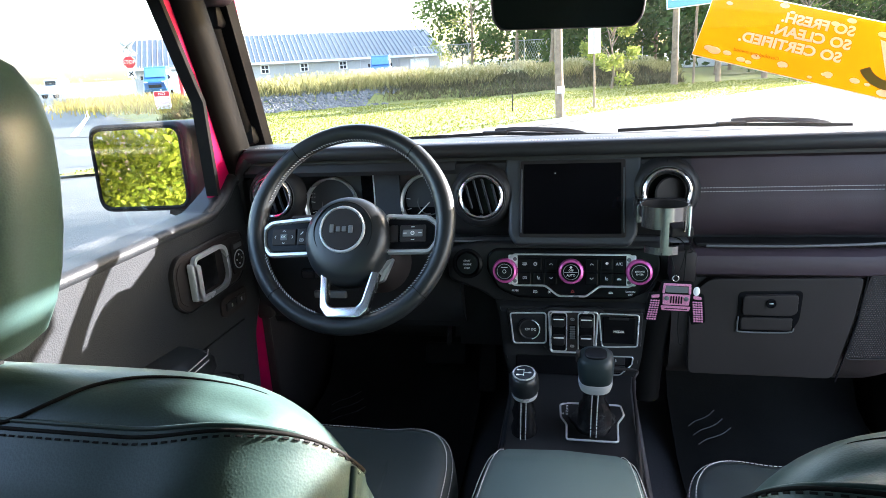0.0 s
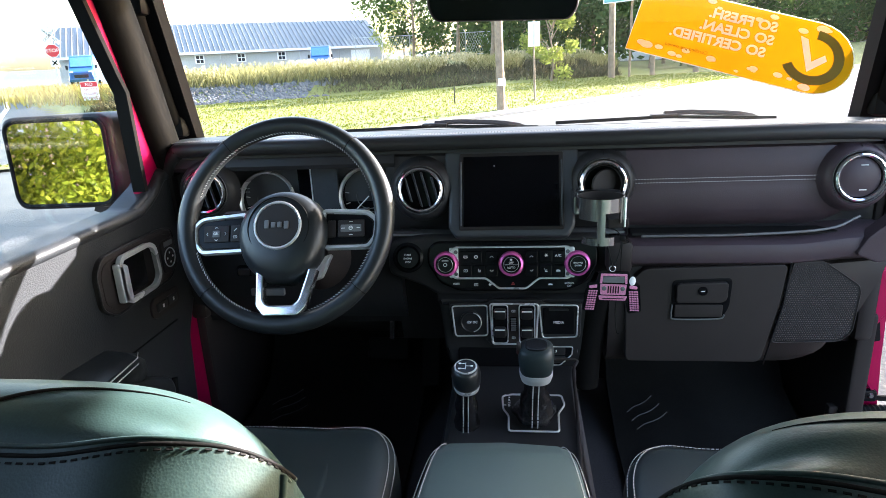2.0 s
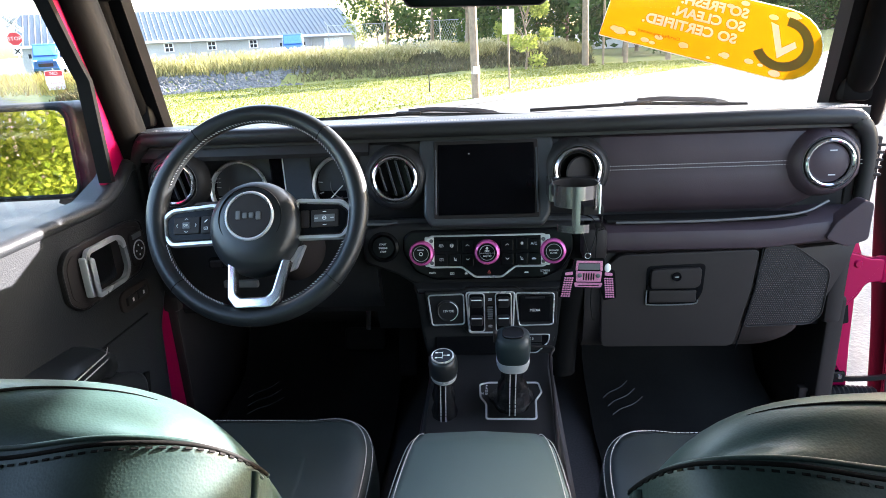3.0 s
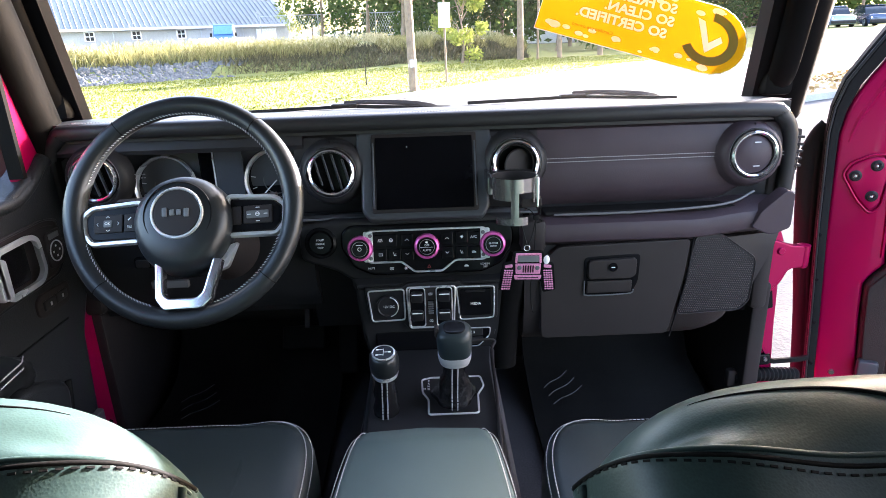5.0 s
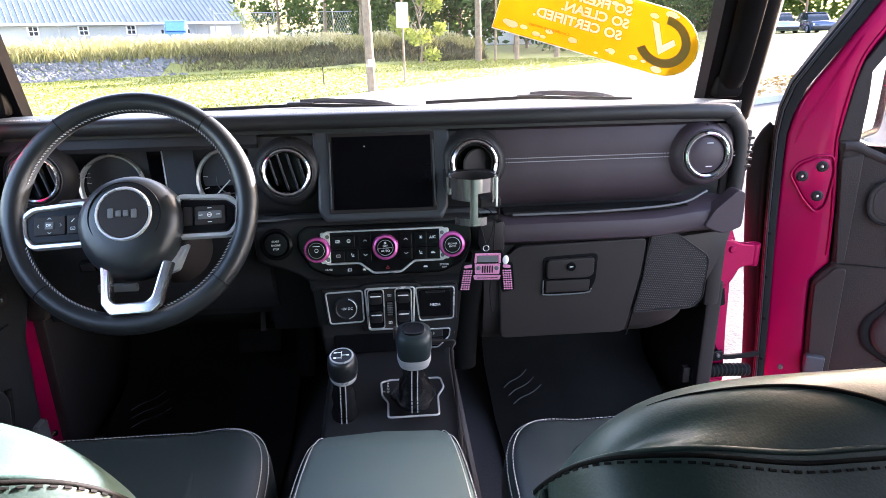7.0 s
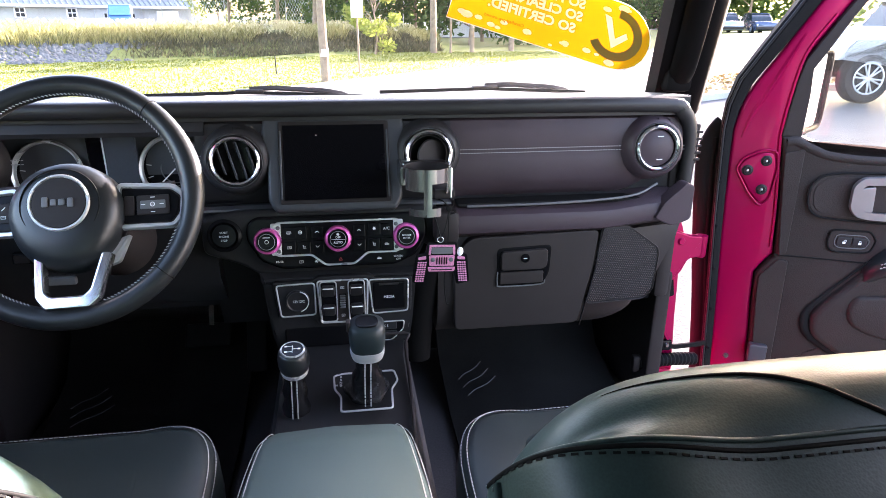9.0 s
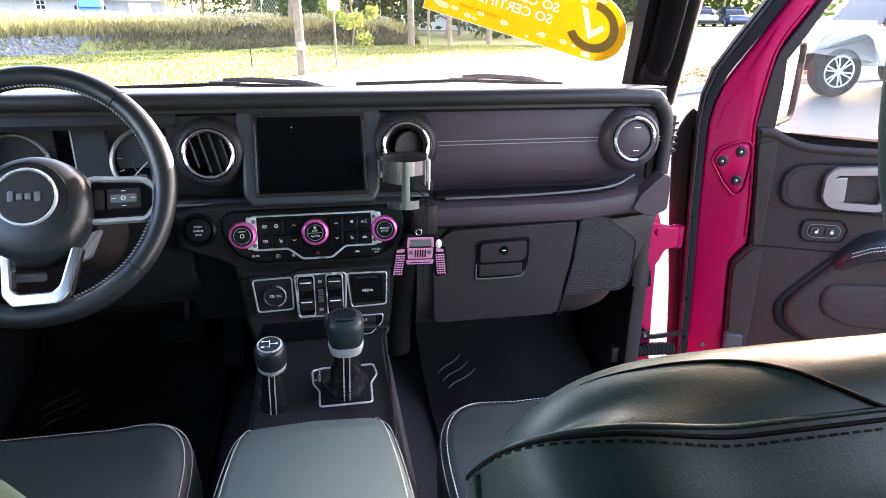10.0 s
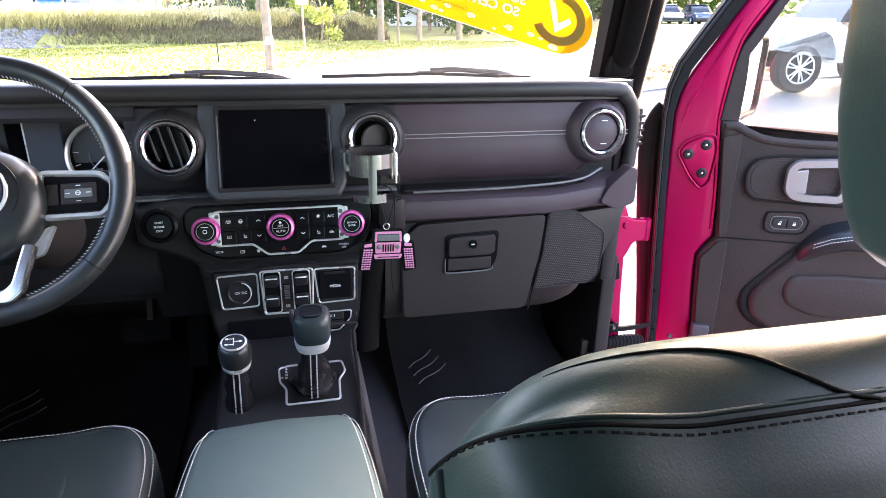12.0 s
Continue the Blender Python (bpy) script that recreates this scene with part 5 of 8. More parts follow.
def build_seat(s):
    cx = 0.378 if s > 0 else -0.390
    yc0, lift = (-0.611, 0.0) if s > 0 else (-0.584, 0.010)
    t = thing("front_seat", (cx, -0.6, 0.6), "black leather front bucket seat with pale twin stitching", "seat", group="front seats")
    # cushion

    def outline(k, n=48, a0=0.0, a1=math.tau):
        return [(0.240 * k * math.copysign(abs(math.cos(a)) ** 0.42, math.cos(a)), 0.258 * k * math.copysign(abs(math.sin(a)) ** 0.42, math.sin(a))) for a in [a0 + (a1 - a0) * i / n for i in range(n)]]

    def swell(x, y):
        """Rise of the cushion towards its front and its side bolsters."""
        return 0.010 * smooth_step(-0.02, 0.25, y) + 0.016 * smooth_step(0.10, 0.2, abs(x))
    secs = []
    for z, k in ((0.70, 0.96), (0.78, 0.99), (0.838, 1.0), (0.862, 0.992), (0.878, 0.965), (0.885, 0.91)):
        secs.append([(cx + x, yc0 + y, z + swell(x, y) * smooth_step(0.8, 0.88, z)) for x, y in outline(k)])
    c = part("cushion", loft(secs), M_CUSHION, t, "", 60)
    ins = []
    for z, k in ((0.868, 0.66), (0.889, 0.65), (0.895, 0.62), (0.896, 0.55)):
        ins.append([(cx + x * 0.98, yc0 + 0.01 + y * 1.16, z + swell(x, y)) for x, y in outline(k, 40)])
    part("cushion_insert", loft(ins), M_CUSHION, c, "", 60)
    for k, z in ((0.978, 0.8745), (0.948, 0.8830)):
        pts = [(cx + x, yc0 + y, z + swell(x, y)) for x, y in outline(k, 90, radians(-30), radians(210))]
        part("stitching", stitches(pts, 0.0062, 0.0042, 0.0005), M_THREAD, c)
    part("seat_base", box(cx - 0.19, cx + 0.19, yc0 - 0.22, yc0 + 0.20, 0.60, 0.71, 0.02), M_PLAST, t)
    # backrest, leaning back, with a broad rounded top
    prof = [(-0.690, 0.86), (-0.712, 1.00), (-0.745, 1.12), (-0.775, 1.178), (-0.796, 1.208), (-0.815, 1.230), (-0.830, 1.2415), (-0.846, 1.2475), (-0.863, 1.2475), (-0.881, 1.2385), (-0.8985, 1.2235), (-0.922, 1.205), (-0.944, 1.175), (-0.950, 1.10), (-0.925, 0.98), (-0.89, 0.86)]
    HW = 0.290
    bx = cx if s > 0 else cx - 0.026

    def at(u, y, z):
        """A point of the backrest's skin: u runs across it from -1 to 1."""
        k = 1 - 0.62 * abs(u) ** 10
        yc = -0.80 - 0.10 * (z - 1.05)
        w = smooth_step(-0.862, -0.896, y)
        v = abs(u)
        front = 0.105 * v ** 7.9
        back = -0.009 * smooth_step(0.55, 0.80, v) + 0.050 * v ** 17
        drop = ((1 - w) * front + w * back) * smooth_step(0.92, 1.22, z)
        return Vector((bx + u * HW, yc + (y - yc) * k, z - drop + lift * smooth_step(0.95, 1.2, z)))
    us = [math.sin(math.pi * (i / 60 - 0.5)) for i in range(61)]
    fine = [tuple(q) for q in spline([(y, z, 0) for y, z in prof], 6)]

    def crest(y):
        """Height of the profile's upper side at that depth."""
        hits = [za + (zb - za) * (y - ya) / (yb - ya) for (ya, za, _), (yb, zb, _) in zip(fine, fine[1:]) if za > 1.18 and min(ya, yb) <= y <= max(ya, yb) and ya != yb]
        return max(hits) if hits else 1.24
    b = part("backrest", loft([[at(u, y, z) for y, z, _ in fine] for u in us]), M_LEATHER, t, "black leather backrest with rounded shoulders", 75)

    def along(y, off=(0, 0, 0), n=160):
        return [at(math.sin(math.pi * 0.495 * (2 * i / n - 1)), y, crest(y)) + Vector(off) for i in range(n + 1)]
    part("seam", sweep(along(-0.8915, (0, 0, -0.0006)), 0.0014), M_RUBBER, b)
    part("piping", sweep(along(-0.8880), 0.0015), M_LEATHER, b)
    part("stitching", stitches(along(-0.8950), 0.0066, 0.0036, 0.0006, out=(0, -0.6, 0.8)), M_RUBBER, b)
    # curved joint between the front and the top panel
    joint = spline([(-s * u, y, 0) for u, y in ((0.78, -0.838), (0.68, -0.845), (0.54, -0.852), (0.43, -0.864), (0.35, -0.877), (0.28, -0.887), (0.21, -0.8915))], 8)
    part("top_seam", sweep([at(p.x, p.y, crest(p.y)) + Vector((0, 0, 0.0002)) for p in joint], 0.0015, scales=[0.10 + 0.90 * min(1, i / 20) for i in range(len(joint))]), M_RUBBER, b)
    part("edge_piping", sweep([at(-s * 0.988, y, z) for y, z in prof[9:]], 0.0030), M_LEATHER, b)
    # headrest
    hs = []
    hcx = -0.425 if s < 0 else 0.413
    for z, w, th, y in ((1.276, 0.045, 0.020, -0.846), (1.281, 0.060, 0.030, -0.847), (1.292, 0.076, 0.040, -0.848), (1.312, 0.088, 0.045, -0.848), (1.335, 0.098, 0.048, -0.848), (1.365, 0.107, 0.050, -0.848), (1.395, 0.113, 0.050, -0.848), (1.425, 0.116, 0.050, -0.848), (1.450, 0.112, 0.047, -0.847), (1.468, 0.100, 0.040, -0.846), (1.485, 0.076, 0.024, -0.846)):
        hs.append(oval(hcx, y, z - (0.014 if s < 0 else 0), w * 0.95, th, 40, 2.7))
    for q in (-1, 1):
        part("headrest_post", sweep([(hcx + q * 0.035, -0.846, 1.20), (hcx + q * 0.035, -0.846, 1.28)], 0.006), M_RUBBER, t)
    h = part("headrest", loft(hs), M_LEATHER, t, "black leather headrest", 75)
    for q in (-1, 1):
        hx = hcx + q * 0.056
        part("seam", sweep(spline([(hx + q * 0.006, -0.889, 1.29), (hx + q * 0.006, -0.8955, 1.34), (hx, -0.8985, 1.40), (hx - q * 0.006, -0.892, 1.45), (hx - q * 0.01, -0.88, 1.482)], 4), 0.0016), M_RUBBER, h)
        part("stitching", stitches([(hx + q * 0.011, -0.888, 1.29), (hx + q * 0.011, -0.8955, 1.34), (hx + q * 0.005, -0.8985, 1.40), (hx - q * 0.001, -0.8925, 1.45)], 0.0090, 0.0048, 0.0012, out=(0, -1, 0)), M_RUBBER, h)


# ---- doors ----


def build_door(m, name, label):
    """A door in its own frame: x runs rearward from the hinge, y into the door, z up."""
    d = thing(name, m @ Vector((0.5, 0.03, 0.62)), label, "car door")
    def q(x, y, z):
        return m @ Vector((x, y, z))
    # painted skin with the window aperture, built as bars
    part("outer_skin", prism([(0.065, 1.10), (0.99, 1.06), (0.99, 0.62), (0.09, 0.62)], 0.012, 0.004, m @ pose(0, 0.10, 0)), M_PAINT, d)
    sx, fx = 0.030, 0.045
    fr = [(0.058, 0.62), (0.040, 0.90), (0.020 + fx, 1.17), (0.030 + fx, 1.205), (0.075 + fx, 1.285), (0.132 + fx, 1.43), (0.215 + fx, 1.585), (0.285, 1.612), (0.93, 1.612), (0.93, 1.56), (0.300 + sx, 1.56), (0.262 + sx, 1.545), (0.195 + sx, 1.40), (0.178 + sx, 1.375), (0.184 + sx, 1.215), (0.196, 0.945), (0.156, 0.90), (0.175, 0.62)]
    part("painted_frame", prism(fr, 0.014, 0.005, m @ pose(0, 0.012, 0)), M_PAINT, d, "magenta painted inner door edge and window frame")
    part("rear_frame", prism([(0.90, 1.60), (0.95, 1.60), (0.97, 1.18), (0.91, 1.18)], 0.035, 0.004, m @ pose(0, 0.02, 0)), M_PAINT, d)
    part("edge_guard", sweep([q(x, 0.024, z) for x, z in ((0.052, 0.62), (0.034, 0.9), (0.010, 1.16), (0.022, 1.205))], [(-0.014, -0.004), (0.010, -0.008), (0.010, 0.03), (-0.014, 0.03)], up=tuple((m.to_3x3() @ Vector((0, 1, 0))))), M_RUBBER, d)
    part("frame_trim", sweep([q(x, 0.008, z) for x, z in ((0.182 + sx, 1.20), (0.184 + sx, 1.375), (0.200 + sx, 1.405), (0.268 + sx, 1.555), (0.30 + sx, 1.570), (0.90, 1.570))], [(-0.005, -0.008), (0.005, -0.008), (0.005, 0.016), (-0.005, 0.016)], up=tuple((m.to_3x3() @ Vector((0, 1, 0))))), M_PILLAR, d)
    part("pane", prism([(0.175 + sx, 1.17), (0.175 + sx, 1.37), (0.265 + sx, 1.56), (0.92, 1.56), (0.93, 1.17)], 0.003, 0, m @ pose(0, 0.045, 0)), M_PANE, d, "clear window glass").visible_shadow = False
    # inner panel
    body = [(0.150, 1.232), (0.186, 1.205), (0.262, 1.178), (0.36, 1.178), (0.96, 1.180), (0.96, 0.66), (0.168, 0.66), (0.146, 0.885), (0.095, 0.975), (0.088, 1.17), (0.110, 1.228)]
    p = part("inner_panel", prism(round_poly(body, 0.010), 0.05, 0.012, m @ pose(0, 0.0, 0), 3), M_DOORPAD, d, "grained black inner door panel")
    top = [(0.112, 1.222), (0.150, 1.226), (0.186, 1.202), (0.225, 1.184), (0.262, 1.178), (0.40, 1.178), (0.95, 1.180)]
    part("sill", sweep(spline([q(x, 0.010, z - 0.012) for x, z in top], 4), [(0.012 * math.cos(g * math.tau / 14), 0.014 * math.sin(g * math.tau / 14)) for g in range(14)], up=tuple(m.to_3x3() @ Vector((0, 1, 0)))), M_DOORPAD, p)
    part("seam", sweep([q(x, -0.002, z) for x, z in ((0.196, 0.937), (0.40, 0.940), (0.96, 0.945))], 0.0018), M_RUBBER, p)
    x0, x1 = 0.160, 0.405
    bz = [(x0 + 0.012, 1.118), (x0 + 0.05, 1.127), (x1 - 0.02, 1.127), (x1, 1.105), (x1, 1.045), (x1 - 0.03, 1.022), (x0 + 0.04, 1.026), (x0 + 0.008, 1.052)]
    hb = part("handle_bezel", prism(round_poly(bz, 0.012), 0.02, 0.005, m @ pose(0, -0.008, 0), 3), M_PLAST, p, "dark satin handle surround")
    part("bezel_edge", sweep([q(x, -0.009, z) for x, z in round_poly(bz, 0.012)], 0.0016, closed=True, up=tuple((m.to_3x3() @ Vector((0, 1, 0))))), M_TRIM, hb)
    part("bezel_dish", prism(round_poly([(x0 + 0.022, 1.110), (x0 + 0.055, 1.117), (x1 - 0.024, 1.117), (x1 - 0.010, 1.100), (x1 - 0.010, 1.05), (x1 - 0.034, 1.032), (x0 + 0.046, 1.036), (x0 + 0.020, 1.058)], 0.010), 0.004, 0.001, m @ pose(0, -0.0095, 0)), M_PLAST, hb)
    hx = x0 + 0.112
    ring = round_poly([(hx - 0.012, 1.108), (hx + 0.004, 1.118), (hx + 0.085, 1.118), (hx + 0.092, 1.105), (hx + 0.092, 1.052), (hx + 0.080, 1.040), (hx, 1.040), (hx - 0.016, 1.055)], 0.010)
    part("door_handle", sweep([q(x, -0.022, z) for x, z in ring], [(-0.0042, -0.004), (0.0042, -0.004), (0.0030, 0.005), (-0.0030, 0.005)], closed=True, up=tuple((m.to_3x3() @ Vector((0, 1, 0))))), M_SILVER, hb, "satin chrome door handle")
    pp = (0.072, 0.098)
    part("pull_pad", prism(round_poly([(hx + pp[0], 1.104), (hx + pp[1], 1.112), (hx + pp[1], 1.042), (hx + pp[0], 1.042)], 0.006), 0.012, 0.004, m @ pose(0, -0.026, 0)), M_SILVER, hb)
    part("handle_well", prism(round_poly([(hx + 0.004, 1.112), (hx + 0.086, 1.112), (hx + 0.086, 1.046), (hx + 0.004, 1.046)], 0.008), 0.004, 0.001, m @ pose(0, -0.0115, 0)), M_GLOSS, hb)
    mc = part("mirror_control", prism(round_poly([(0.172, 1.105), (0.222, 1.105), (0.222, 1.040), (0.172, 1.040)], 0.012), 0.01, 0.003, m @ pose(0, -0.012, 0)), M_PLAST, hb)
    part("dial_ring", sweep([q(0.197 + 0.018 * math.cos(g * math.tau / 28), -0.0125, 1.068 + 0.018 * math.sin(g * math.tau / 28)) for g in range(28)], 0.0012, closed=True, up=(1, 0, 0)), M_SILVER, mc)
    for u, v in ((0, 0.009), (0, -0.009), (0.009, 0), (-0.009, 0)):
        part("dial_dot", rbox((0.004, 0.001, 0.004), 0.001, 1, m @ pose(0.197 + u, -0.0127, 1.068 + v)), M_WHITE, mc)
    part("select_bar", rbox((0.030, 0.002, 0.010), 0.002, 1, m @ pose(0.197, -0.0127, 1.096)), M_GREY, mc)
    cx = 0.222
    ls = part("lock_switch", prism(round_poly([(cx - 0.048, 1.004), (cx + 0.036, 1.008), (cx + 0.050, 0.998), (cx + 0.050, 0.974), (cx + 0.036, 0.965), (cx - 0.040, 0.964), (cx - 0.050, 0.974)], 0.008), 0.01, 0.003, m @ pose(0, -0.004, 0)), M_PLAST, p)
    for k in (-1, 1):
        b = part("button", rbox((0.034, 0.006, 0.018), 0.003, 2, m @ pose(cx + k * 0.018, -0.005, 0.986)), M_TRIM, ls)
        part("lock_mark", rbox((0.005, 0.001, 0.007), 0.001, 1, m @ pose(cx + k * 0.018, -0.0085, 0.986)), M_WHITE, b)
    # armrest and map pocket
    up_z = 0.035
    arm = part("armrest", loft([[q(x, y * 1.0, z) for y, z in ((0.0, zt - 0.055), (-dp, zt - 0.050), (-dp - 0.012, zt - 0.030), (-dp - 0.010, zt - 0.008), (-dp + 0.006, zt), (0.0, zt + 0.004))] for x, dp, zt in ((0.335, 0.004, 0.895 + up_z), (0.37, 0.02, 0.915 + up_z), (0.41, 0.042, 0.938 + up_z), (0.50, 0.052, 0.945 + up_z), (0.92, 0.052, 0.948 + up_z))]), M_LEATHER_FLAT, p, "padded armrest with pale stitching", 50)
    for dz in (0.0, -0.010):
        part("stitching", stitches([q(x, -dp, z + dz + up_z) for x, dp, z in ((0.345, 0.010, 0.905), (0.37, 0.026, 0.913), (0.41, 0.0525, 0.928), (0.50, 0.0635, 0.933), (0.90, 0.0635, 0.936))], 0.006, 0.0042, 0.0009, out=tuple(m.to_3x3() @ Vector((0, -1, 0.3)))), M_THREAD, arm)
    part("pocket", prism(round_poly([(0.255, 0.845), (0.345, 0.890), (0.92, 0.880), (0.92, 0.70), (0.33, 0.70), (0.275, 0.76)], 0.03, 6), 0.03, 0.014, m @ pose(0, -0.020, 0), 3), M_DOORPAD, p, "moulded map pocket")
    part("pocket_slot", sweep(spline([q(0.242, -0.004, 0.835), q(0.262, -0.006, 0.775), q(0.315, -0.008, 0.71)], 5), 0.006), M_RUBBER, p)
    part("corner_cap", rbox((0.035, 0.02, 0.06), 0.006, 2, m @ pose(0.185, -0.002, 0.70)), M_GREY, p)
    # mirror mounting with bolts
    mt = part("mirror_mount", prism(round_poly([(0.118, 1.165), (0.150, 1.150), (0.146, 1.085), (0.120, 1.068), (0.078, 1.118), (0.078, 1.135)], 0.010), 0.006, 0.004, m @ pose(0, 0.009, 0)), M_PAINT, d)
    for x, z in ((0.126, 1.147), (0.094, 1.125), (0.128, 1.090)):
        part("bolt", lathe([(0.0, -0.001), (0.004, -0.001), (0.005, 0.003), (0.0085, 0.003), (0.0105, 0.0)], 20, m @ pose(x, 0.0085, z)), M_TRIM, mt)
    part("edge_bolt", lathe([(0.0, 0.004), (0.005, 0.004), (0.007, 0.0)], 14, m @ pose(0.125, 0.010, 0.665)), M_STEEL, d)
    return d


def build_open_door(m):
    """The open passenger door in its own frame: x runs rearward from the hinge, y into the door, z up."""
    d = thing("passenger_door", m @ Vector((0.5, 0.03, 0.62)), "open passenger door with glossy magenta frame and warm-lit black inner panel", "car door")
    inward = tuple(m.to_3x3() @ Vector((0, 1, 0)))

    def q(x, y, z):
        return m @ Vector((x, y, z))
    part("outer_skin", prism([(0.065, 1.10), (0.99, 1.06), (0.99, 0.62), (0.09, 0.62)], 0.012, 0.004, m @ pose(0, 0.10, 0)), M_PAINT, d)
    left = [(0.088, 0.60), (0.072, 0.82), (0.062, 0.960), (0.058, 1.060), (0.055, 1.152), (0.0545, 1.213), (0.062, 1.254), (0.072, 1.284), (0.086, 1.312), (0.119, 1.366), (0.161, 1.439), (0.245, 1.582), (0.262, 1.600), (0.30, 1.612), (0.93, 1.612)]
    right = [(0.93, 1.572), (0.315, 1.572), (0.290, 1.562), (0.216, 1.440), (0.184, 1.386), (0.167, 1.356), (0.159, 1.320), (0.153, 1.264), (0.149, 1.211), (0.152, 1.176), (0.162, 1.096), (0.168, 1.033), (0.177, 0.944), (0.157, 0.918), (0.146, 0.898), (0.150, 0.827), (0.166, 0.660), (0.170, 0.60)]
    part("painted_frame", prism(left + right, 0.040, 0.009, m @ pose(0, 0.010, 0), 4), M_PAINT, d, "glossy magenta painted inner door edge and window frame", 60)
    # pressed ridges in the painted sheet
    part("pressed_ridge", sweep(spline([q(x - 0.010, 0.009, z) for x, z in ((0.216, 1.440), (0.184, 1.386), (0.170, 1.345), (0.160, 1.264), (0.157, 1.211), (0.159, 1.176), (0.168, 1.096), (0.174, 1.033), (0.178, 0.960))], 4), [(-0.004, -0.002), (-0.002, 0.003), (0.002, 0.003), (0.004, -0.002)], up=tuple(-Vector(inward))), M_PAINT, d)
    part("pressed_ridge", sweep(spline([q(x, 0.0095, z) for x, z in ((0.158, 1.405), (0.132, 1.345), (0.108, 1.290), (0.084, 1.240), (0.072, 1.195))], 4), [(-0.007, -0.002), (0.0, 0.0035), (0.007, -0.002)], up=tuple(-Vector(inward)), scales=[1 - 0.75 * abs(2 * i / 16 - 1) ** 3 for i in range(17)]), M_PAINT, d)
    # soft black seal round the painted edge
    seal = [(0.080, 0.60, 0.8), (0.066, 0.82, 0.8), (0.051, 1.025, 0.8), (0.044, 1.160, 0.8), (0.042, 1.213, 0.85), (0.047, 1.262, 1.0), (0.062, 1.312, 1.15), (0.098, 1.372, 1.25), (0.140, 1.440, 1.3), (0.225, 1.590, 1.3)]
    part("seal", sweep([q(x, 0.012, z) for x, z, _ in seal], [(-0.013, -0.022), (0.013, -0.022), (0.014, 0.0), (0.008, 0.007), (-0.004, 0.009), (-0.013, 0.002)], up=tuple(-Vector(inward)), scales=[k for _, _, k in seal]), M_RUBBER, d, "black rubber door seal")
    part("seal_bead", sweep([q(x - 0.009 * k, 0.004, z) for x, z, k in seal], 0.0028), M_TRIM, d)
    # Painted edge given black rubber; the shade on it is in the colour.
    part("front_edge", sweep(spline([q(x, 0.050, z) for x, z in ((0.075, 0.60), (0.056, 0.80), (0.038, 0.942), (0.024, 1.077), (0.020, 1.154), (0.032, 1.196), (0.046, 1.216))], 4), [(0.026 * math.cos(g * math.tau / 14), 0.020 * math.sin(g * math.tau / 14)) for g in range(14)], up=tuple(-Vector(inward))), M_RUBBER, d, "rounded front edge of the door, blackened for shade")
    part("edge_seal", sweep([q(x, 0.036, z) for x, z in ((0.078, 0.60), (0.056, 0.82), (0.040, 0.96), (0.028, 1.12), (0.026, 1.19))], 0.0075), M_RUBBER, d)
    for z in (0.70, 0.80, 0.90, 1.0, 1.10):
        part("seal_clip", lathe([(0.0, 0.001), (0.003, 0.001), (0.004, 0.0)], 10, m @ pose(0.058 - (z - 0.9) * 0.085, 0.003, z)), M_GLOSS, d)
    trim = [(0.147, 1.203), (0.153, 1.264), (0.159, 1.320), (0.167, 1.356), (0.184, 1.386), (0.216, 1.440), (0.290, 1.562), (0.315, 1.572), (0.92, 1.572), (0.92, 1.552), (0.322, 1.552), (0.304, 1.540), (0.238, 1.440), (0.200, 1.366), (0.184, 1.338), (0.187, 1.288), (0.186, 1.205)]
    part("window_trim", prism(trim, 0.03, 0.004, m @ pose(0, 0.002, 0)), M_DOORSKIN, d, "dark moulded window surround")
    part("rear_frame", prism([(0.90, 1.60), (0.95, 1.60), (0.97, 1.18), (0.91, 1.18)], 0.035, 0.004, m @ pose(0, 0.02, 0)), M_PAINT, d)
    part("pane", prism([(0.175, 1.17), (0.175, 1.335), (0.190, 1.365), (0.300, 1.560), (0.92, 1.56), (0.93, 1.17)], 0.003, 0, m @ pose(0, 0.045, 0)), M_PANE, d, "clear window glass").visible_shadow = False
    # inner panel
    body = [(0.147, 1.204), (0.176, 1.209), (0.212, 1.194), (0.259, 1.180), (0.314, 1.175), (0.96, 1.176), (0.96, 0.64), (0.168, 0.64), (0.152, 0.827), (0.148, 0.896), (0.160, 0.916), (0.180, 0.942), (0.171, 1.033), (0.165, 1.096), (0.155, 1.176)]
    p = part("inner_panel", prism(round_poly(body, 0.008), 0.05, 0.010, m, 3), M_DOORSKIN, d, "grained black inner door panel in a warm-lit tone", 60)
    part("sill", sweep(spline([q(x, 0.012, z - 0.014) for x, z in ((0.160, 1.206), (0.180, 1.207), (0.212, 1.193), (0.259, 1.180), (0.40, 1.176), (0.95, 1.178))], 4), [(0.014 * math.cos(g * math.tau / 14), 0.016 * math.sin(g * math.tau / 14)) for g in range(14)], up=inward), M_DOORSKIN, p)
    part("seam", sweep([q(x, -0.0005, z) for x, z in ((0.176, 0.946), (0.235, 0.946), (0.352, 0.944), (0.376, 0.950))], 0.0016), M_RUBBER, p)
    # dark step down the front edge of the panel
    part("edge_step", prism(round_poly([(0.158, 1.170), (0.196, 1.180), (0.199, 0.950), (0.184, 0.944), (0.173, 1.033)], 0.006), 0.006, 0.003, m @ pose(0, -0.004, 0)), M_DOORSKIN, p)
    part("lower_step", prism(round_poly([(0.152, 0.894), (0.186, 0.938), (0.206, 0.936), (0.212, 0.66), (0.172, 0.66), (0.156, 0.827)], 0.008), 0.008, 0.004, m @ pose(0, -0.005, 0)), M_DOORSKIN, p)
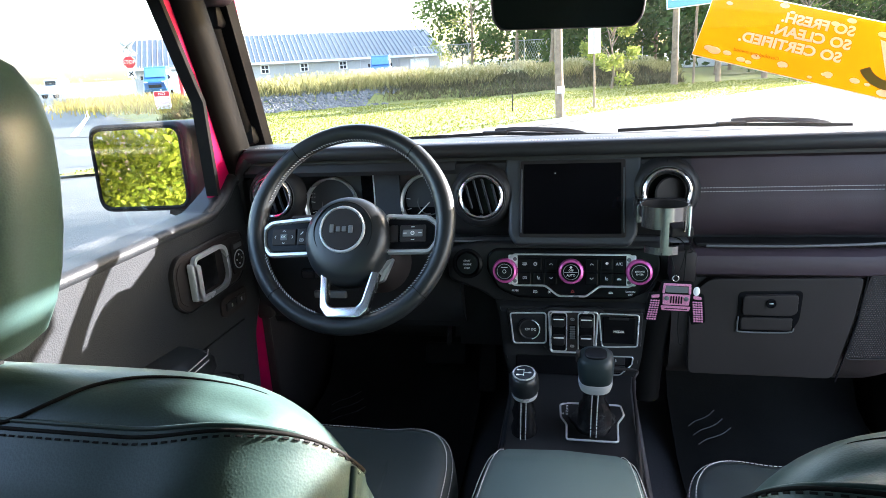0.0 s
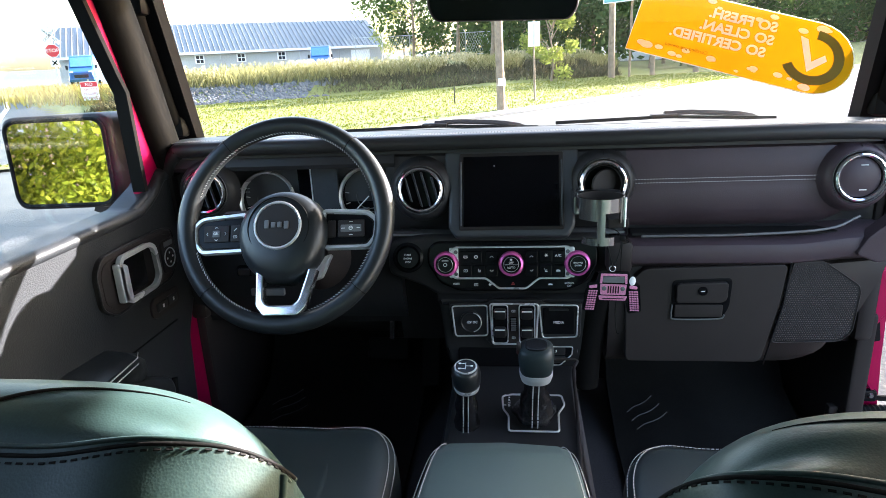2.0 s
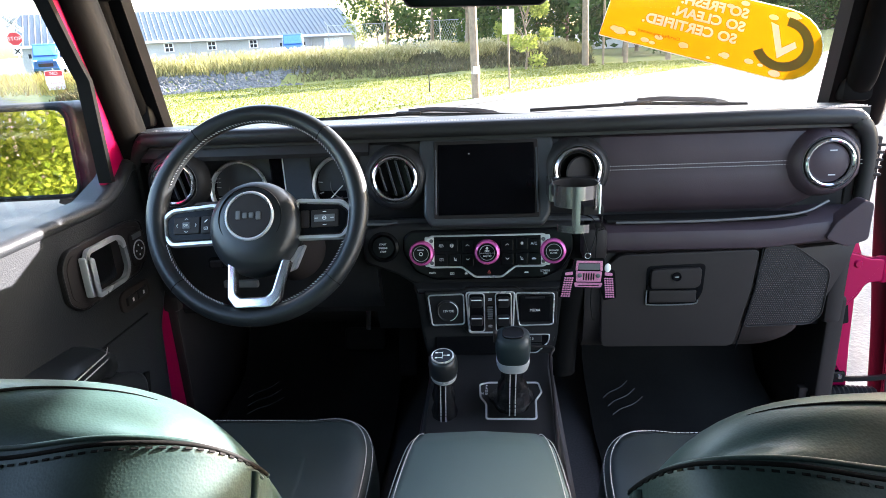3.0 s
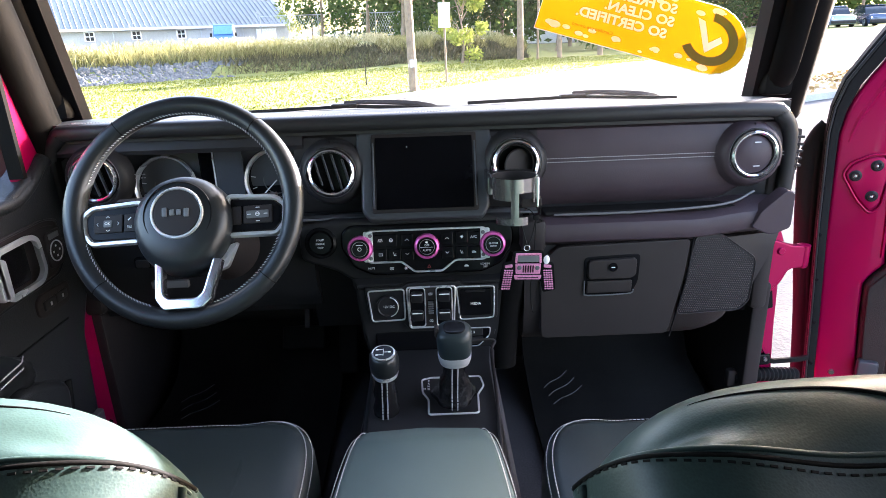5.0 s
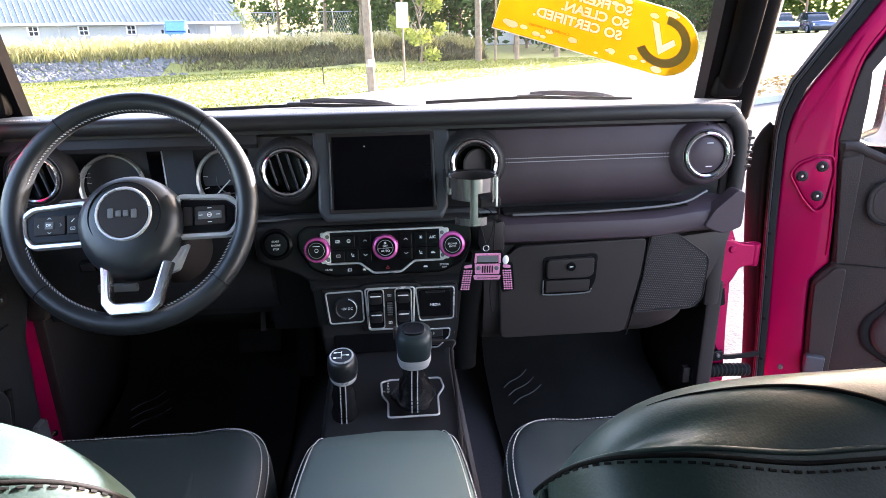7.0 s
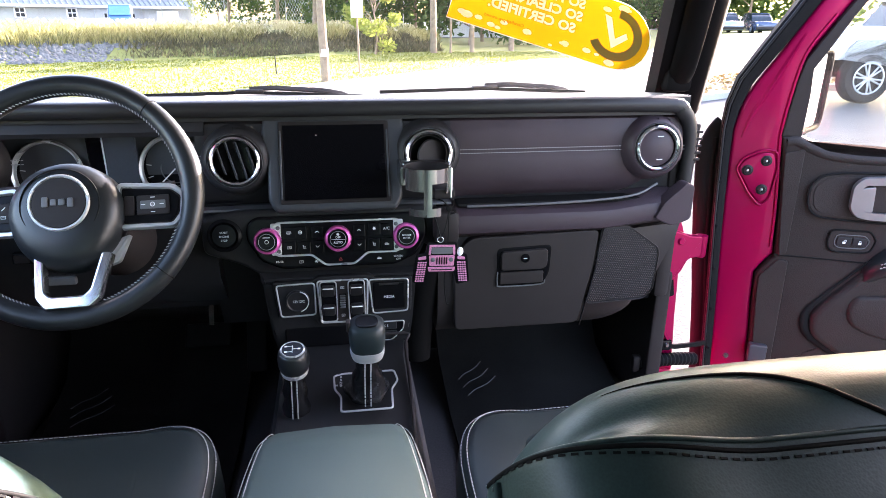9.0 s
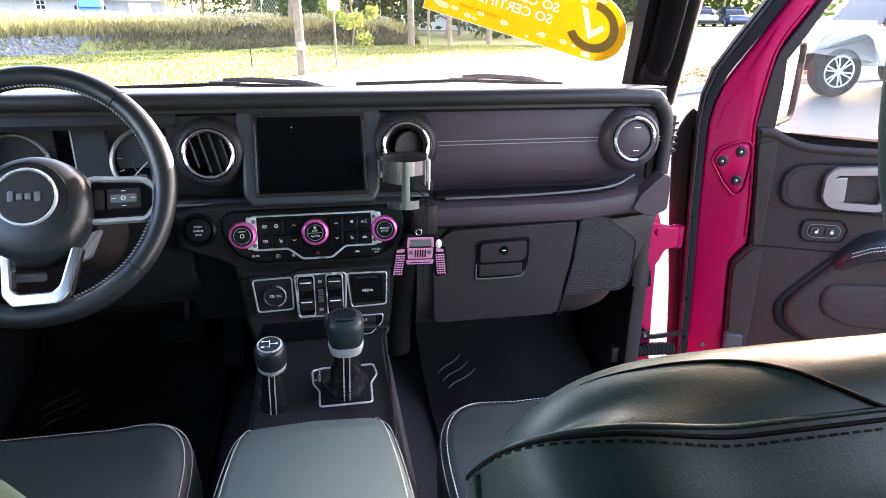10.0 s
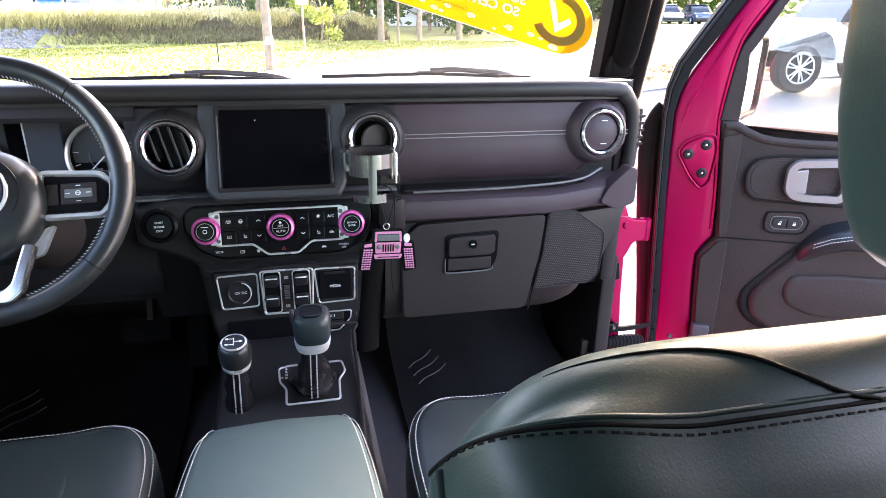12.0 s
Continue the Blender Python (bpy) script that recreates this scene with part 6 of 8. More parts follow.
    # handle
    bz = [(0.216, 1.079), (0.217, 1.108), (0.236, 1.129), (0.272, 1.136), (0.47, 1.146), (0.49, 1.120), (0.49, 1.045), (0.47, 1.034), (0.309, 1.036), (0.242, 1.040), (0.222, 1.055)]
    hb = part("handle_bezel", prism(round_poly(bz, 0.012), 0.012, 0.005, m @ pose(0, -0.008, 0), 3), M_DOORSKIN, p, "rounded handle surround")
    part("bezel_groove", sweep([q(x, -0.0085, z) for x, z in round_poly(bz, 0.012)], 0.0022, closed=True, up=inward), M_RUBBER, hb)
    dish = [(0.353 + (x - 0.353) * 0.93, 1.088 + (z - 1.088) * 0.86) for x, z in bz]
    part("bezel_dish", prism(round_poly(dish, 0.012), 0.004, 0.002, m @ pose(0, -0.0095, 0)), M_DOORSKIN, hb)
    ring = round_poly([(0.298, 1.070), (0.297, 1.113), (0.309, 1.126), (0.40, 1.133), (0.410, 1.120), (0.410, 1.062), (0.400, 1.052), (0.333, 1.052), (0.310, 1.056)], 0.010)
    part("door_handle", sweep([q(x, -0.024, z) for x, z in ring], [(-0.009, -0.005), (0.006, -0.005), (0.008, 0.003), (0.002, 0.007), (-0.009, 0.004)], closed=True, up=inward), M_HANDLE, hb, "satin chrome door handle")
    part("pull_pad", prism(round_poly([(0.300, 1.110), (0.332, 1.116), (0.336, 1.060), (0.306, 1.060)], 0.006), 0.012, 0.004, m @ pose(0, -0.027, 0)), M_HANDLE, hb)
    part("handle_well", prism(round_poly([(0.330, 1.116), (0.400, 1.122), (0.402, 1.062), (0.332, 1.058)], 0.008), 0.004, 0.001, m @ pose(0, -0.0125, 0)), M_DOORSKIN, hb)
    lk = [(0.272, 0.990), (0.276, 1.011), (0.285, 1.014), (0.350, 1.015), (0.364, 0.996), (0.357, 0.972), (0.346, 0.967), (0.288, 0.966), (0.276, 0.973)]
    ls = part("lock_switch", prism(round_poly(lk, 0.008), 0.008, 0.003, m @ pose(0, -0.004, 0)), M_DOORSKIN, p)
    part("switch_groove", sweep([q(x, -0.0045, z) for x, z in round_poly(lk, 0.008)], 0.0020, closed=True, up=inward), M_RUBBER, ls)
    inner = round_poly([(0.318 + (x - 0.318) * 0.72, 0.990 + (z - 0.990) * 0.60) for x, z in lk], 0.006)
    part("switch_rim", sweep([q(x, -0.0052, z) for x, z in inner], 0.0010, closed=True, up=inward), M_GREY, ls)
    for k in (-1, 1):
        b = part("button", rbox((0.028, 0.005, 0.020), 0.003, 2, m @ pose(0.318 + k * 0.015, -0.0045, 0.990)), M_TRIM, ls)
        part("lock_mark", rbox((0.006, 0.001, 0.005), 0.001, 1, m @ pose(0.318 + k * 0.015, -0.0075, 0.988)), M_WHITE, b)
        part("lock_shackle", sweep([m @ Vector((0.318 + k * 0.015 + (0.002 if k < 0 else 0) + 0.002 * math.cos(g), -0.0075, 0.991 + 0.003 * math.sin(g))) for g in [math.pi * j / 6 for j in range(7)]], 0.0005), M_WHITE, b)
    # map pocket below the slanting armrest front
    edge = [(0.425, 0.994), (0.378, 0.966), (0.332, 0.915), (0.285, 0.857), (0.264, 0.822), (0.263, 0.792), (0.281, 0.762), (0.340, 0.726), (0.40, 0.700)]
    groove = spline([q(x, -0.003, z) for x, z in edge], 6)
    part("pocket_groove", sweep(groove, [(0.008 * math.cos(g * math.tau / 10), 0.004 * math.sin(g * math.tau / 10)) for g in range(10)], up=inward, scales=[0.35 + 0.9 * smooth_step(14, 30, i) for i in range(len(groove))]), M_RUBBER, p, "dark pocket slot")
    pk = [tuple(v.xy) for v in spline([(x + 0.010, z - 0.004, 0) for x, z in edge], 4)] + [(0.93, 0.70), (0.93, 0.985)]
    part("pocket", prism(pk, 0.03, 0.014, m @ pose(0, -0.018, 0), 4), M_DOORSKIN, p, "moulded map pocket panel", 60)
    lower = [(0.345, 0.876), (0.332, 0.842), (0.344, 0.806), (0.40, 0.780), (0.92, 0.770), (0.92, 0.885), (0.44, 0.885)]
    part("pocket_swell", prism(round_poly(lower, 0.03, 6), 0.012, 0.010, m @ pose(0, -0.026, 0), 4), M_DOORSKIN, p, "", 70)
    arm = part("armrest", loft([[q(x, y, z) for y, z in ((0.0, zt - 0.050), (-dp, zt - 0.046), (-dp - 0.012, zt - 0.028), (-dp - 0.010, zt - 0.008), (-dp + 0.008, zt), (0.0, zt + 0.004))] for x, dp, zt in ((0.352, 0.006, 0.938), (0.368, 0.022, 0.958), (0.395, 0.042, 0.985), (0.43, 0.052, 0.998), (0.92, 0.056, 1.004))]), M_LEATHER_FLAT, p, "padded armrest with pale stitching", 60)
    for dz in (0.0, -0.008):
        part("stitching", stitches([q(x, -dp, z + dz) for x, dp, z in ((0.372, 0.036, 0.956), (0.395, 0.055, 0.976), (0.43, 0.0645, 0.988), (0.90, 0.0685, 0.992))], 0.006, 0.0042, 0.0009, out=tuple(m.to_3x3() @ Vector((0, -1, 0.3)))), M_THREAD, arm)
    part("corner_cap", rbox((0.040, 0.022, 0.045), 0.006, 2, m @ pose(0.178, -0.006, 0.708)), M_BEZEL, p)
    # pressed mirror mounting with three bolts
    mo = round_poly([(0.074, 1.129), (0.086, 1.152), (0.118, 1.168), (0.142, 1.168), (0.150, 1.140), (0.148, 1.109), (0.144, 1.070), (0.128, 1.056), (0.104, 1.081)], 0.010)
    mt = part("mirror_mount", prism(mo, 0.006, 0.0045, m @ pose(0, 0.006, 0), 3), M_PAINT, d, "", 60)
    part("mount_bead", sweep([q(x, 0.0065, z) for x, z in [(0.112 + (x - 0.112) * 1.09, 1.114 + (z - 1.114) * 1.09) for x, z in mo]], 0.0022, closed=True, up=inward), M_PAINT, mt)
    for x, z in ((0.128, 1.150), (0.094, 1.128), (0.128, 1.088)):
        b = part("bolt", lathe([(0.0, -0.001), (0.0035, -0.001), (0.0045, 0.004), (0.0075, 0.004), (0.0085, 0.001), (0.0115, 0.0)], 20, m @ pose(x, 0.0055, z)), M_TRIM, mt)
        part("bolt_pin", lathe([(0.0, 0.0035), (0.0024, 0.003), (0.003, 0.0)], 10, m @ pose(x, 0.0055, z)), M_SILVER, b)
    part("edge_bolt", lathe([(0.0, 0.004), (0.005, 0.004), (0.007, 0.0)], 14, m @ pose(0.118, 0.010, 0.682)), M_STEEL, d)
    return d


def build_side_mirror(x0, x1, y, z0, z1, s, yaw, depth):
    """Outside mirror; the glass faces back towards the driver."""
    t = thing("side_mirror", (s * 0.74, y, 1.15), "black side mirror with rounded square housing", "side mirror", group="side mirrors")
    cx, cz, w, h = (x0 + x1) / 2, (z0 + z1) / 2, x1 - x0, z1 - z0
    m = pose(cx, y, cz, -2.5, 0, yaw)
    sq = round_poly([(-w / 2, h / 2), (w / 2, h / 2 * 1.02), (w / 2 * 1.0, -h / 2), (-w / 2, -h / 2)], 0.03, 6)
    part("housing", prism(sq, depth, 0.012, m, 3), M_PLAST, t)
    k = 0.86
    part("glass", prism([(a * k, b * k) for a, b in sq], 0.003, 0, m @ pose(0, -0.0035, 0)), M_MIRROR, t, "silvered mirror glass")
    part("lip", sweep([m @ Vector((a * 0.90, -0.003, b * 0.90)) for a, b in sq], 0.004, closed=True, up=(0, -1, 0)), M_RUBBER, t)
    part("stem", sweep([(cx + -s * w * 0.2, y + depth * 0.5, z0 + 0.01), (s * 0.80, y + 0.05, z0 - 0.02), (s * 0.715, y + 0.05, z0 - 0.03)], [(-0.03, -0.02), (0.03, -0.02), (0.03, 0.02), (-0.03, 0.02)]), M_PLAST, t)


DOOR_LEFT = Matrix(((0, -1, 0, -0.662), (-1, 0, 0, 0.12), (0, 0, 1, 0.02), (0, 0, 0, 1)))
a = radians(23)
DOOR_RIGHT = Matrix(((math.cos(a), math.sin(a), 0, 0.775), (-math.sin(a), math.cos(a), 0, 0.12), (0, 0, 1, 0), (0, 0, 0, 1)))

build_wheel()
build_seat(-1)
build_seat(1)
build_door(DOOR_LEFT, "driver_door", "closed driver door with black inner panel and chrome handle")
build_open_door(DOOR_RIGHT)
build_side_mirror(-1.045, -0.815, 0.05, 1.156, 1.350, -1, 5, 0.09)


def build_open_mirror():
    t = thing("side_mirror", DOOR_RIGHT @ Vector((0.2, 0.12, 1.2)), "black side mirror on the open door seen through its glass", "side mirror", group="side mirrors")
    m = DOOR_RIGHT @ pose(0.220, 0.12, 1.285, 0, 0, 60)
    sq = round_poly([(-0.085, 0.09), (0.085, 0.09), (0.085, -0.09), (-0.085, -0.09)], 0.03, 6)
    part("housing", prism(sq, 0.08, 0.012, m, 3), M_PLAST, t)
    part("glass", prism([(x * 0.86, z * 0.86) for x, z in sq], 0.003, 0.0006, m @ pose(0, -0.0035, 0)), M_MIRROR, t)
    part("lip", sweep([m @ Vector((x * 0.92, -0.004, z * 0.92)) for x, z in sq], 0.007, closed=True, up=(0, -1, 0)), M_RUBBER, t)
    part("stem", sweep([DOOR_RIGHT @ Vector(p) for p in ((0.22, 0.16, 1.20), (0.16, 0.11, 1.17), (0.12, 0.09, 1.16))], 0.02), M_PLAST, t)


build_open_mirror()


def build_hinges():
    """Painted hinge flange, hinges, check strap and cable boot between the pillar and the open door."""
    fl = part("hinge_flange", prism([(0.700, 1.040), (0.722, 1.030), (0.735, 0.997), (0.735, 0.917), (0.741, 0.80), (0.752, 0.66), (0.752, 0.58), (0.680, 0.58), (0.678, 0.84), (0.690, 0.95)], 0.02, 0.006, pose(0, 0.078, 0), 3), M_PAINT, SHELL, "magenta painted hinge flange", 60)
    part("flange_lip", sweep([(0.676, 0.072, 0.58), (0.675, 0.072, 0.80), (0.684, 0.072, 0.90), (0.700, 0.072, 0.985)], 0.006), M_PAINT, fl)
    # Thin black plate; the slot's shade is made as a piece.
    part("flange_shadow_slot", prism(round_poly([(0.698, 0.868), (0.722, 0.892), (0.729, 0.850), (0.712, 0.846)], 0.004), 0.003, 0.001, pose(0, 0.0745, 0)), M_RUBBER, fl)
    part("gusset", sweep([(0.690, 0.070, 0.800), (0.708, 0.068, 0.770), (0.722, 0.068, 0.748)], [(-0.003, -0.009), (0.003, -0.009), (0.003, 0.009), (-0.003, 0.009)], up=(0, -1, 0)), M_PAINT, fl)
    part("flange_bolt", lathe([(0.0, 0.003), (0.005, 0.003), (0.006, 0.001), (0.009, 0.0)], 16, pose(0.708, 0.072, 0.835)), M_PAINT, fl)
    for z in (0.972, 0.640):
        tab = [(0.700, z + 0.036), (0.722, z + 0.030), (0.740, z + 0.022), (0.772, z + 0.020), (0.774, z - 0.026), (0.742, z - 0.030), (0.728, z - 0.060), (0.706, z - 0.085), (0.700, z - 0.080)]
        h = part("door_hinge", prism(round_poly(tab, 0.008), 0.014, 0.004, pose(0, 0.060, 0)), M_PAINT, SHELL)
        part("knuckle", lathe([(0.0, 0.026), (0.011, 0.026), (0.013, 0.022), (0.013, -0.022), (0.0, -0.026)], 18, pose(0.772, 0.072, z - 0.003, 90)), M_PAINT, h)
        part("bolt", lathe([(0.0, 0.004), (0.006, 0.004), (0.009, 0.0)], 14, pose(0.719, 0.060, z + 0.012)), M_PAINT, h)
    st = thing("door_check_strap", (0.72, 0.06, 0.734), "black door check strap with cable", "strap")
    part("strap", sweep([(0.700, 0.060, 0.738), (0.74, 0.062, 0.728), (0.80, 0.075, 0.722), (0.83, 0.085, 0.720)], [(-0.003, -0.005), (0.003, -0.005), (0.003, 0.005), (-0.003, 0.005)]), M_RUBBER, st)
    part("bracket", rbox((0.032, 0.016, 0.026), 0.005, 2, pose(0.714, 0.062, 0.735)), M_GLOSS, st)
    part("bolt", lathe([(0.0, 0.004), (0.004, 0.004), (0.006, 0.0)], 12, pose(0.716, 0.054, 0.738)), M_STEEL, st)
    cb = thing("cable_boot", (0.70, 0.05, 0.695), "black corrugated cable boot", "cable boot")
    pts = [Vector((0.650 + 0.150 * k / 30, 0.050 + 0.02 * k / 30, 0.699 - 0.012 * k / 30 + 0.004 * math.sin(k / 30 * 3))) for k in range(31)]
    part("sleeve", sweep(pts, 0.0135, scales=[1.0 + 0.16 * (k % 2) for k in range(31)]), M_RUBBER, cb)
    part("flange", rbox((0.020, 0.020, 0.040), 0.006, 2, pose(0.645, 0.052, 0.699)), M_PLAST, cb)


build_hinges()

# ---- smaller fittings ----


def build_rear_mirror():
    t = thing("rear_view_mirror", (0.0, -0.06, 1.56), "black frameless rear view mirror under the windshield header", "mirror")
    m = pose(-0.008, -0.10, 1.519) @ Matrix.Rotation(radians(3), 4, "Z") @ Matrix.Rotation(radians(2.6), 4, "Y") @ Matrix.Rotation(radians(7), 4, "X")
    sq = round_poly([(-0.123, 0.040), (0.123, 0.040), (0.118, -0.020), (0.106, -0.036), (-0.106, -0.040), (-0.118, -0.022)], 0.018, 6)
    part("housing", prism(sq, 0.035, 0.006, m, 3), M_PLAST, t)
    part("glass", prism([(x * 0.965, z * 0.93) for x, z in sq], 0.003, 0, m @ pose(0, -0.003, 0)), M_DARKMIRROR, t, "dark self-dimming mirror glass")
    part("stem", sweep([(0, -0.07, 1.53), (0, -0.02, 1.57), (0, 0.03, 1.61)], 0.014), M_PLAST, t)


def build_sticker():
    """A printed hang film on the inside of the windshield, read from outside."""
    t = thing("windshield_film", (0.42, 0.12, 1.33), "translucent yellow promotional film with reversed white lettering", "sticker")
    # frame lying on the glass: x to the right, z up the glass
    m = pose(0.420, 0.139, 1.437, -28.5) @ Matrix.Rotation(radians(18.5), 4, "Y") @ Matrix.Scale(0.92, 4)
    W, H = 0.205, 0.078
    pts = [(-W + 0.004, H), (-W, -H)]
    for k in range(13):
        b = radians(-90 + 15 * k)
        pts.append((0.150 + H * math.cos(b), H * math.sin(b)))
    part("sheet", prism(pts, 0.0008, 0, m), M_YELLOW, t, "yellow film sheet")
    bd = [(x * 0.985, z * 0.97) for x, z in pts]
    part("border", sweep([m @ Vector((x, -0.0004, z)) for x, z in pts], 0.0010, closed=True, up=(0, -1, 0)), M_FILMWHITE, t)
    for txt, x, z, sz in (("SO FRESH.", 0.004, 0.044, 0.030), ("SO CLEAN.", -0.002, 0.014, 0.030), ("SO CERTIFIED.", -0.034, -0.016, 0.030)):
        part("lettering", text_bm(txt, sz, m @ pose(x, -0.0010, z), mirror=True, depth=0.0002, bold=0.0011), M_FILMWHITE, t)
    part("lettering", text_bm("Certified pre owned", 0.0105, m @ pose(-0.088, -0.0010, -0.046), mirror=True, depth=0.0002), M_FILMBROWN, t)
    arc = [(0.150 + 0.050 * math.cos(radians(g)), 0.050 * math.sin(radians(g))) for g in range(-150, 96, 8)]
    part("ring_mark", sweep([m @ Vector((x, -0.0012, z)) for x, z in arc], [(-0.0002, -0.009), (0.0002, -0.009), (0.0002, 0.009), (-0.0002, 0.009)], up=tuple(m.to_3x3() @ Vector((1, 0, 0)))), M_FILMGREY, t)
    tick = [(0.118, 0.040), (0.134, 0.036), (0.150, -0.010), (0.172, 0.010), (0.178, -0.002), (0.146, -0.034)]
    part("tick_mark", prism(tick, 0.0004, 0, m @ pose(0, -0.0020, 0)), M_FILMWHITE, t)
    rng = random.Random(4)
    for k in range(26):
        x, z = rng.uniform(-0.20, 0.17), rng.choice((-1, 1)) * rng.uniform(0.050, 0.070)
        r = rng.uniform(0.003, 0.011)
        part("bubble", lathe([(0.0, 0.0), (r, 0.0)], 10, m @ pose(x, -0.0008, z) @ Matrix.Diagonal((1.3, 1, 0.8, 1))), M_FILMWHITE, t)
    t2 = thing("lime_film", (0.50, 0.08, 1.50), "lime green film at the top of the windshield", "sticker")
    part("sheet", prism(round_poly([(-0.10, 0.05), (0.12, 0.05), (0.12, -0.02), (0.06, -0.03), (-0.06, -0.012)], 0.02), 0.0008, 0, pose(0.60, 0.085, 1.532, -28.5)), M_LIME, t2)


def build_cup_holder():
    t = thing("cup_holder", (0.15, -0.07, 1.13), "brushed gunmetal clip-on cup holder at the vent", "cup holder")
    cx, cy = 0.150, -0.105
    def arc(a0, a1, z0, z1, r=0.040, name="band", mt=M_STEEL, n=20):
        bm = bmesh.new()
        rows = []
        for k in range(n + 1):
            g = radians(a0 + (a1 - a0) * k / n)
            rows.append([bm.verts.new((cx + rr * math.sin(g), cy - rr * math.cos(g), z)) for rr, z in ((r, z0), (r, z1), (r - 0.0025, z1), (r - 0.0025, z0))])
        for A, B in zip(rows, rows[1:]):
            for j in range(4):
                bm.faces.new((A[j], A[(j + 1) % 4], B[(j + 1) % 4], B[j]))
        bm.faces.new(rows[0][::-1])
        bm.faces.new(rows[-1])
        return part(name, bm, mt, t)
    arc(-70, 75, 1.186, 1.200)
    arc(-68, -14, 1.164, 1.200)
    arc(-14, 5, 1.126, 1.200)
    arc(5, 46, 1.177, 1.200)
    arc(46, 60, 1.158, 1.200)
    arc(-54, -10, 1.122, 1.134)
    arc(-8, 28, 1.122, 1.136)
    arc(75, 290, 1.180, 1.198, mt=M_PLAST, n=24)
    part("rear_arm", box(0.108, 0.192, -0.062, -0.040, 1.155, 1.196, 0.006), M_TRIM, t)
    part("side_arm", box(0.106, 0.116, -0.10, -0.03, 1.164, 1.196, 0.003), M_STEEL, t)
    part("slide", box(0.160, 0.194, -0.128, -0.075, 1.148, 1.164, 0.003), M_PLAST, t)
    part("hinge_pin", sweep([(0.187, -0.125, 1.150), (0.187, -0.125, 1.199)], 0.0035), M_CHROME, t)
    part("clamp", box(0.135, 0.165, -0.05, -0.012, 1.155, 1.175, 0.004), M_PLAST, t)


def build_charm():
    """A small pink off-roader cut-out hanging on a cord."""
    t = thing("hanging_charm", (0.172, -0.125, 1.07), "pink glitter off-road car charm hanging on black cord", "charm")
    X, Y, Z = 0.172, -0.128, 1.036
    m = pose(X, Y, Z, 0, 2)
    base = [(-0.025, 0.036), (0.025, 0.036), (0.028, 0.016), (0.044, 0.014), (0.050, -0.036), (0.028, -0.041), (0.022, -0.018), (-0.022, -0.018), (-0.028, -0.041), (-0.050, -0.036), (-0.044, 0.014), (-0.028, 0.016)]
    part("backing", prism(round_poly(base, 0.004), 0.004, 0.001, m), M_GLOSS, t)
    def front(name, pts, mt=M_PINK, y=-0.0015, r=0.002):
        return part(name, prism(round_poly(pts, r), 0.0025, 0.0006, m @ pose(0, y, 0)), mt, t)
    front("roof_bar", [(-0.022, 0.032), (0.022, 0.032), (0.022, 0.028), (-0.022, 0.028)])
    for s in (-1, 1):
        front("roof_post", [(s * 0.022, 0.029), (s * 0.018, 0.029), (s * 0.019, 0.014), (s * 0.023, 0.014)][::s])
    front("screen", [(-0.018, 0.027), (0.018, 0.027), (0.018, 0.016), (-0.018, 0.016)], M_GREY)
    front("bonnet", [(-0.022, 0.013), (0.022, 0.013), (0.021, -0.006), (-0.021, -0.006)])
    for k in range(5):
        front("grille_slot", [(-0.0095 + k * 0.0042, 0.010), (-0.0073 + k * 0.0042, 0.010), (-0.0073 + k * 0.0042, -0.003), (-0.0095 + k * 0.0042, -0.003)], M_GLOSS, -0.0025, 0.0008)
    for s in (-1, 1):
        part("lamp", lathe([(0.0, 0.001), (0.0035, 0.0005), (0.004, 0.0)], 14, m @ pose(s * 0.0155, -0.003, 0.006)), M_GREY, t)
    front("bumper", [(-0.024, -0.008), (0.024, -0.008), (0.022, -0.016), (-0.022, -0.016)])
    part("bumper_line", rbox((0.036, 0.001, 0.0012), 0, 1, m @ pose(0, -0.003, -0.012)), M_GLOSS, t)
    for s in (-1, 1):
        front("wing", [(s * 0.027, 0.012), (s * 0.040, 0.010), (s * 0.040, 0.005), (s * 0.027, 0.006)][::s])
        wl = front("tyre", [(s * 0.025, 0.004), (s * 0.0415, 0.005), (s * 0.047, -0.034), (s * 0.029, -0.038)][::s], M_GLOSS)
        for j in range(9):
            for i in range(4):
                part("tread", rbox((0.0034, 0.0014, 0.0028), 0.0006, 1, m @ pose(s * (0.0275 + 0.0040 * i + 0.00055 * j), -0.0026, 0.001 - 0.0042 * j, 0, 25 * (1 if i % 2 else -1))), M_PINK, wl)
    part("heart", lathe([(0.0, 0.002), (0.004, 0.0015), (0.0055, 0.0)], 14, m @ pose(0.031, -0.001, 0.020) @ Matrix.Diagonal((1, 1, 1.5, 1))), M_WHITE, t)
    part("ring", sweep([(X - 0.002 + 0.005 * math.cos(k * math.tau / 16), Y, Z + 0.041 + 0.005 * math.sin(k * math.tau / 16)) for k in range(16)], 0.0008, closed=True, up=(0, 1, 0)), M_CHROME, t)
    knot = (0.186, -0.118, 1.128)
    for pts in (((X - 0.002, Y, Z + 0.045), (0.160, -0.125, 1.118), (0.150, -0.12, 1.140)), ((X, Y, Z + 0.045), (0.180, -0.122, 1.10), knot), (knot, (0.175, -0.11, 1.140), (0.150, -0.10, 1.145)), (knot, (0.194, -0.116, 1.136), (0.190, -0.11, 1.150)), (knot, (0.196, -0.120, 1.122), (0.188, -0.118, 1.118)), (knot, (0.183, -0.124, 1.06), (0.178, -0.1215, 1.00), (0.182, -0.12, 0.958), (0.186, -0.12, 0.954))):
        part("cord", sweep(spline(pts, 6), 0.0010), M_RUBBER, t)
    part("bead", rbox((0.010, 0.008, 0.010), 0.003, 2, pose(*knot)), M_RUBBER, t)


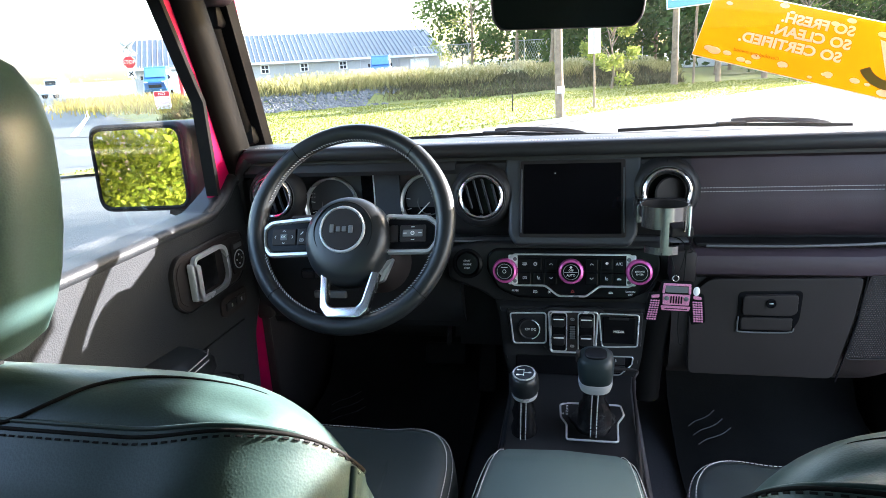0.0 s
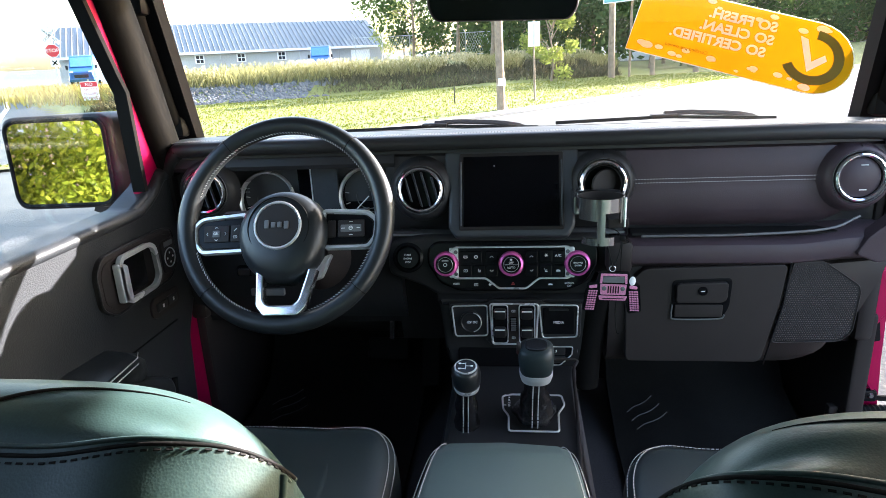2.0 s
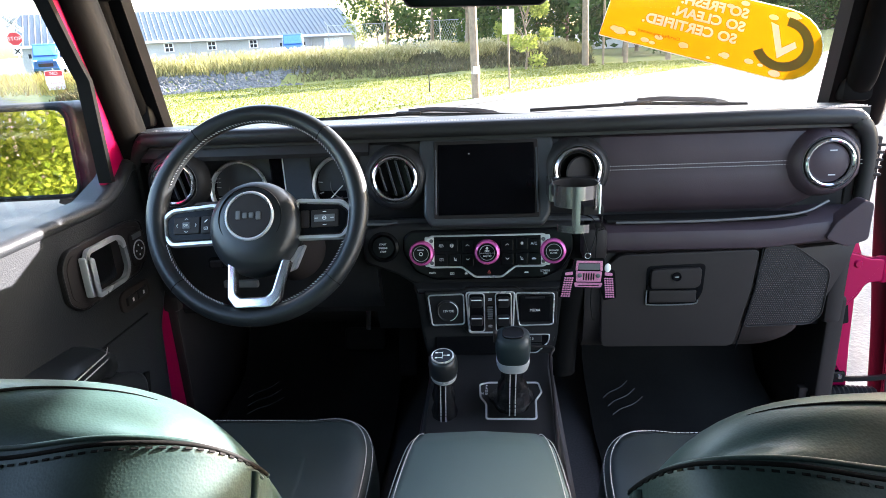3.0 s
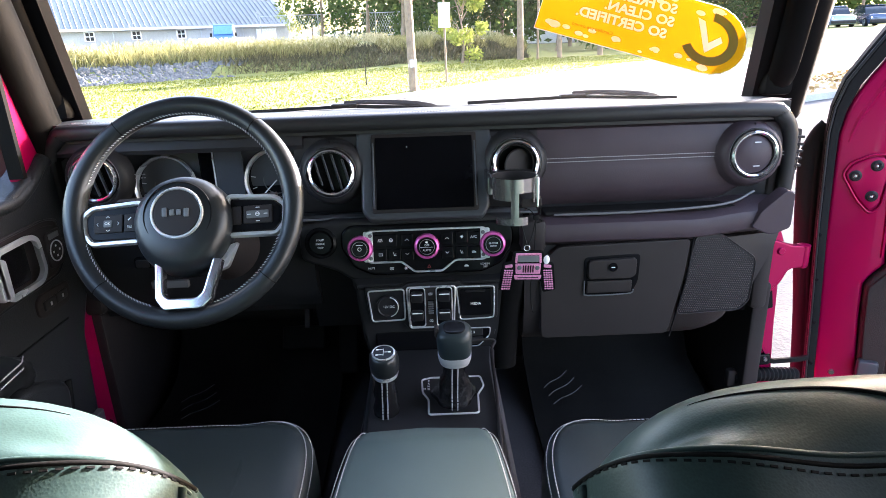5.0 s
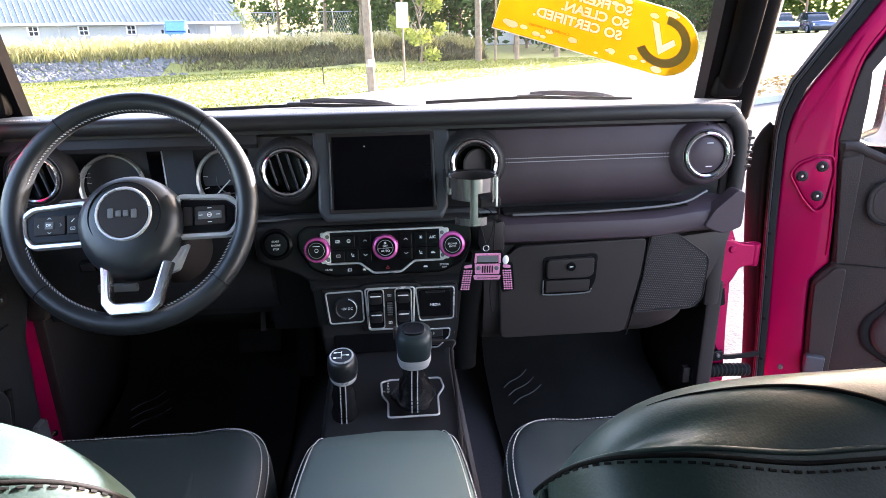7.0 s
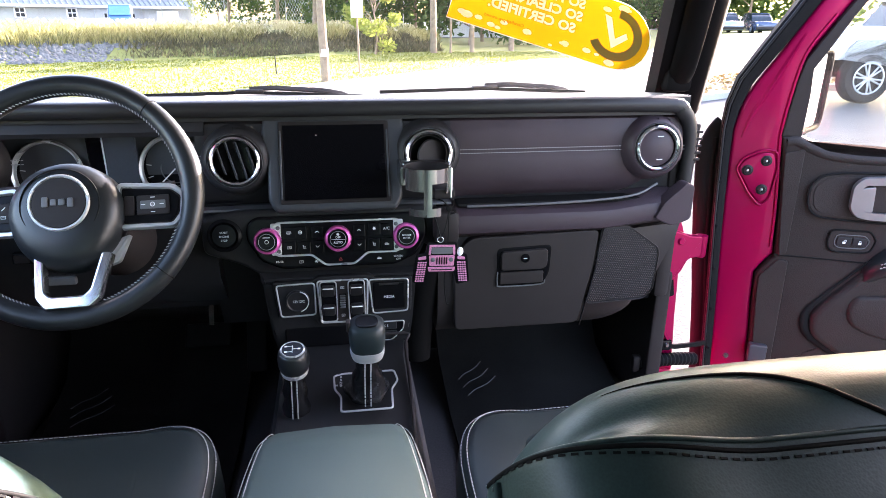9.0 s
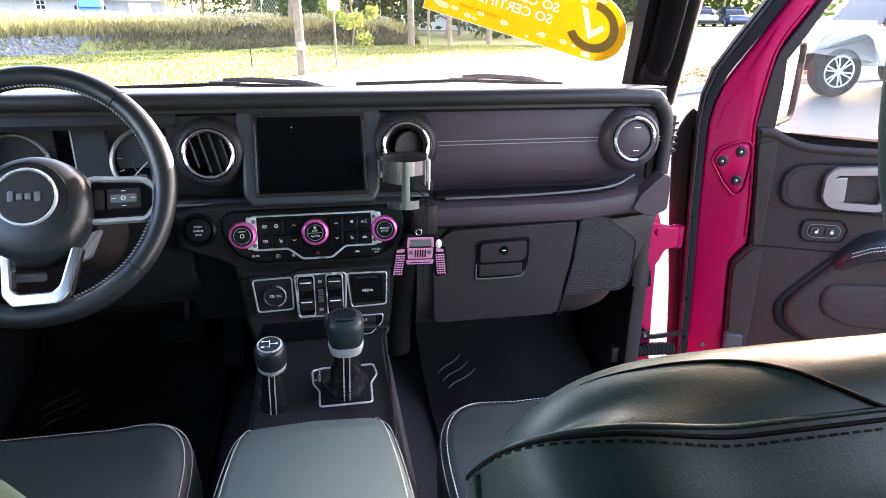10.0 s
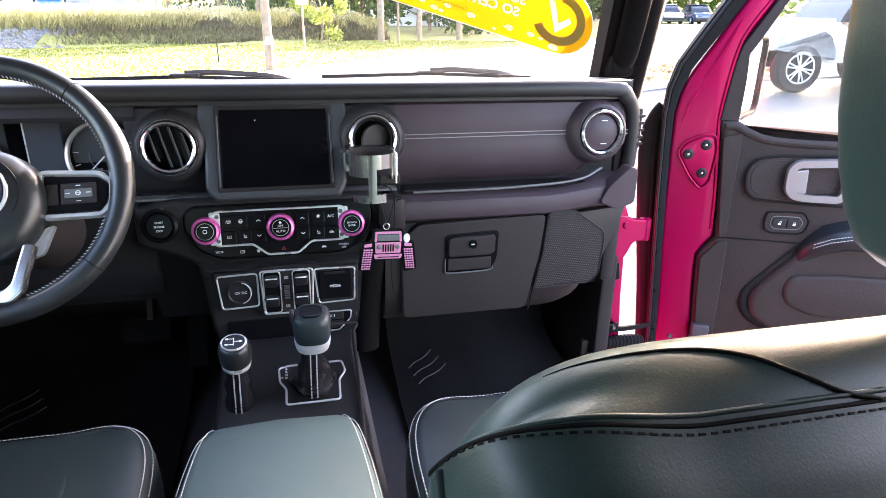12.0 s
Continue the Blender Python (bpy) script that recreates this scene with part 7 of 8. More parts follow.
def build_floor_things():
    for s in (-1, 1):
        t = thing("floor_mat", (s * 0.42, 0.0, 0.60), "black moulded rubber floor mat with raised claw marks", "floor mat", group="floor mats")
        bm = curve_face(s * 0.42 - 0.20, s * 0.42 + 0.20, [(-0.32, 0.600), (-0.32, 0.612), (0.05, 0.612), (0.22, 0.66), (0.30, 0.76), (0.31, 0.75), (0.23, 0.645), (0.05, 0.600)], 10)
        mt = part("mat", bm, M_RUBBER, t)
        for k in range(3):
            run = [(s * 0.42 - 0.165 + 0.007 * k + (0.062 + 0.006 * k) * q, 0.137 - 0.024 * k + 0.048 * q + 0.003 * math.sin(q * 7)) for q in (0, 0.25, 0.5, 0.75, 1)]
            part("claw_mark", sweep(spline([(x, y, 0.6132 + 0.2824 * (y - 0.05)) for x, y in run], 3), 0.0010), M_BEZEL, mt)
    p = thing("brake_pedal", (-0.30, 0.24, 0.74), "black rubber brake pedal on a steel arm", "pedal", group="pedals")
    part("pad", rbox((0.10, 0.02, 0.055), 0.008, 2, pose(-0.30, 0.20, 0.76, -35)), M_RUBBER, p)
    part("arm", sweep([(-0.29, 0.215, 0.78), (-0.285, 0.24, 0.88), (-0.285, 0.22, 0.98)], [(-0.006, -0.012), (0.006, -0.012), (0.006, 0.012), (-0.006, 0.012)]), M_STEEL, p)
    p = thing("accelerator_pedal", (-0.20, 0.24, 0.70), "black hanging accelerator pedal by the tunnel", "pedal", group="pedals")
    part("pad", rbox((0.045, 0.018, 0.16), 0.008, 2, pose(-0.20, 0.22, 0.74, -30)), M_RUBBER, p)
    part("arm", sweep([(-0.20, 0.24, 0.80), (-0.20, 0.28, 0.90), (-0.20, 0.30, 1.0)], 0.008), M_PLAST, p)


build_rear_mirror()
build_sticker()
build_cup_holder()
build_charm()
build_floor_things()


# ---- outside ----
M_ASPHALT = mat("pale_worn_asphalt", (0.058, 0.0575, 0.055), 0.65, var=0.40, vscale=2.5, bump=0.45, bscale=40)
M_GRASSG = mat("mown_grass_ground", (0.125, 0.140, 0.022), 0.9, var=0.3, vscale=0.7, bump=0.5, bscale=25, col2=(0.165, 0.172, 0.032))
M_GRAVEL = mat("leaf_litter", (0.20, 0.14, 0.08), 0.9, var=0.6, vscale=14, bump=1.0, bscale=30, col2=(0.42, 0.33, 0.22))
M_STONE = mat("grey_riprap", (0.095, 0.097, 0.10), 0.85, var=0.6, vscale=3, bump=0.6, bscale=20)
M_GUTTER = mat("dark_gutter", (0.022, 0.022, 0.021), 0.8, var=0.4, vscale=3, bump=0.5, bscale=40)
M_CONCRETE = mat("kerb_concrete", (0.42, 0.41, 0.38), 0.8, var=0.2, vscale=3, bump=0.4, bscale=50)
M_SIDING = mat("cream_metal_siding", (0.40, 0.395, 0.37), 0.45, var=0.08, vscale=0.6)
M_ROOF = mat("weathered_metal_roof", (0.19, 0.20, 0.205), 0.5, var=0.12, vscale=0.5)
# Roof colour again, darker; the shade along the ribs is put in.
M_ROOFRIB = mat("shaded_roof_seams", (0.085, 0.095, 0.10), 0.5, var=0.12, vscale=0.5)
M_WINDOWDARK = mat("dark_window_glass", (0.02, 0.025, 0.03), 0.08, var=0.2)
M_TRUNK = mat("weathered_pole_wood", (0.20, 0.14, 0.09), 0.85, var=0.4, vscale=6, bump=0.8, bscale=30)
M_GALV = mat("galvanised_steel", (0.45, 0.46, 0.46), 0.4, metal=0.8, var=0.15)
M_SIGNRED = mat("sign_red", (0.45, 0.02, 0.03), 0.4, var=0.1)
M_SIGNWHITE = mat("sign_white", (0.78, 0.78, 0.76), 0.4, var=0.06)
M_SIGNGREEN = mat("sign_teal", (0.12, 0.32, 0.30), 0.4, var=0.06)
M_BRICK = mat("red_brick", (0.28, 0.12, 0.08), 0.85, var=0.3, vscale=4, bump=0.4, bscale=20)
M_LINE = mat("road_line_paint", (0.72, 0.70, 0.62), 0.7, var=0.2, vscale=5)
L_TALL = leafy("tall_dry_grass", (0.14, 0.14, 0.045), (0.46, 0.41, 0.19), trans=0.5)
L_BRUSH = leafy("dark_bank_brush", (0.055, 0.055, 0.030), (0.15, 0.13, 0.07), trans=0.2)
L_LAWN = leafy("lawn_blades", (0.105, 0.120, 0.019), (0.150, 0.158, 0.030), trans=0.3)
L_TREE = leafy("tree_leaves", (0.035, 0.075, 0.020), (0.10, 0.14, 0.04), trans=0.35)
# Paler copy of the leaves; sunlight on them is put into the colour.
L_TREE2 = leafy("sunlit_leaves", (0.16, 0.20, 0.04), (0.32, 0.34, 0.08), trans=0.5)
L_BUSH = leafy("hedge_leaves", (0.09, 0.13, 0.012), (0.24, 0.26, 0.028), trans=0.4)


def bank_foot(x):
    """Line along which the rough bank rises from the mown verge."""
    return 31.1 + 0.56 * x


def ground_z(x, y):
    z = -0.30 * smooth_step(3, 13, y) * (1 - smooth_step(4, 9, x) * (1 - smooth_step(20, 30, y)))
    z += 0.10 * smooth_step(4, 8, x) * (1 - smooth_step(16, 24, y)) + 0.80 * smooth_step(14, 30, x)
    bank = smooth_step(0.0, 2.6, y - bank_foot(x)) * (1 - smooth_step(2.0, 9.0, x)) * smooth_step(-17.5, -14.5, x)
    return z + 0.80 * bank


def sheet(xs, ys, keep, lift, zfun=ground_z):
    bm = bmesh.new()
    g = [[bm.verts.new((x, y, zfun(x, y) + lift)) for x in xs] for y in ys]
    for j in range(len(ys) - 1):
        for i in range(len(xs) - 1):
            if keep((xs[i] + xs[i + 1]) / 2, (ys[j] + ys[j + 1]) / 2):
                bm.faces.new((g[j][i], g[j][i + 1], g[j + 1][i + 1], g[j + 1][i]))
    for v in [v for v in bm.verts if not v.link_faces]:
        bm.verts.remove(v)
    return bm


def steps(a, b, s):
    n = max(1, int(round((b - a) / s)))
    return [a + (b - a) * i / n for i in range(n + 1)]


xs = [-900, -400, -200, -120, -80] + steps(-60, 60, 1.0) + [80, 120, 200, 400, 900]
ys = [-600, -200, -80, -40, -20] + steps(-10, 50, 1.0) + [60, 75, 90, 120, 200, 400, 900, 2500]
ground = part("ground", sheet(xs, ys, lambda x, y: True, 0), M_ASPHALT)
tagged(ground, "pale worn asphalt ground reaching the horizon", "ground", kind="structure")


def road_edge(x):
    """The kerb line, bending gently beside the verge."""
    return float(np.interp(x, (-12, -6, -3.4, -1.7, -0.25, 3.5, 7.9, 15.9, 30, 60), (5.0, 10.6, 13.4, 15.4, 17.1, 21.4, 24.6, 31.3, 43, 68)))


def lawn_surface():
    """Mown verge beyond the diagonal road edge, as a skewed sheet."""
    bm = bmesh.new()
    rows = []
    us = steps(-9, 60, 1.0)
    for j in range(31):
        row = []
        for x in us:
            y0 = max(road_edge(x), 8.0)
            y1 = 60.0 if y0 < 58 else y0 + 2
            y = y0 + (y1 - y0) * (j / 30) ** 1.4
            row.append(bm.verts.new((x, y, ground_z(x, y) + 0.05)))
        rows.append(row)
    for a, b in zip(rows, rows[1:]):
        for i in range(len(us) - 1):
            bm.faces.new((a[i], a[i + 1], b[i + 1], b[i]))
    return bm


lawn = tagged(part("lawn", lawn_surface(), M_GRASSG), "sunlit mown grass verge with long tree shadows", "lawn", kind="structure")
lawn_w = tagged(part("lawn", sheet(steps(-40, -9, 1.0), steps(8, 60, 1.0), lambda x, y: y > 8 - 0.75 * (x + 9) and y < 60 and 0.728 * (x + 16.5) + 0.685 * (y - 17.4) > 2.2, 0.05), M_GRASSG), "mown grass below the bank", "lawn", kind="structure")
kerb = thing("kerb", (0, 16, -0.3), "pale concrete kerb along the road edge", "kerb", kind="structure")
part("stone", sweep([(x, road_edge(x) - 0.08, ground_z(x, road_edge(x)) + 0.03) for x in steps(-8, 40, 1)], [(-0.09, -0.1), (0.09, -0.1), (0.09, 0.045), (-0.06, 0.045)]), M_CONCRETE, kerb)
part("gutter", sweep([(x, road_edge(x) - 0.42, ground_z(x, road_edge(x)) + 0.008) for x in steps(-8, 40, 1)], [(-0.24, -0.02), (0.24, -0.02), (0.24, 0.006), (-0.24, 0.006)]), M_GUTTER, kerb, "dark gutter strip along the kerb")


def cards(bm, p, size, rng, n=1, flat=False):
    """Small leaf faces round a point."""
    for _ in range(n):
        a = Vector((rng.gauss(0, 1), rng.gauss(0, 1), rng.gauss(0, 1) * (0.5 if flat else 1))).normalized()
        b = a.orthogonal().normalized()
        b = Matrix.Rotation(rng.uniform(0, math.tau), 3, a) @ b
        s = size * rng.uniform(0.6, 1.3)
        v = [bm.verts.new(p + a * s * q + b * s * 0.45 * w) for q, w in ((-0.5, 0), (0, 0.5), (0.5, 0), (0, -0.5))]
        bm.faces.new(v)


def blades(points, hmin, hmax, width, rng, lean=0.35):
    """Upright grass blades, two faces each, from plain arrays."""
    vs, fs = [], []
    for x, y, z in points:
        h = rng.uniform(hmin, hmax)
        a = rng.uniform(0, math.tau)
        dx, dy = math.cos(a) * width / 2, math.sin(a) * width / 2
        lx, ly = rng.gauss(0, lean) * h, rng.gauss(0, lean) * h
        k = len(vs)
        vs += [(x - dx, y - dy, z), (x + dx, y + dy, z), (x + dx * 0.7 + lx * 0.4, y + dy * 0.7 + ly * 0.4, z + h * 0.6), (x - dx * 0.7 + lx * 0.4, y - dy * 0.7 + ly * 0.4, z + h * 0.6), (x + lx, y + ly, z + h)]
        fs += [(k, k + 1, k + 2, k + 3), (k + 3, k + 2, k + 4)]
    me = bpy.data.meshes.new("blades")
    me.from_pydata(vs, [], fs)
    return me


def stuff(name, me, material, label, category):
    me.materials.append(material)
    return tagged(new(name, me), label, category, kind="stuff")


rng = random.Random(11)
def rough(count, near, far, lo, seed):
    """Scattered roots on the bank, thinned by drifting noise."""
    out = []
    while len(out) < count:
        x = rng.uniform(-16.5, 5.5)
        y = bank_foot(x) + rng.uniform(near, far)
        if near < 1 and -14.2 < x < -8.4 + rng.uniform(-0.6, 0.6) and y < bank_foot(x) + 2.3:
            continue
        if noise.noise(Vector((x * 0.5, y * 0.5, seed))) > lo:
            out.append((x, y, ground_z(x, y)))
    return out


stuff("bank_brush", blades(rough(12000, 0.1, 2.8, -0.7, 5), 0.12, 0.42, 0.06, rng, 0.6), L_BRUSH, "dark dry brush on the face of the bank", "brush")
stuff("tall_grass", blades(rough(30000, 1.6, 5.5, -0.22, 2), 0.22, 0.72, 0.035, rng, 0.45), L_TALL, "tall backlit seeding grass on the bank", "tall grass")
# feathery seed heads along the crest
heads = bmesh.new()
for x, y, z in rough(2600, 1.8, 4.5, 0.0, 8):
    p = Vector((x, y, z + rng.uniform(0.35, 0.75)))
    for _ in range(3):
        a = Vector((rng.gauss(0, 1), rng.gauss(0, 1), 1.2)).normalized() * rng.uniform(0.06, 0.14)
        b = Vector((rng.gauss(0, 1), rng.gauss(0, 1), 0)).normalized() * 0.025
        heads.faces.new([heads.verts.new(p + v) for v in (-a * 0.5 - b, -a * 0.5 + b, a + b * 0.4, a - b * 0.4)])
me = bpy.data.meshes.new("seed_heads")
heads.to_mesh(me)
heads.free()
stuff("seed_heads", me, leafy("pale_seed_heads", (0.34, 0.31, 0.16), (0.62, 0.56, 0.34), trans=0.6), "pale feathery grass seed heads", "seed heads")
pts = []
while len(pts) < 30000:
    x, y = rng.uniform(-16, 16), rng.uniform(8, 34)
    if road_edge(x) + 0.25 < y < bank_foot(x) + 0.3 and (x > -9 or (y > 8 - 0.75 * (x + 9) + 0.4 and 0.728 * (x + 16.5) + 0.685 * (y - 17.4) > 2.4)):
        pts.append((x, y, ground_z(x, y) + 0.045))
stuff("lawn_grass", blades(pts, 0.02, 0.06, 0.04, rng), L_LAWN, "short mown lawn blades", "grass")
# loose stone on the bank
bm = bmesh.new()
for _ in range(2200):
    x = rng.uniform(-14.8, -8.0)
    y = bank_foot(x) + rng.uniform(-0.1, 2.4)
    s = rng.uniform(0.05, 0.14)
    t = bmesh.ops.create_icosphere(bm, subdivisions=1, radius=s)
    mm = pose(x, y, ground_z(x, y) + 0.05, rng.uniform(0, 90), rng.uniform(0, 90)) @ Matrix.Diagonal((1, 0.8, 0.6, 1))
    bmesh.ops.transform(bm, matrix=mm, verts=t["verts"])
ob = part("riprap", bm, M_STONE, None, "", 0)
tagged(ob, "loose grey stones spilled down the bank", "stones", kind="stuff")


def tree(x, y, h, r, seed, leaf, count, name="tree", label="leafy roadside tree", trunk_r=0.16, crown0=0.25, size=0.22, boughs=16):
    rg = random.Random(seed)
    z0 = ground_z(x, y)
    t = thing(name, (x, y, z0), label, "tree", group="trees")
    limbs = bmesh.new()
    top = Vector((x + rg.uniform(-0.4, 0.4), y, z0 + h * 0.8))
    join(limbs, sweep(spline([(x, y, z0 - 0.2), (x + 0.1, y, z0 + h * 0.3), top], 4), 1.0 * trunk_r, scales=[1 - 0.85 * i / 8 for i in range(9)]))
    centres = []
    for k in range(boughs):
        f = crown0 + (1 - crown0) * rg.random() ** 0.8
        a = rg.uniform(0, math.tau)
        reach = r * (0.35 + 0.75 * math.sin(math.pi * min(1, (f - crown0) / (1 - crown0) * 0.85 + 0.12)))
        e = Vector((x + reach * math.cos(a) * rg.uniform(0.5, 1), y + reach * math.sin(a) * rg.uniform(0.5, 1), z0 + h * f))
        s = Vector((x, y, z0 + h * max(0.12, f * 0.7)))
        join(limbs, sweep([s, s.lerp(e, 0.5) + Vector((0, 0, 0.2)), e], trunk_r * 0.3, scales=[1, 0.6, 0.2]))
        centres.append((e, r * rg.uniform(0.28, 0.5)))
    part("trunk", limbs, M_TRUNK, t)
    vs, fs = [], []
    for i in range(count):
        c, rad = rg.choice(centres)
        d = Vector((rg.gauss(0, 1), rg.gauss(0, 1), rg.gauss(0, 0.8)))
        p = c + d.normalized() * rad * rg.random() ** 0.45
        a = Vector((rg.gauss(0, 1), rg.gauss(0, 1), rg.gauss(0, 1))).normalized()
        b = a.orthogonal().normalized()
        s = size * rg.uniform(0.6, 1.3)
        k = len(vs)
        vs += [p - a * s * 0.5, p + b * s * 0.28, p + a * s * 0.5, p - b * s * 0.28]
        fs.append((k, k + 1, k + 2, k + 3))
    me = bpy.data.meshes.new("crown")
    me.from_pydata(vs, [], fs)
    me.materials.append(leaf)
    ob = new("crown", me)
    ob.parent = t
    ob.matrix_parent_inverse = world_of(t).inverted()
    return t


TREES = [(-9.5, 60, 12, 4.5), (-4.5, 50, 15, 5.0), (0.5, 46, 13, 5.0), (5.5, 48, 15, 5.5), (11, 50, 13, 5.0), (16, 55, 14, 5.5), (23, 58, 13, 5.5), (-1.5, 40, 9, 3.4), (8.5, 42, 9, 3.6), (31, 64, 12, 5), (14, 44, 8, 3.2)]
for i, (x, y, h, r) in enumerate(TREES):
    tree(x, y, h, r, 50 + i, L_TREE, 5200, label="dark green backlit tree behind the verge", crown0=0.08, size=0.42)
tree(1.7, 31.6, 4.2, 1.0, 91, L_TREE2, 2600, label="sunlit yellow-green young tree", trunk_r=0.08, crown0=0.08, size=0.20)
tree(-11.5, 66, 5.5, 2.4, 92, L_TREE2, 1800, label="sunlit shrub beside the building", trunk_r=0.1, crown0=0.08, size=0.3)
for i, (x, y, h, r) in enumerate(((38, 57, 12, 3.2), (33, 62, 13, 3.0), (43, 58, 13, 3.0))):
    tree(x, y, h, r, 120 + i, L_TREE, 9000, label="tall broad roadside tree past the parking", crown0=0.22, size=0.42)
# Added trees that block sun: dense for the pillar, slim for the right seat.
tree(21.25, 20.5, 13.0, 2.9, 131, L_TREE, 30000, label="tall dense tree added to shade the car from the low sun", crown0=0.30, size=0.46, trunk_r=0.2, boughs=90)
tree(24.9, 16.83, 13.0, 0.75, 133, L_TREE, 20000, label="slim tall tree added to shade the right seat", crown0=0.30, size=0.40, trunk_r=0.12, boughs=60)
# woods further back
rg = random.Random(5)
vs, fs = [], []
for _ in range(26000):
    x = rg.uniform(-6, 60)
    y = rg.uniform(62, 78)
    p = Vector((x, y, rg.random() ** 0.8 * (11 + 3 * math.sin(x * 0.4)) - 0.3))
    a = Vector((rg.gauss(0, 1), rg.gauss(0, 1), rg.gauss(0, 1))).normalized()
    b = a.orthogonal().normalized()
    s = rg.uniform(0.5, 1.1)
    k = len(vs)
    vs += [p - a * s * 0.5, p + b * s * 0.3, p + a * s * 0.5, p - b * s * 0.3]
    fs.append((k, k + 1, k + 2, k + 3))
me = bpy.data.meshes.new("woods")
me.from_pydata(vs, [], fs)
stuff("woods", me, L_TREE, "dense dark green woods behind the verge", "woods")


def bush(x, y, r, h, seed, leaf, label):
    rg = random.Random(seed)
    t = thing("bush", (x, y, ground_z(x, y)), label, "bush")
    vs, fs = [], []
    z0 = ground_z(x, y)
    stems = bmesh.new()
    for k in range(9):
        a = k * math.tau / 9
        join(stems, sweep([(x, y, z0), (x + 0.4 * r * math.cos(a), y + 0.4 * r * math.sin(a), z0 + h * 0.5), (x + 0.8 * r * math.cos(a), y + 0.8 * r * math.sin(a), z0 + h * 0.85)], 0.03, scales=[1, 0.6, 0.2]))
    part("stems", stems, M_TRUNK, t)
    for _ in range(80000):
        d = Vector((rg.gauss(0, 1), rg.gauss(0, 1), rg.gauss(0, 1))).normalized()
        lump = 1 + 0.16 * noise.noise(d * 3.5 + Vector((seed, 0, 0)))
        p = Vector((x, y, z0 + h * 0.32)) + Vector((d.x * r, d.y * r, d.z * h * (0.66 if d.z > 0 else 0.34))) * lump * rg.uniform(0.82, 1.04)
        a = (d + Vector((rg.gauss(0, 0.7), rg.gauss(0, 0.7), rg.gauss(0, 0.7) + 0.4))).normalized()
        b = a.orthogonal().normalized()
        s = rg.uniform(0.08, 0.16)
        k = len(vs)
        vs += [p - a * s * 0.5, p + b * s * 0.22, p + a * s * 0.6, p - b * s * 0.22]
        fs.append((k, k + 1, k + 2, k + 3))
    me = bpy.data.meshes.new("foliage")
    me.from_pydata(vs, [], fs)
    me.materials.append(leaf)
    ob = new("foliage", me)
    ob.parent = t
    ob.matrix_parent_inverse = world_of(t).inverted()


bush(-5.4, -8.3, 2.7, 3.7, 7, L_BUSH, "dense yellow-green conifer bush behind the car")


def pole(name, x, y, h, r, mt, label, cat):
    z0 = ground_z(x, y)
    t = thing(name, (x, y, z0), label, cat, group="roadside posts")
    part("shaft", sweep([(x, y, z0 - 0.2), (x - 0.01 * h, y, z0 + h * 0.5), (x - 0.015 * h, y, z0 + h)], r, scales=[1.1, 0.95, 0.8]), mt, t)
    return t


p = pole("utility_pole", -0.42, 17.3, 9.0, 0.115, M_TRUNK, "weathered wooden utility pole with a white band", "pole")
part("white_band", lathe([(0.124, -0.10), (0.125, 0.10)], 20, pose(-0.43, 17.3, 0.52, 90)), M_SIGNWHITE, p)
for x, y, h, r in ((4.75, 32.5, 6.5, 0.16), (6.9, 33.3, 6.5, 0.12), (9.5, 35.1, 6.5, 0.14)):
    pole("utility_pole", x, y, h, r, M_TRUNK, "slim wooden roadside pole", "pole")
p = pole("sign_post", 0.60, 20.1, 2.6, 0.035, M_TRUNK, "galvanised post with a white sign seen from the side", "sign post")
part("sign_plate", rbox((0.38, 0.03, 0.74), 0.01, 1, pose(0.57, 20.05, 1.80, 0, 0, 15)), M_SIGNWHITE, p)
part("sign_slot", rbox((0.07, 0.01, 0.68), 0.0, 1, pose(0.565, 20.025, 1.80, 0, 0, 15)), M_GALV, p)
pole("marker_post", -2.0, 20.0, 0.6, 0.02, M_RUBBER, "short dark marker post in the grass", "post")


def build_teal_sign():
    t = thing("road_sign", (5.2, 32.2, -0.3), "teal sign board with pale lettering bars beside a pole", "sign")
    part("post", sweep([(5.6, 32.4, -0.4), (5.6, 32.4, 3.4)], 0.06), M_TRUNK, t)
    part("plate", rbox((2.3, 0.05, 1.5), 0.04, 2, pose(5.35, 32.2, 4.10, 0, -4)), M_SIGNGREEN, t)
    part("border", rbox((2.4, 0.03, 1.6), 0.04, 2, pose(5.35, 32.23, 4.10, 0, -4)), M_SIGNWHITE, t)
    for k, (x, w) in enumerate(((4.9, 1.0), (4.8, 0.7), (4.85, 0.9))):
        part("text_bar", rbox((w, 0.01, 0.20), 0.0, 1, pose(x, 32.17, 4.45 - 0.36 * k, 0, -4)), M_SIGNWHITE, t)


build_teal_sign()


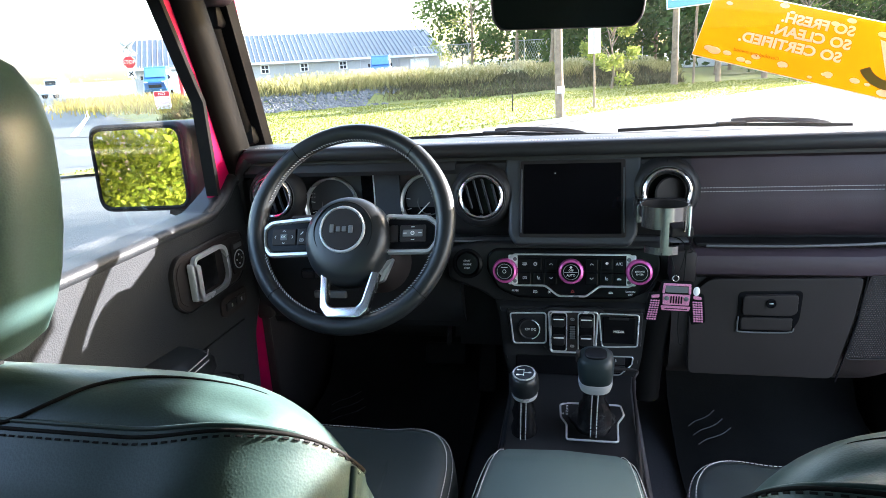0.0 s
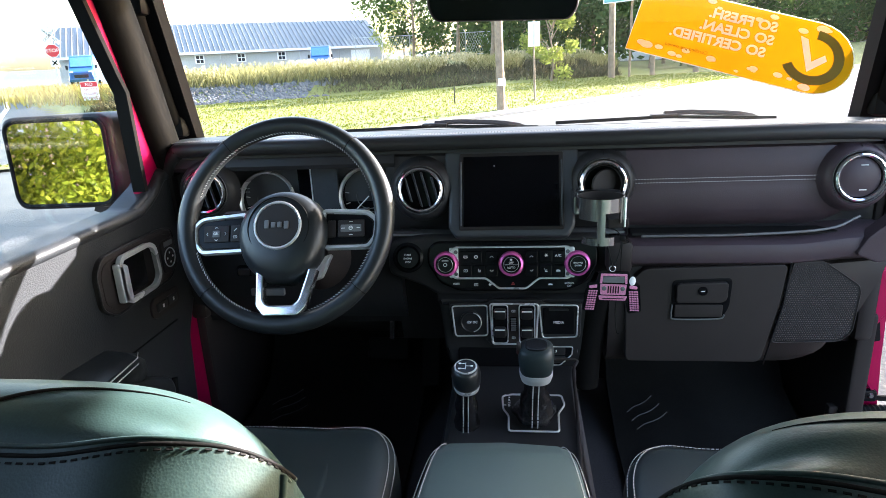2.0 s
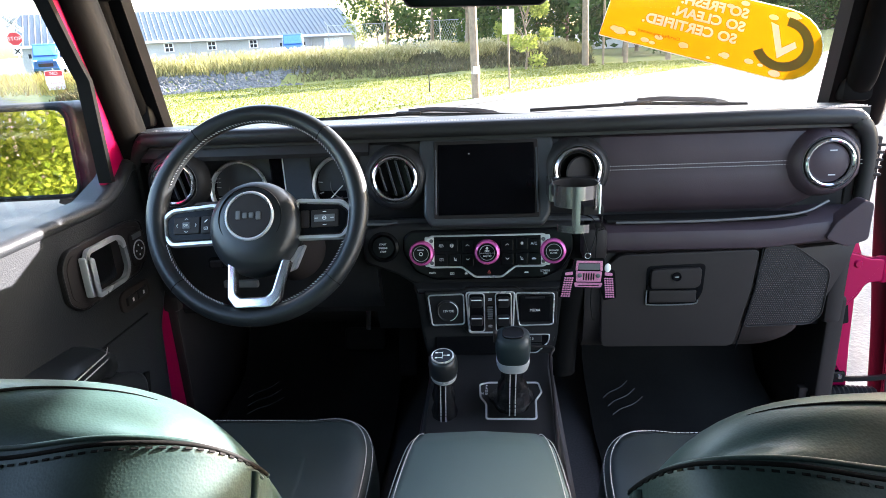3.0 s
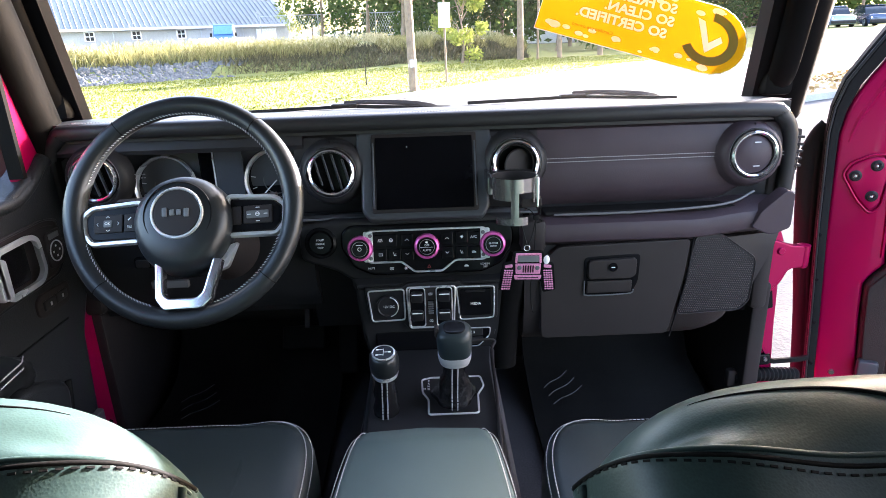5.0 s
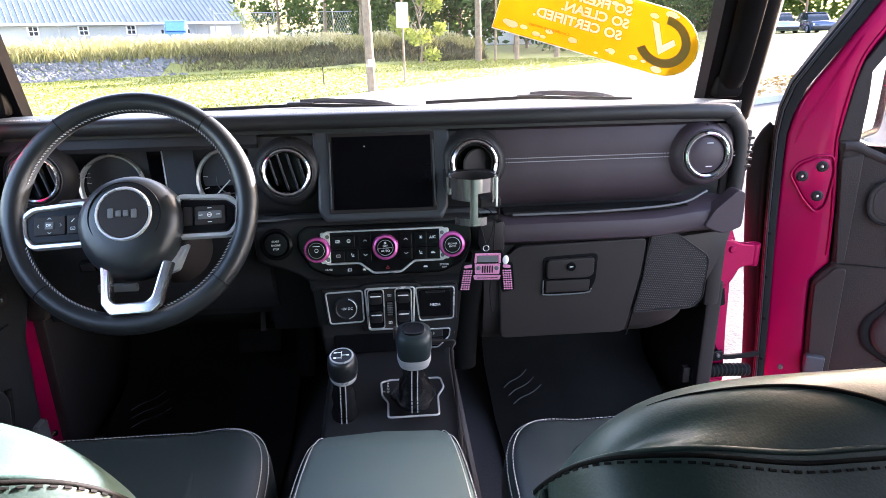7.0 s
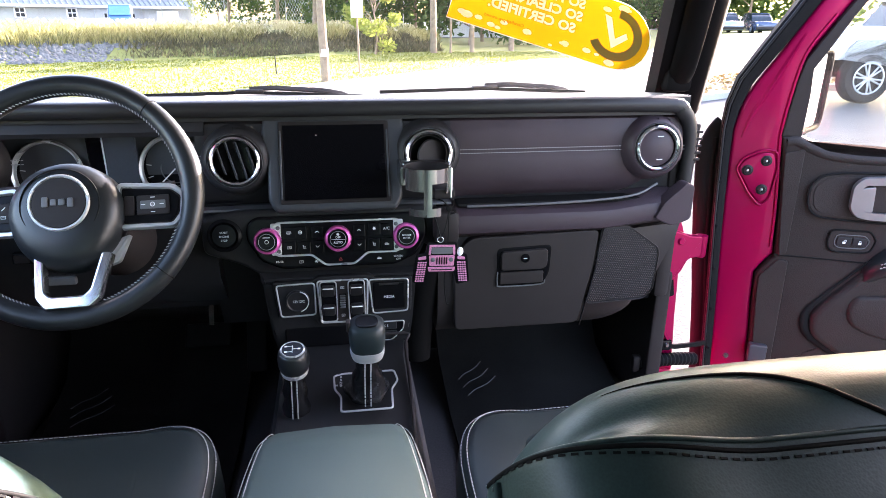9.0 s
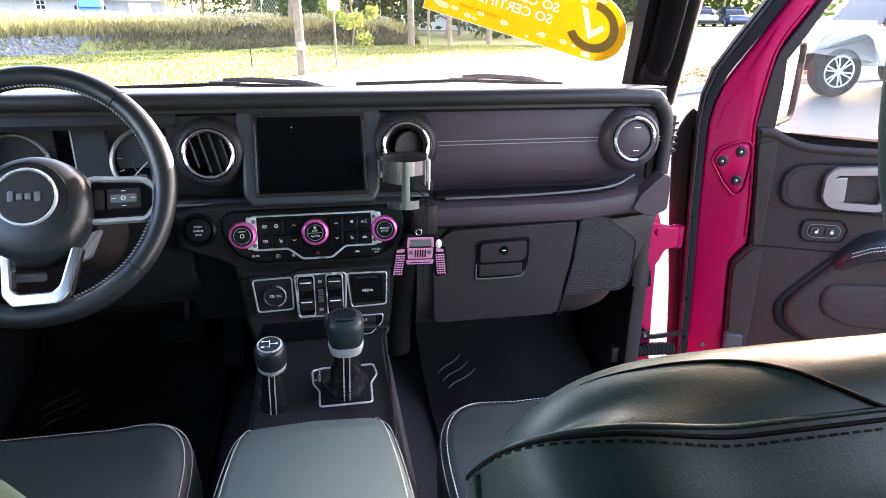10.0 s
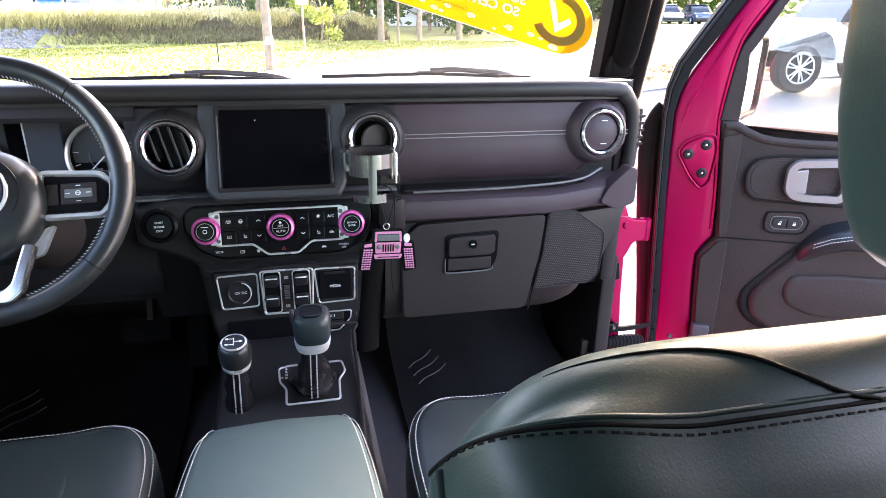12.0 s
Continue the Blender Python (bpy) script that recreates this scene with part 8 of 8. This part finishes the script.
def build_building():
    b = thing("warehouse", (-15.6, 75, 0.2), "long cream metal warehouse with a ribbed blue-grey roof", "building")
    m = pose(-15.6, 75.0, 0, 0, 0, 31)
    L, D, z0, ze, zr = 33.0, 12.0, -0.4, 2.36, 5.45

    def add(name, bm, mt, parent=b, label=""):
        bm.transform(m)
        return part(name, bm, mt, parent, label)
    add("wall", box(-L, 0, 0, D, z0, ze, 0), M_SIDING)
    bm = bmesh.new()
    n = 66
    for i in range(n):
        xa = -L - 0.3 + (L + 0.6) * i / n
        join(bm, loft([[(xa, -0.5, ze - 0.05), (xa + 0.07, -0.5, ze + 0.07), (xa + 0.14, -0.5, ze - 0.05)], [(xa, D / 2, zr), (xa + 0.07, D / 2, zr + 0.12), (xa + 0.14, D / 2, zr)]]))
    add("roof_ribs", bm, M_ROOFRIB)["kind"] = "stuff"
    bm = bmesh.new()
    v = [bm.verts.new(p) for p in ((-L - 0.4, -0.5, ze - 0.08), (0.4, -0.5, ze - 0.08), (0.4, D / 2, zr), (-L - 0.4, D / 2, zr), (-L - 0.4, D + 0.5, ze - 0.08), (0.4, D + 0.5, ze - 0.08))]
    bm.faces.new((v[0], v[1], v[2], v[3]))
    bm.faces.new((v[3], v[2], v[5], v[4]))
    add("roof", bm, M_ROOF)
    for x in (0.0, -L):
        g = bmesh.new()
        g.faces.new([g.verts.new(p) for p in ((x, 0, ze), (x, D, ze), (x, D / 2, zr - 0.05))])
        add("gable", g, M_SIDING)
    add("verge_trim", sweep([(0.42, -0.5, ze - 0.06), (0.42, D / 2, zr + 0.02)], [(-0.06, -0.10), (0.06, -0.10), (0.06, 0.06), (-0.06, 0.06)]), M_SIGNWHITE)
    bm = bmesh.new()
    for i in range(66):
        xa = -L + L * i / 66
        join(bm, box(xa, xa + 0.06, -0.04, 0, z0, ze, 0))
    add("siding_ribs", bm, M_SIDING)["kind"] = "stuff"
    add("fascia", box(-L - 0.4, 0.4, -0.56, -0.46, ze - 0.20, ze + 0.03, 0.01), M_SIGNWHITE)
    for x in (-20.1, -15.9, -11.6):
        w = add("window", box(x - 0.48, x + 0.48, -0.09, -0.03, 1.22, 2.10, 0.01), M_SIGNWHITE)
        for z in (1.29, 1.70):
            for q in (-0.19, 0.19):
                add("pane", box(x + q - 0.15, x + q + 0.15, -0.12, -0.07, z, z + 0.33, 0.0), M_WINDOWDARK, w)
    for x in (-23.5, -18.0, -9.6, -8.0, -5.2):
        add("downpipe", box(x - 0.05, x + 0.05, -0.16, -0.06, z0, ze - 0.1, 0.01), M_GALV)
    for x, w in ((-2.6, 1.1), (-28.0, 1.5)):
        add("door", box(x - w, x + w, -0.10, -0.02, z0, 1.95, 0.01), M_SIGNWHITE)


build_building()


def wheel_at(parent, x, y, z, r, w, yaw, rim_mt, spokes=5):
    m = pose(x, y, z, 0, 0, yaw)
    ty = part("wheel", lathe([(r * 0.62, w / 2 - 0.01), (r * 0.70, w / 2), (r * 0.93, w / 2), (r, w / 2 - 0.04), (r, -w / 2 + 0.04), (r * 0.93, -w / 2), (r * 0.62, -w / 2)], 36, m), M_RUBBER, parent)
    part("rim", lathe([(0.0, w / 2 - 0.06), (r * 0.54, w / 2 - 0.07), (r * 0.58, w / 2), (r * 0.63, w / 2 + 0.002), (r * 0.64, w / 2 - 0.02)], 36, m), M_RUBBER, ty)
    part("rim_lip", lathe([(r * 0.57, w / 2), (r * 0.60, w / 2 + 0.010), (r * 0.64, w / 2 + 0.004)], 40, m), rim_mt, ty)
    for k in range(spokes):
        a = k * 360 / spokes + 15
        for da in (-9, 9):
            part("spoke", rbox((r * 0.52, 0.025, r * 0.075), 0.01, 1, m @ pose(0, -w / 2 + 0.01, 0, 0, a + da) @ pose(r * 0.33, 0, 0)), rim_mt, ty)
    part("hub", lathe([(0.0, w / 2), (r * 0.13, w / 2 - 0.004), (r * 0.15, w / 2 - 0.04)], 20, m), rim_mt, ty)


def saloon(x, y, yaw, paint, label, L=4.6, W=1.8, H=1.5, name="parked_car", group="parked cars"):
    """A parked car: rounded body, cabin glass, lamps and four wheels."""
    z0 = ground_z(x, y)
    t = thing(name, (x, y, z0), label, "car", group=group)
    m = pose(x, y, z0, 0, 0, yaw)
    secs = []
    for u, hw, zl, zh in ((-0.5, 0.80, 0.35, 0.72), (-0.48, 0.92, 0.25, 0.84), (-0.36, 0.98, 0.2, 0.90), (0.0, 1.0, 0.2, 0.92), (0.36, 0.98, 0.2, 0.96), (0.48, 0.92, 0.25, 0.92), (0.5, 0.82, 0.35, 0.8)):
        h = W / 2 * hw
        secs.append([m @ Vector(p) for p in ((u * L, -h * 0.95, zl), (u * L, -h, (zl + zh) / 2), (u * L, -h * 0.93, zh), (u * L, 0, zh + 0.05), (u * L, h * 0.93, zh), (u * L, h, (zl + zh) / 2), (u * L, h * 0.95, zl))])
    part("body", loft(secs), paint, t, "", 50)
    secs = []
    for u, zt, k in ((-0.22, 0.93, 0.9), (-0.10, H - 0.06, 0.80), (0.05, H, 0.78), (0.28, H - 0.03, 0.78), (0.42, 0.97, 0.88)):
        h = W / 2 * 0.95
        secs.append([m @ Vector(p) for p in ((u * L, -h, 0.90), (u * L, -h * k, zt), (u * L, 0, zt + 0.02), (u * L, h * k, zt), (u * L, h, 0.90))])
    part("cabin_glass", loft(secs), M_WINDOWDARK, t, "dark tinted glass", 50)
    part("roof", join(bmesh.new(), rbox((0.40 * L, W * 0.74, 0.05), 0.02, 2, pose(0.10 * L, 0, H + 0.005)), m), paint, t)
    for s in (-1, 1):
        part("waist_trim", join(bmesh.new(), rbox((0.6 * L, 0.02, 0.03), 0.005, 1, pose(0.06 * L, s * W * 0.475, 0.93)), m), M_CHROME, t)
        part("headlight", join(bmesh.new(), rbox((0.12, 0.35, 0.14), 0.03, 2, pose(-0.485 * L, s * W * 0.34, 0.66)), m), M_SIGNWHITE, t)
        part("tail_light", join(bmesh.new(), rbox((0.10, 0.30, 0.18), 0.03, 2, pose(0.485 * L, s * W * 0.36, 0.78)), m), M_SIGNRED, t)
        for u in (-0.31, 0.31):
            q = m @ Vector((u * L, s * (W / 2 - 0.09), 0.33))
            wheel_at(t, q.x, q.y, q.z, 0.33, 0.2, yaw + (0 if s < 0 else 180), M_GALV)
    part("bumper", join(bmesh.new(), rbox((0.14, W * 0.9, 0.22), 0.05, 2, pose(-0.49 * L, 0, 0.42)), m), M_PLAST, t)
    return t


M_CARBLUE = mat("dark_blue_car_paint", (0.03, 0.05, 0.10), 0.25, metal=0.3, var=0.1, coat=1.0)
M_CARGREY = mat("slate_car_paint", (0.26, 0.31, 0.37), 0.25, metal=0.3, var=0.1, coat=1.0)
M_CARWHITE = mat("white_car_paint", (0.72, 0.72, 0.72), 0.3, var=0.05, coat=1.0)
M_CARRED = mat("red_car_paint", (0.42, 0.03, 0.04), 0.28, metal=0.1, var=0.08, coat=1.0)
# Blue of the windscreen is reflected sky put into the colour.
M_VANGLASS = mat("sky_blue_windscreen", (0.10, 0.26, 0.46), 0.15, var=0.1, coat=0.6)
M_VANBLUE = mat("blue_van_paint", (0.02, 0.11, 0.34), 0.35, var=0.1, coat=0.6)
for i, (x, y, mt, lb) in enumerate(((28.3, 49.6, M_CARBLUE, "dark blue parked saloon"), (30.7, 48.9, M_CARGREY, "silver blue parked saloon"), (33.1, 48.2, M_CARBLUE, "dark blue parked saloon beside the sign"))):
    saloon(x, y, 75, mt, lb)
saloon(41.0, 44.5, 20, M_CARWHITE, "white saloon parked by the far lot")


def build_van(x, y, yaw, label):
    z0 = -0.05
    t = thing("delivery_van", (x, y, z0), label, "van", group="vans")
    m = pose(x, y, z0, 0, 0, yaw)
    secs = []
    for u, zl, zh, w in ((-2.8, 0.5, 1.05, 0.92), (-2.6, 0.3, 1.25, 1.0), (-2.0, 0.3, 1.45, 1.02), (-1.2, 0.3, 2.35, 1.0), (-0.9, 0.3, 2.5, 1.0), (2.6, 0.3, 2.5, 1.0), (2.7, 0.4, 2.4, 0.96)):
        secs.append([m @ Vector(p) for p in ((u, -w, zl), (u, -w, zh * 0.6), (u, -w * 0.9, zh), (u, w * 0.9, zh), (u, w, zh * 0.6), (u, w, zl))])
    part("body", loft(secs), M_VANBLUE, t, "", 40)
    part("cargo_side", join(bmesh.new(), rbox((3.2, 2.04, 1.5), 0.1, 3, pose(1.0, 0, 1.35)), m), M_CARWHITE, t)
    part("front", join(bmesh.new(), rbox((0.7, 1.9, 0.65), 0.15, 3, pose(-2.45, 0, 0.85)), m), M_VANBLUE, t)
    part("windscreen", join(bmesh.new(), rbox((0.06, 1.7, 1.05), 0.05, 2, pose(-1.66, 0, 1.92, 0, 42)), m), M_VANGLASS, t)
    part("grille", join(bmesh.new(), rbox((0.06, 1.1, 0.28), 0.03, 2, pose(-2.81, 0, 0.75)), m), M_PLAST, t)
    for s in (-1, 1):
        part("headlight", join(bmesh.new(), rbox((0.1, 0.28, 0.35), 0.04, 2, pose(-2.74, s * 0.72, 1.0)), m), M_SIGNWHITE, t)
        part("mirror", join(bmesh.new(), rbox((0.12, 0.2, 0.35), 0.03, 2, pose(-1.6, s * 1.15, 1.5)), m), M_PLAST, t)
        for u in (-1.9, 1.7):
            q = m @ Vector((u, s * 0.9, 0.34))
            wheel_at(t, q.x, q.y, q.z, 0.35, 0.22, yaw + (0 if s < 0 else 180), M_GALV)


build_van(-20.2, 66.0, 104, "blue and white delivery van beside the warehouse")
build_van(-38.5, 54.0, 118, "blue delivery van partly behind the crossing sign")


def build_red_offroader():
    """The neighbour in the next bay: a white off-roader, its front wheel towards the open door."""
    x, y = 8.86, 8.75
    z0 = 0.10
    t = thing("offroad_car", (x, y, z0), "white off-road car with dark wheel arch parked side on", "car")
    m = pose(x, y, z0, 0, 0, -8)

    def add(name, bm, mt, label=""):
        return part(name, join(bmesh.new(), bm, m), mt, t, label)
    add("body", rbox((3.2, 1.55, 0.60), 0.08, 3, pose(2.05, 1.00, 0.80)), M_CARWHITE)
    add("bonnet", rbox((1.5, 1.30, 0.36), 0.08, 3, pose(0.15, 1.02, 1.08)), M_CARWHITE)
    add("cabin", loft([[(0.75, 0.26, 1.20), (3.6, 0.26, 1.20), (3.6, 1.74, 1.20), (0.75, 1.74, 1.20)], [(1.05, 0.36, 1.68), (3.5, 0.36, 1.68), (3.5, 1.64, 1.68), (1.05, 1.64, 1.68)]]), M_WINDOWDARK, "dark side glass")
    add("hardtop", rbox((2.6, 1.45, 0.14), 0.05, 3, pose(2.25, 1.0, 1.76)), M_CARWHITE)
    for u in (0.0, 2.55):
        # flat-topped opening with a broad fender over the wheel
        flare = [(-0.62, 0.30), (-0.52, 0.62), (-0.36, 0.74), (0.40, 0.74), (0.58, 0.60), (0.74, 0.14), (0.62, 0.14), (0.47, 0.52), (0.34, 0.61), (-0.32, 0.61), (-0.42, 0.52), (-0.52, 0.30)]
        part("wheel_arch", prism(round_poly(flare, 0.03), 0.42, 0.02, m @ pose(u, -0.02, 0.42)), M_CARWHITE, t)
        part("arch_liner", prism([(-0.46, 0.0), (-0.40, 0.52), (-0.30, 0.60), (0.33, 0.60), (0.46, 0.50), (0.60, 0.0)], 0.02, 0.0, m @ pose(u, 0.34, 0.42)), M_RUBBER, t)
        for v, yaw in ((0.12, -8), (1.88, 172)):
            q = m @ Vector((u, v, 0.42))
            wheel_at(t, q.x, q.y, q.z, 0.42, 0.28, yaw, M_GALV, 6)
    add("bumper", rbox((0.26, 1.7, 0.24), 0.04, 2, pose(-0.78, 1.0, 0.72)), M_PLAST)
    add("headlight", rbox((0.10, 0.24, 0.22), 0.04, 2, pose(-0.60, 0.55, 1.02)), M_SIGNWHITE)
    add("mirror", rbox((0.14, 0.24, 0.24), 0.04, 2, pose(1.0, 0.10, 1.34)), M_PLAST)


build_red_offroader()


def build_islands():
    isl = thing("mulch_island", (10, 14, 0), "leaf-strewn mulch island with a pale kerb", "planting bed", kind="structure")
    edge = [(6.2, 10.2), (22.0, 13.2), (24, 18), (18, 19.5), (9.0, 16.0)]
    bm = bmesh.new()
    v = [bm.verts.new((x, y, ground_z(x, y) + 0.09)) for x, y in round_poly(edge, 1.0)]
    bm.faces.new(v)
    part("mulch", bm, M_GRAVEL, isl)
    part("kerb_ring", sweep([(x, y, ground_z(x, y) + 0.04) for x, y in round_poly(edge, 1.0)], [(-0.08, -0.08), (0.08, -0.08), (0.08, 0.08), (-0.08, 0.08)], closed=True), M_CONCRETE, isl)
    rg = random.Random(3)
    vs, fs = [], []
    for _ in range(5000):
        x, y = rg.uniform(6.5, 22), rg.uniform(10.3, 18)
        if y < 10.4 + (x - 6.2) * 0.19 or y > 11.0 + (x - 6.2) * 0.85:
            continue
        p = Vector((x, y, ground_z(x, y) + 0.10 + rg.random() * 0.03))
        a = Vector((rg.gauss(0, 1), rg.gauss(0, 1), rg.gauss(0, 0.4))).normalized()
        b = a.orthogonal().normalized()
        s = rg.uniform(0.08, 0.16)
        k = len(vs)
        vs += [p - a * s * 0.5, p + b * s * 0.3, p + a * s * 0.5, p - b * s * 0.3]
        fs.append((k, k + 1, k + 2, k + 3))
    me = bpy.data.meshes.new("fallen_leaves")
    me.from_pydata(vs, [], fs)
    stuff("fallen_leaves", me, leafy("brown_leaves", (0.16, 0.09, 0.03), (0.45, 0.32, 0.16), trans=0.2), "dry brown fallen leaves on the mulch", "leaves")


build_islands()


def build_crossing():
    t = thing("crossing_sign", (-31, 40.5, 0.2), "railroad crossing signs with a red stop sign on one post", "road sign")
    x, y, yaw = -30.75, 40.0, 36
    part("post", sweep([(x, y + 0.05, -0.3), (x, y + 0.05, 4.2)], 0.06), M_GALV, t)
    m = pose(x, y, 0, 0, 0, yaw)
    for a, w in ((45, "RAILROAD"), (-45, "CROSSING")):
        b = part("crossbuck", join(bmesh.new(), rbox((1.5, 0.03, 0.26), 0.01, 1, pose(0, 0.02 * (a > 0), 3.55, 0, a)), m), M_SIGNWHITE, t)
        part("lettering", text_bm(w, 0.22, m @ pose(0, -0.03, 3.55, 0, a)), M_GLOSS, b)
    octo = [(0.42 * math.cos(radians(22.5 + 45 * k)), 0.42 * math.sin(radians(22.5 + 45 * k))) for k in range(8)]
    part("stop_border", prism([(u * 1.08, v * 1.08) for u, v in octo], 0.03, 0, m @ pose(0, -0.05, 2.58)), M_SIGNWHITE, t)
    s = part("stop_plate", prism(octo, 0.03, 0, m @ pose(0, -0.06, 2.58)), M_SIGNRED, t, "red stop plate")
    part("lettering", text_bm("STOP", 0.32, m @ pose(0, -0.075, 2.58)), M_SIGNWHITE, s)
    k = part("track_plate", join(bmesh.new(), rbox((0.5, 0.03, 0.5), 0.01, 1, pose(0, -0.05, 1.80)), m), M_SIGNWHITE, t)
    for a in (45, -45):
        part("cross_bar", join(bmesh.new(), rbox((0.4, 0.01, 0.08), 0, 1, pose(0, -0.075, 1.80, 0, a)), m), M_GLOSS, k)
    n = thing("notice_board", (-19.5, 27, -0.3), "white notice forbidding tractor trailers", "sign")
    m = pose(-19.6, 27.0, 0, 0, 0, 34)
    part("post", join(bmesh.new(), rbox((0.06, 0.06, 1.4), 0, 1, pose(0, 0.05, 0.2)), m), M_GALV, n)
    b = part("plate", join(bmesh.new(), rbox((0.72, 0.03, 0.85), 0.02, 1, pose(0, 0, 0.38)), m), M_SIGNWHITE, n)
    part("red_field", join(bmesh.new(), rbox((0.68, 0.01, 0.22), 0, 1, pose(0, -0.018, 0.67)), m), M_SIGNRED, b)
    part("lettering", text_bm("NO", 0.2, m @ pose(0, -0.026, 0.67)), M_SIGNWHITE, b)
    for k, w in enumerate(("TRACTOR", "TRAILERS", "ALLOWED")):
        part("lettering", text_bm(w, 0.14, m @ pose(0, -0.02, 0.44 - 0.19 * k)), M_SIGNRED, b)


build_crossing()


def build_fence():
    t = thing("chain_link_fence", (-6, 58, 0.8), "grey chain-link fence with leaning posts", "fence")
    for i in range(9):
        x = -15 + i * 2.6
        part("post", sweep([(x, 60, 0.2), (x, 60, 2.9), (x - 0.25, 59.9, 3.3)], 0.04), M_GALV, t)
    for z in (2.9, 1.0):
        part("rail", sweep([(-15, 60, z), (5.8, 60, z)], 0.025), M_GALV, t)
    bm = bmesh.new()
    for i in range(90):
        x = -15 + i * 0.23
        for s in (-1, 1):
            join(bm, sweep([(x, 60, 0.9), (x + s * 1.0, 60, 2.9)], 0.008))
    part("mesh_wire", bm, M_GALV, t)["kind"] = "stuff"


build_fence()


def build_left_street():
    s = thing("street_lines", (-25, 28, 0), "worn white line on the side street", "road marking", kind="structure")
    part("edge_line", sweep([(-16.5, 17.4, -0.29), (-24, 27, -0.29), (-45, 52, -0.29)], [(-0.10, 0), (0.10, 0), (0.10, 0.004), (-0.10, 0.004)]), M_LINE, s)
    part("road_seam", sweep([(-22, 17.9, -0.29), (-15.2, 16.8, -0.29)], [(-0.12, 0), (0.12, 0), (0.12, 0.004), (-0.12, 0.004)]), mat("tar_seam", (0.03, 0.03, 0.03), 0.7), s)
    rg = random.Random(9)
    pts = []
    while len(pts) < 5000:
        u = rg.random()
        x, y = -34 + 16 * u + rg.gauss(0, 1.5), 40 - 11 * u + rg.gauss(0, 2.0)
        if y > 25.5:
            pts.append((x, y, ground_z(x, y)))
    stuff("roadside_weeds", blades(pts, 0.2, 0.9, 0.07, rg), leafy("dry_weeds", (0.22, 0.15, 0.06), (0.42, 0.36, 0.10), trans=0.4), "dry weeds beside the crossing", "weeds")
    far = thing("pickup_truck", (-62, 68, -0.3), "white pickup truck far down the street", "truck")
    part("cab", box(-63.2, -61.2, 67, 69, 0.9, 1.9, 0.2), M_CARWHITE, far)
    part("body", box(-63.3, -61.1, 65.8, 71, 0.2, 1.1, 0.1), M_CARWHITE, far)
    part("windscreen", box(-62.95, -61.45, 66.93, 67.05, 1.2, 1.75, 0.02), M_WINDOWDARK, far)
    for s in (-63.0, -61.4):
        part("wheel", lathe([(0.0, 0.12), (0.38, 0.12), (0.4, 0.0), (0.38, -0.12), (0.0, -0.12)], 20, pose(s, 66.6, 0.08, 0, 0, 90)), M_RUBBER, far)
    rp = thing("barrier_post", (-23.7, 35, -0.3), "red and white crossing barrier post", "post")
    part("post", sweep([(-23.7, 35.0, -0.3), (-23.7, 35.0, 2.4)], 0.12), M_SIGNRED, rp)
    w = thing("far_buildings", (40, 75, 0), "brick and pale low buildings behind the far lot", "building")
    part("brick_wall", box(34, 47, 78, 84, -0.3, 5.5, 0.02), M_BRICK, w)
    part("pale_wall", box(9.4, 16.0, 64, 68, -0.3, 2.1, 0.02), M_SIGNWHITE, w)
    part("red_wall", box(62, 72, 60, 66, -0.3, 5.0, 0.02), M_BRICK, w)
    for k in range(4):
        part("window", box(35.2 + 3 * k, 36.8 + 3 * k, 77.9, 78.0, 1.2, 3.0, 0.01), M_WINDOWDARK, w)
    bd = thing("lot_sign", (46, 58, 0.4), "low black sign board with pale bars", "sign")
    part("board", box(44.5, 47.5, 57.9, 58.1, 0.6, 2.0, 0.02), M_GLOSS, bd)
    for k in range(2):
        part("text_bar", box(45.0, 47.0, 57.87, 57.9, 1.5 - 0.5 * k, 1.65 - 0.5 * k, 0), M_DIM, bd)
    pole("lot_pole", 17.0, 17.2, 6.0, 0.09, M_TRUNK, "brown metal lot pole", "pole")


build_left_street()


def build_running_gear():
    """Plain engine bay, front wings and wheels that carry the car."""
    part("engine_bay", box(-0.66, 0.66, 0.44, 1.70, 0.52, 0.97, 0.03), M_PAINT, SHELL)
    part("chassis", box(-0.45, 0.45, -2.30, 1.70, 0.34, 0.50, 0.03), M_RUBBER, SHELL)
    part("bumper", box(-0.78, 0.78, 1.72, 1.86, 0.46, 0.66, 0.04), M_PLAST, SHELL)
    for s in (-1, 1):
        part("wing", sweep(spline([(s * 0.79, 0.42, 0.62), (s * 0.79, 0.60, 0.88), (s * 0.79, 0.98, 0.93), (s * 0.79, 1.38, 0.88), (s * 0.79, 1.62, 0.70)], 4), [(-0.13, -0.02), (0.13, -0.02), (0.13, 0.02), (-0.13, 0.02)], up=(0, 0, 1)), M_PLAST, SHELL)
        for y in (0.98, -1.86):
            wheel_at(SHELL, s * 0.79, y, 0.40, 0.40, 0.25, 90 * s, M_GALV)


build_running_gear()
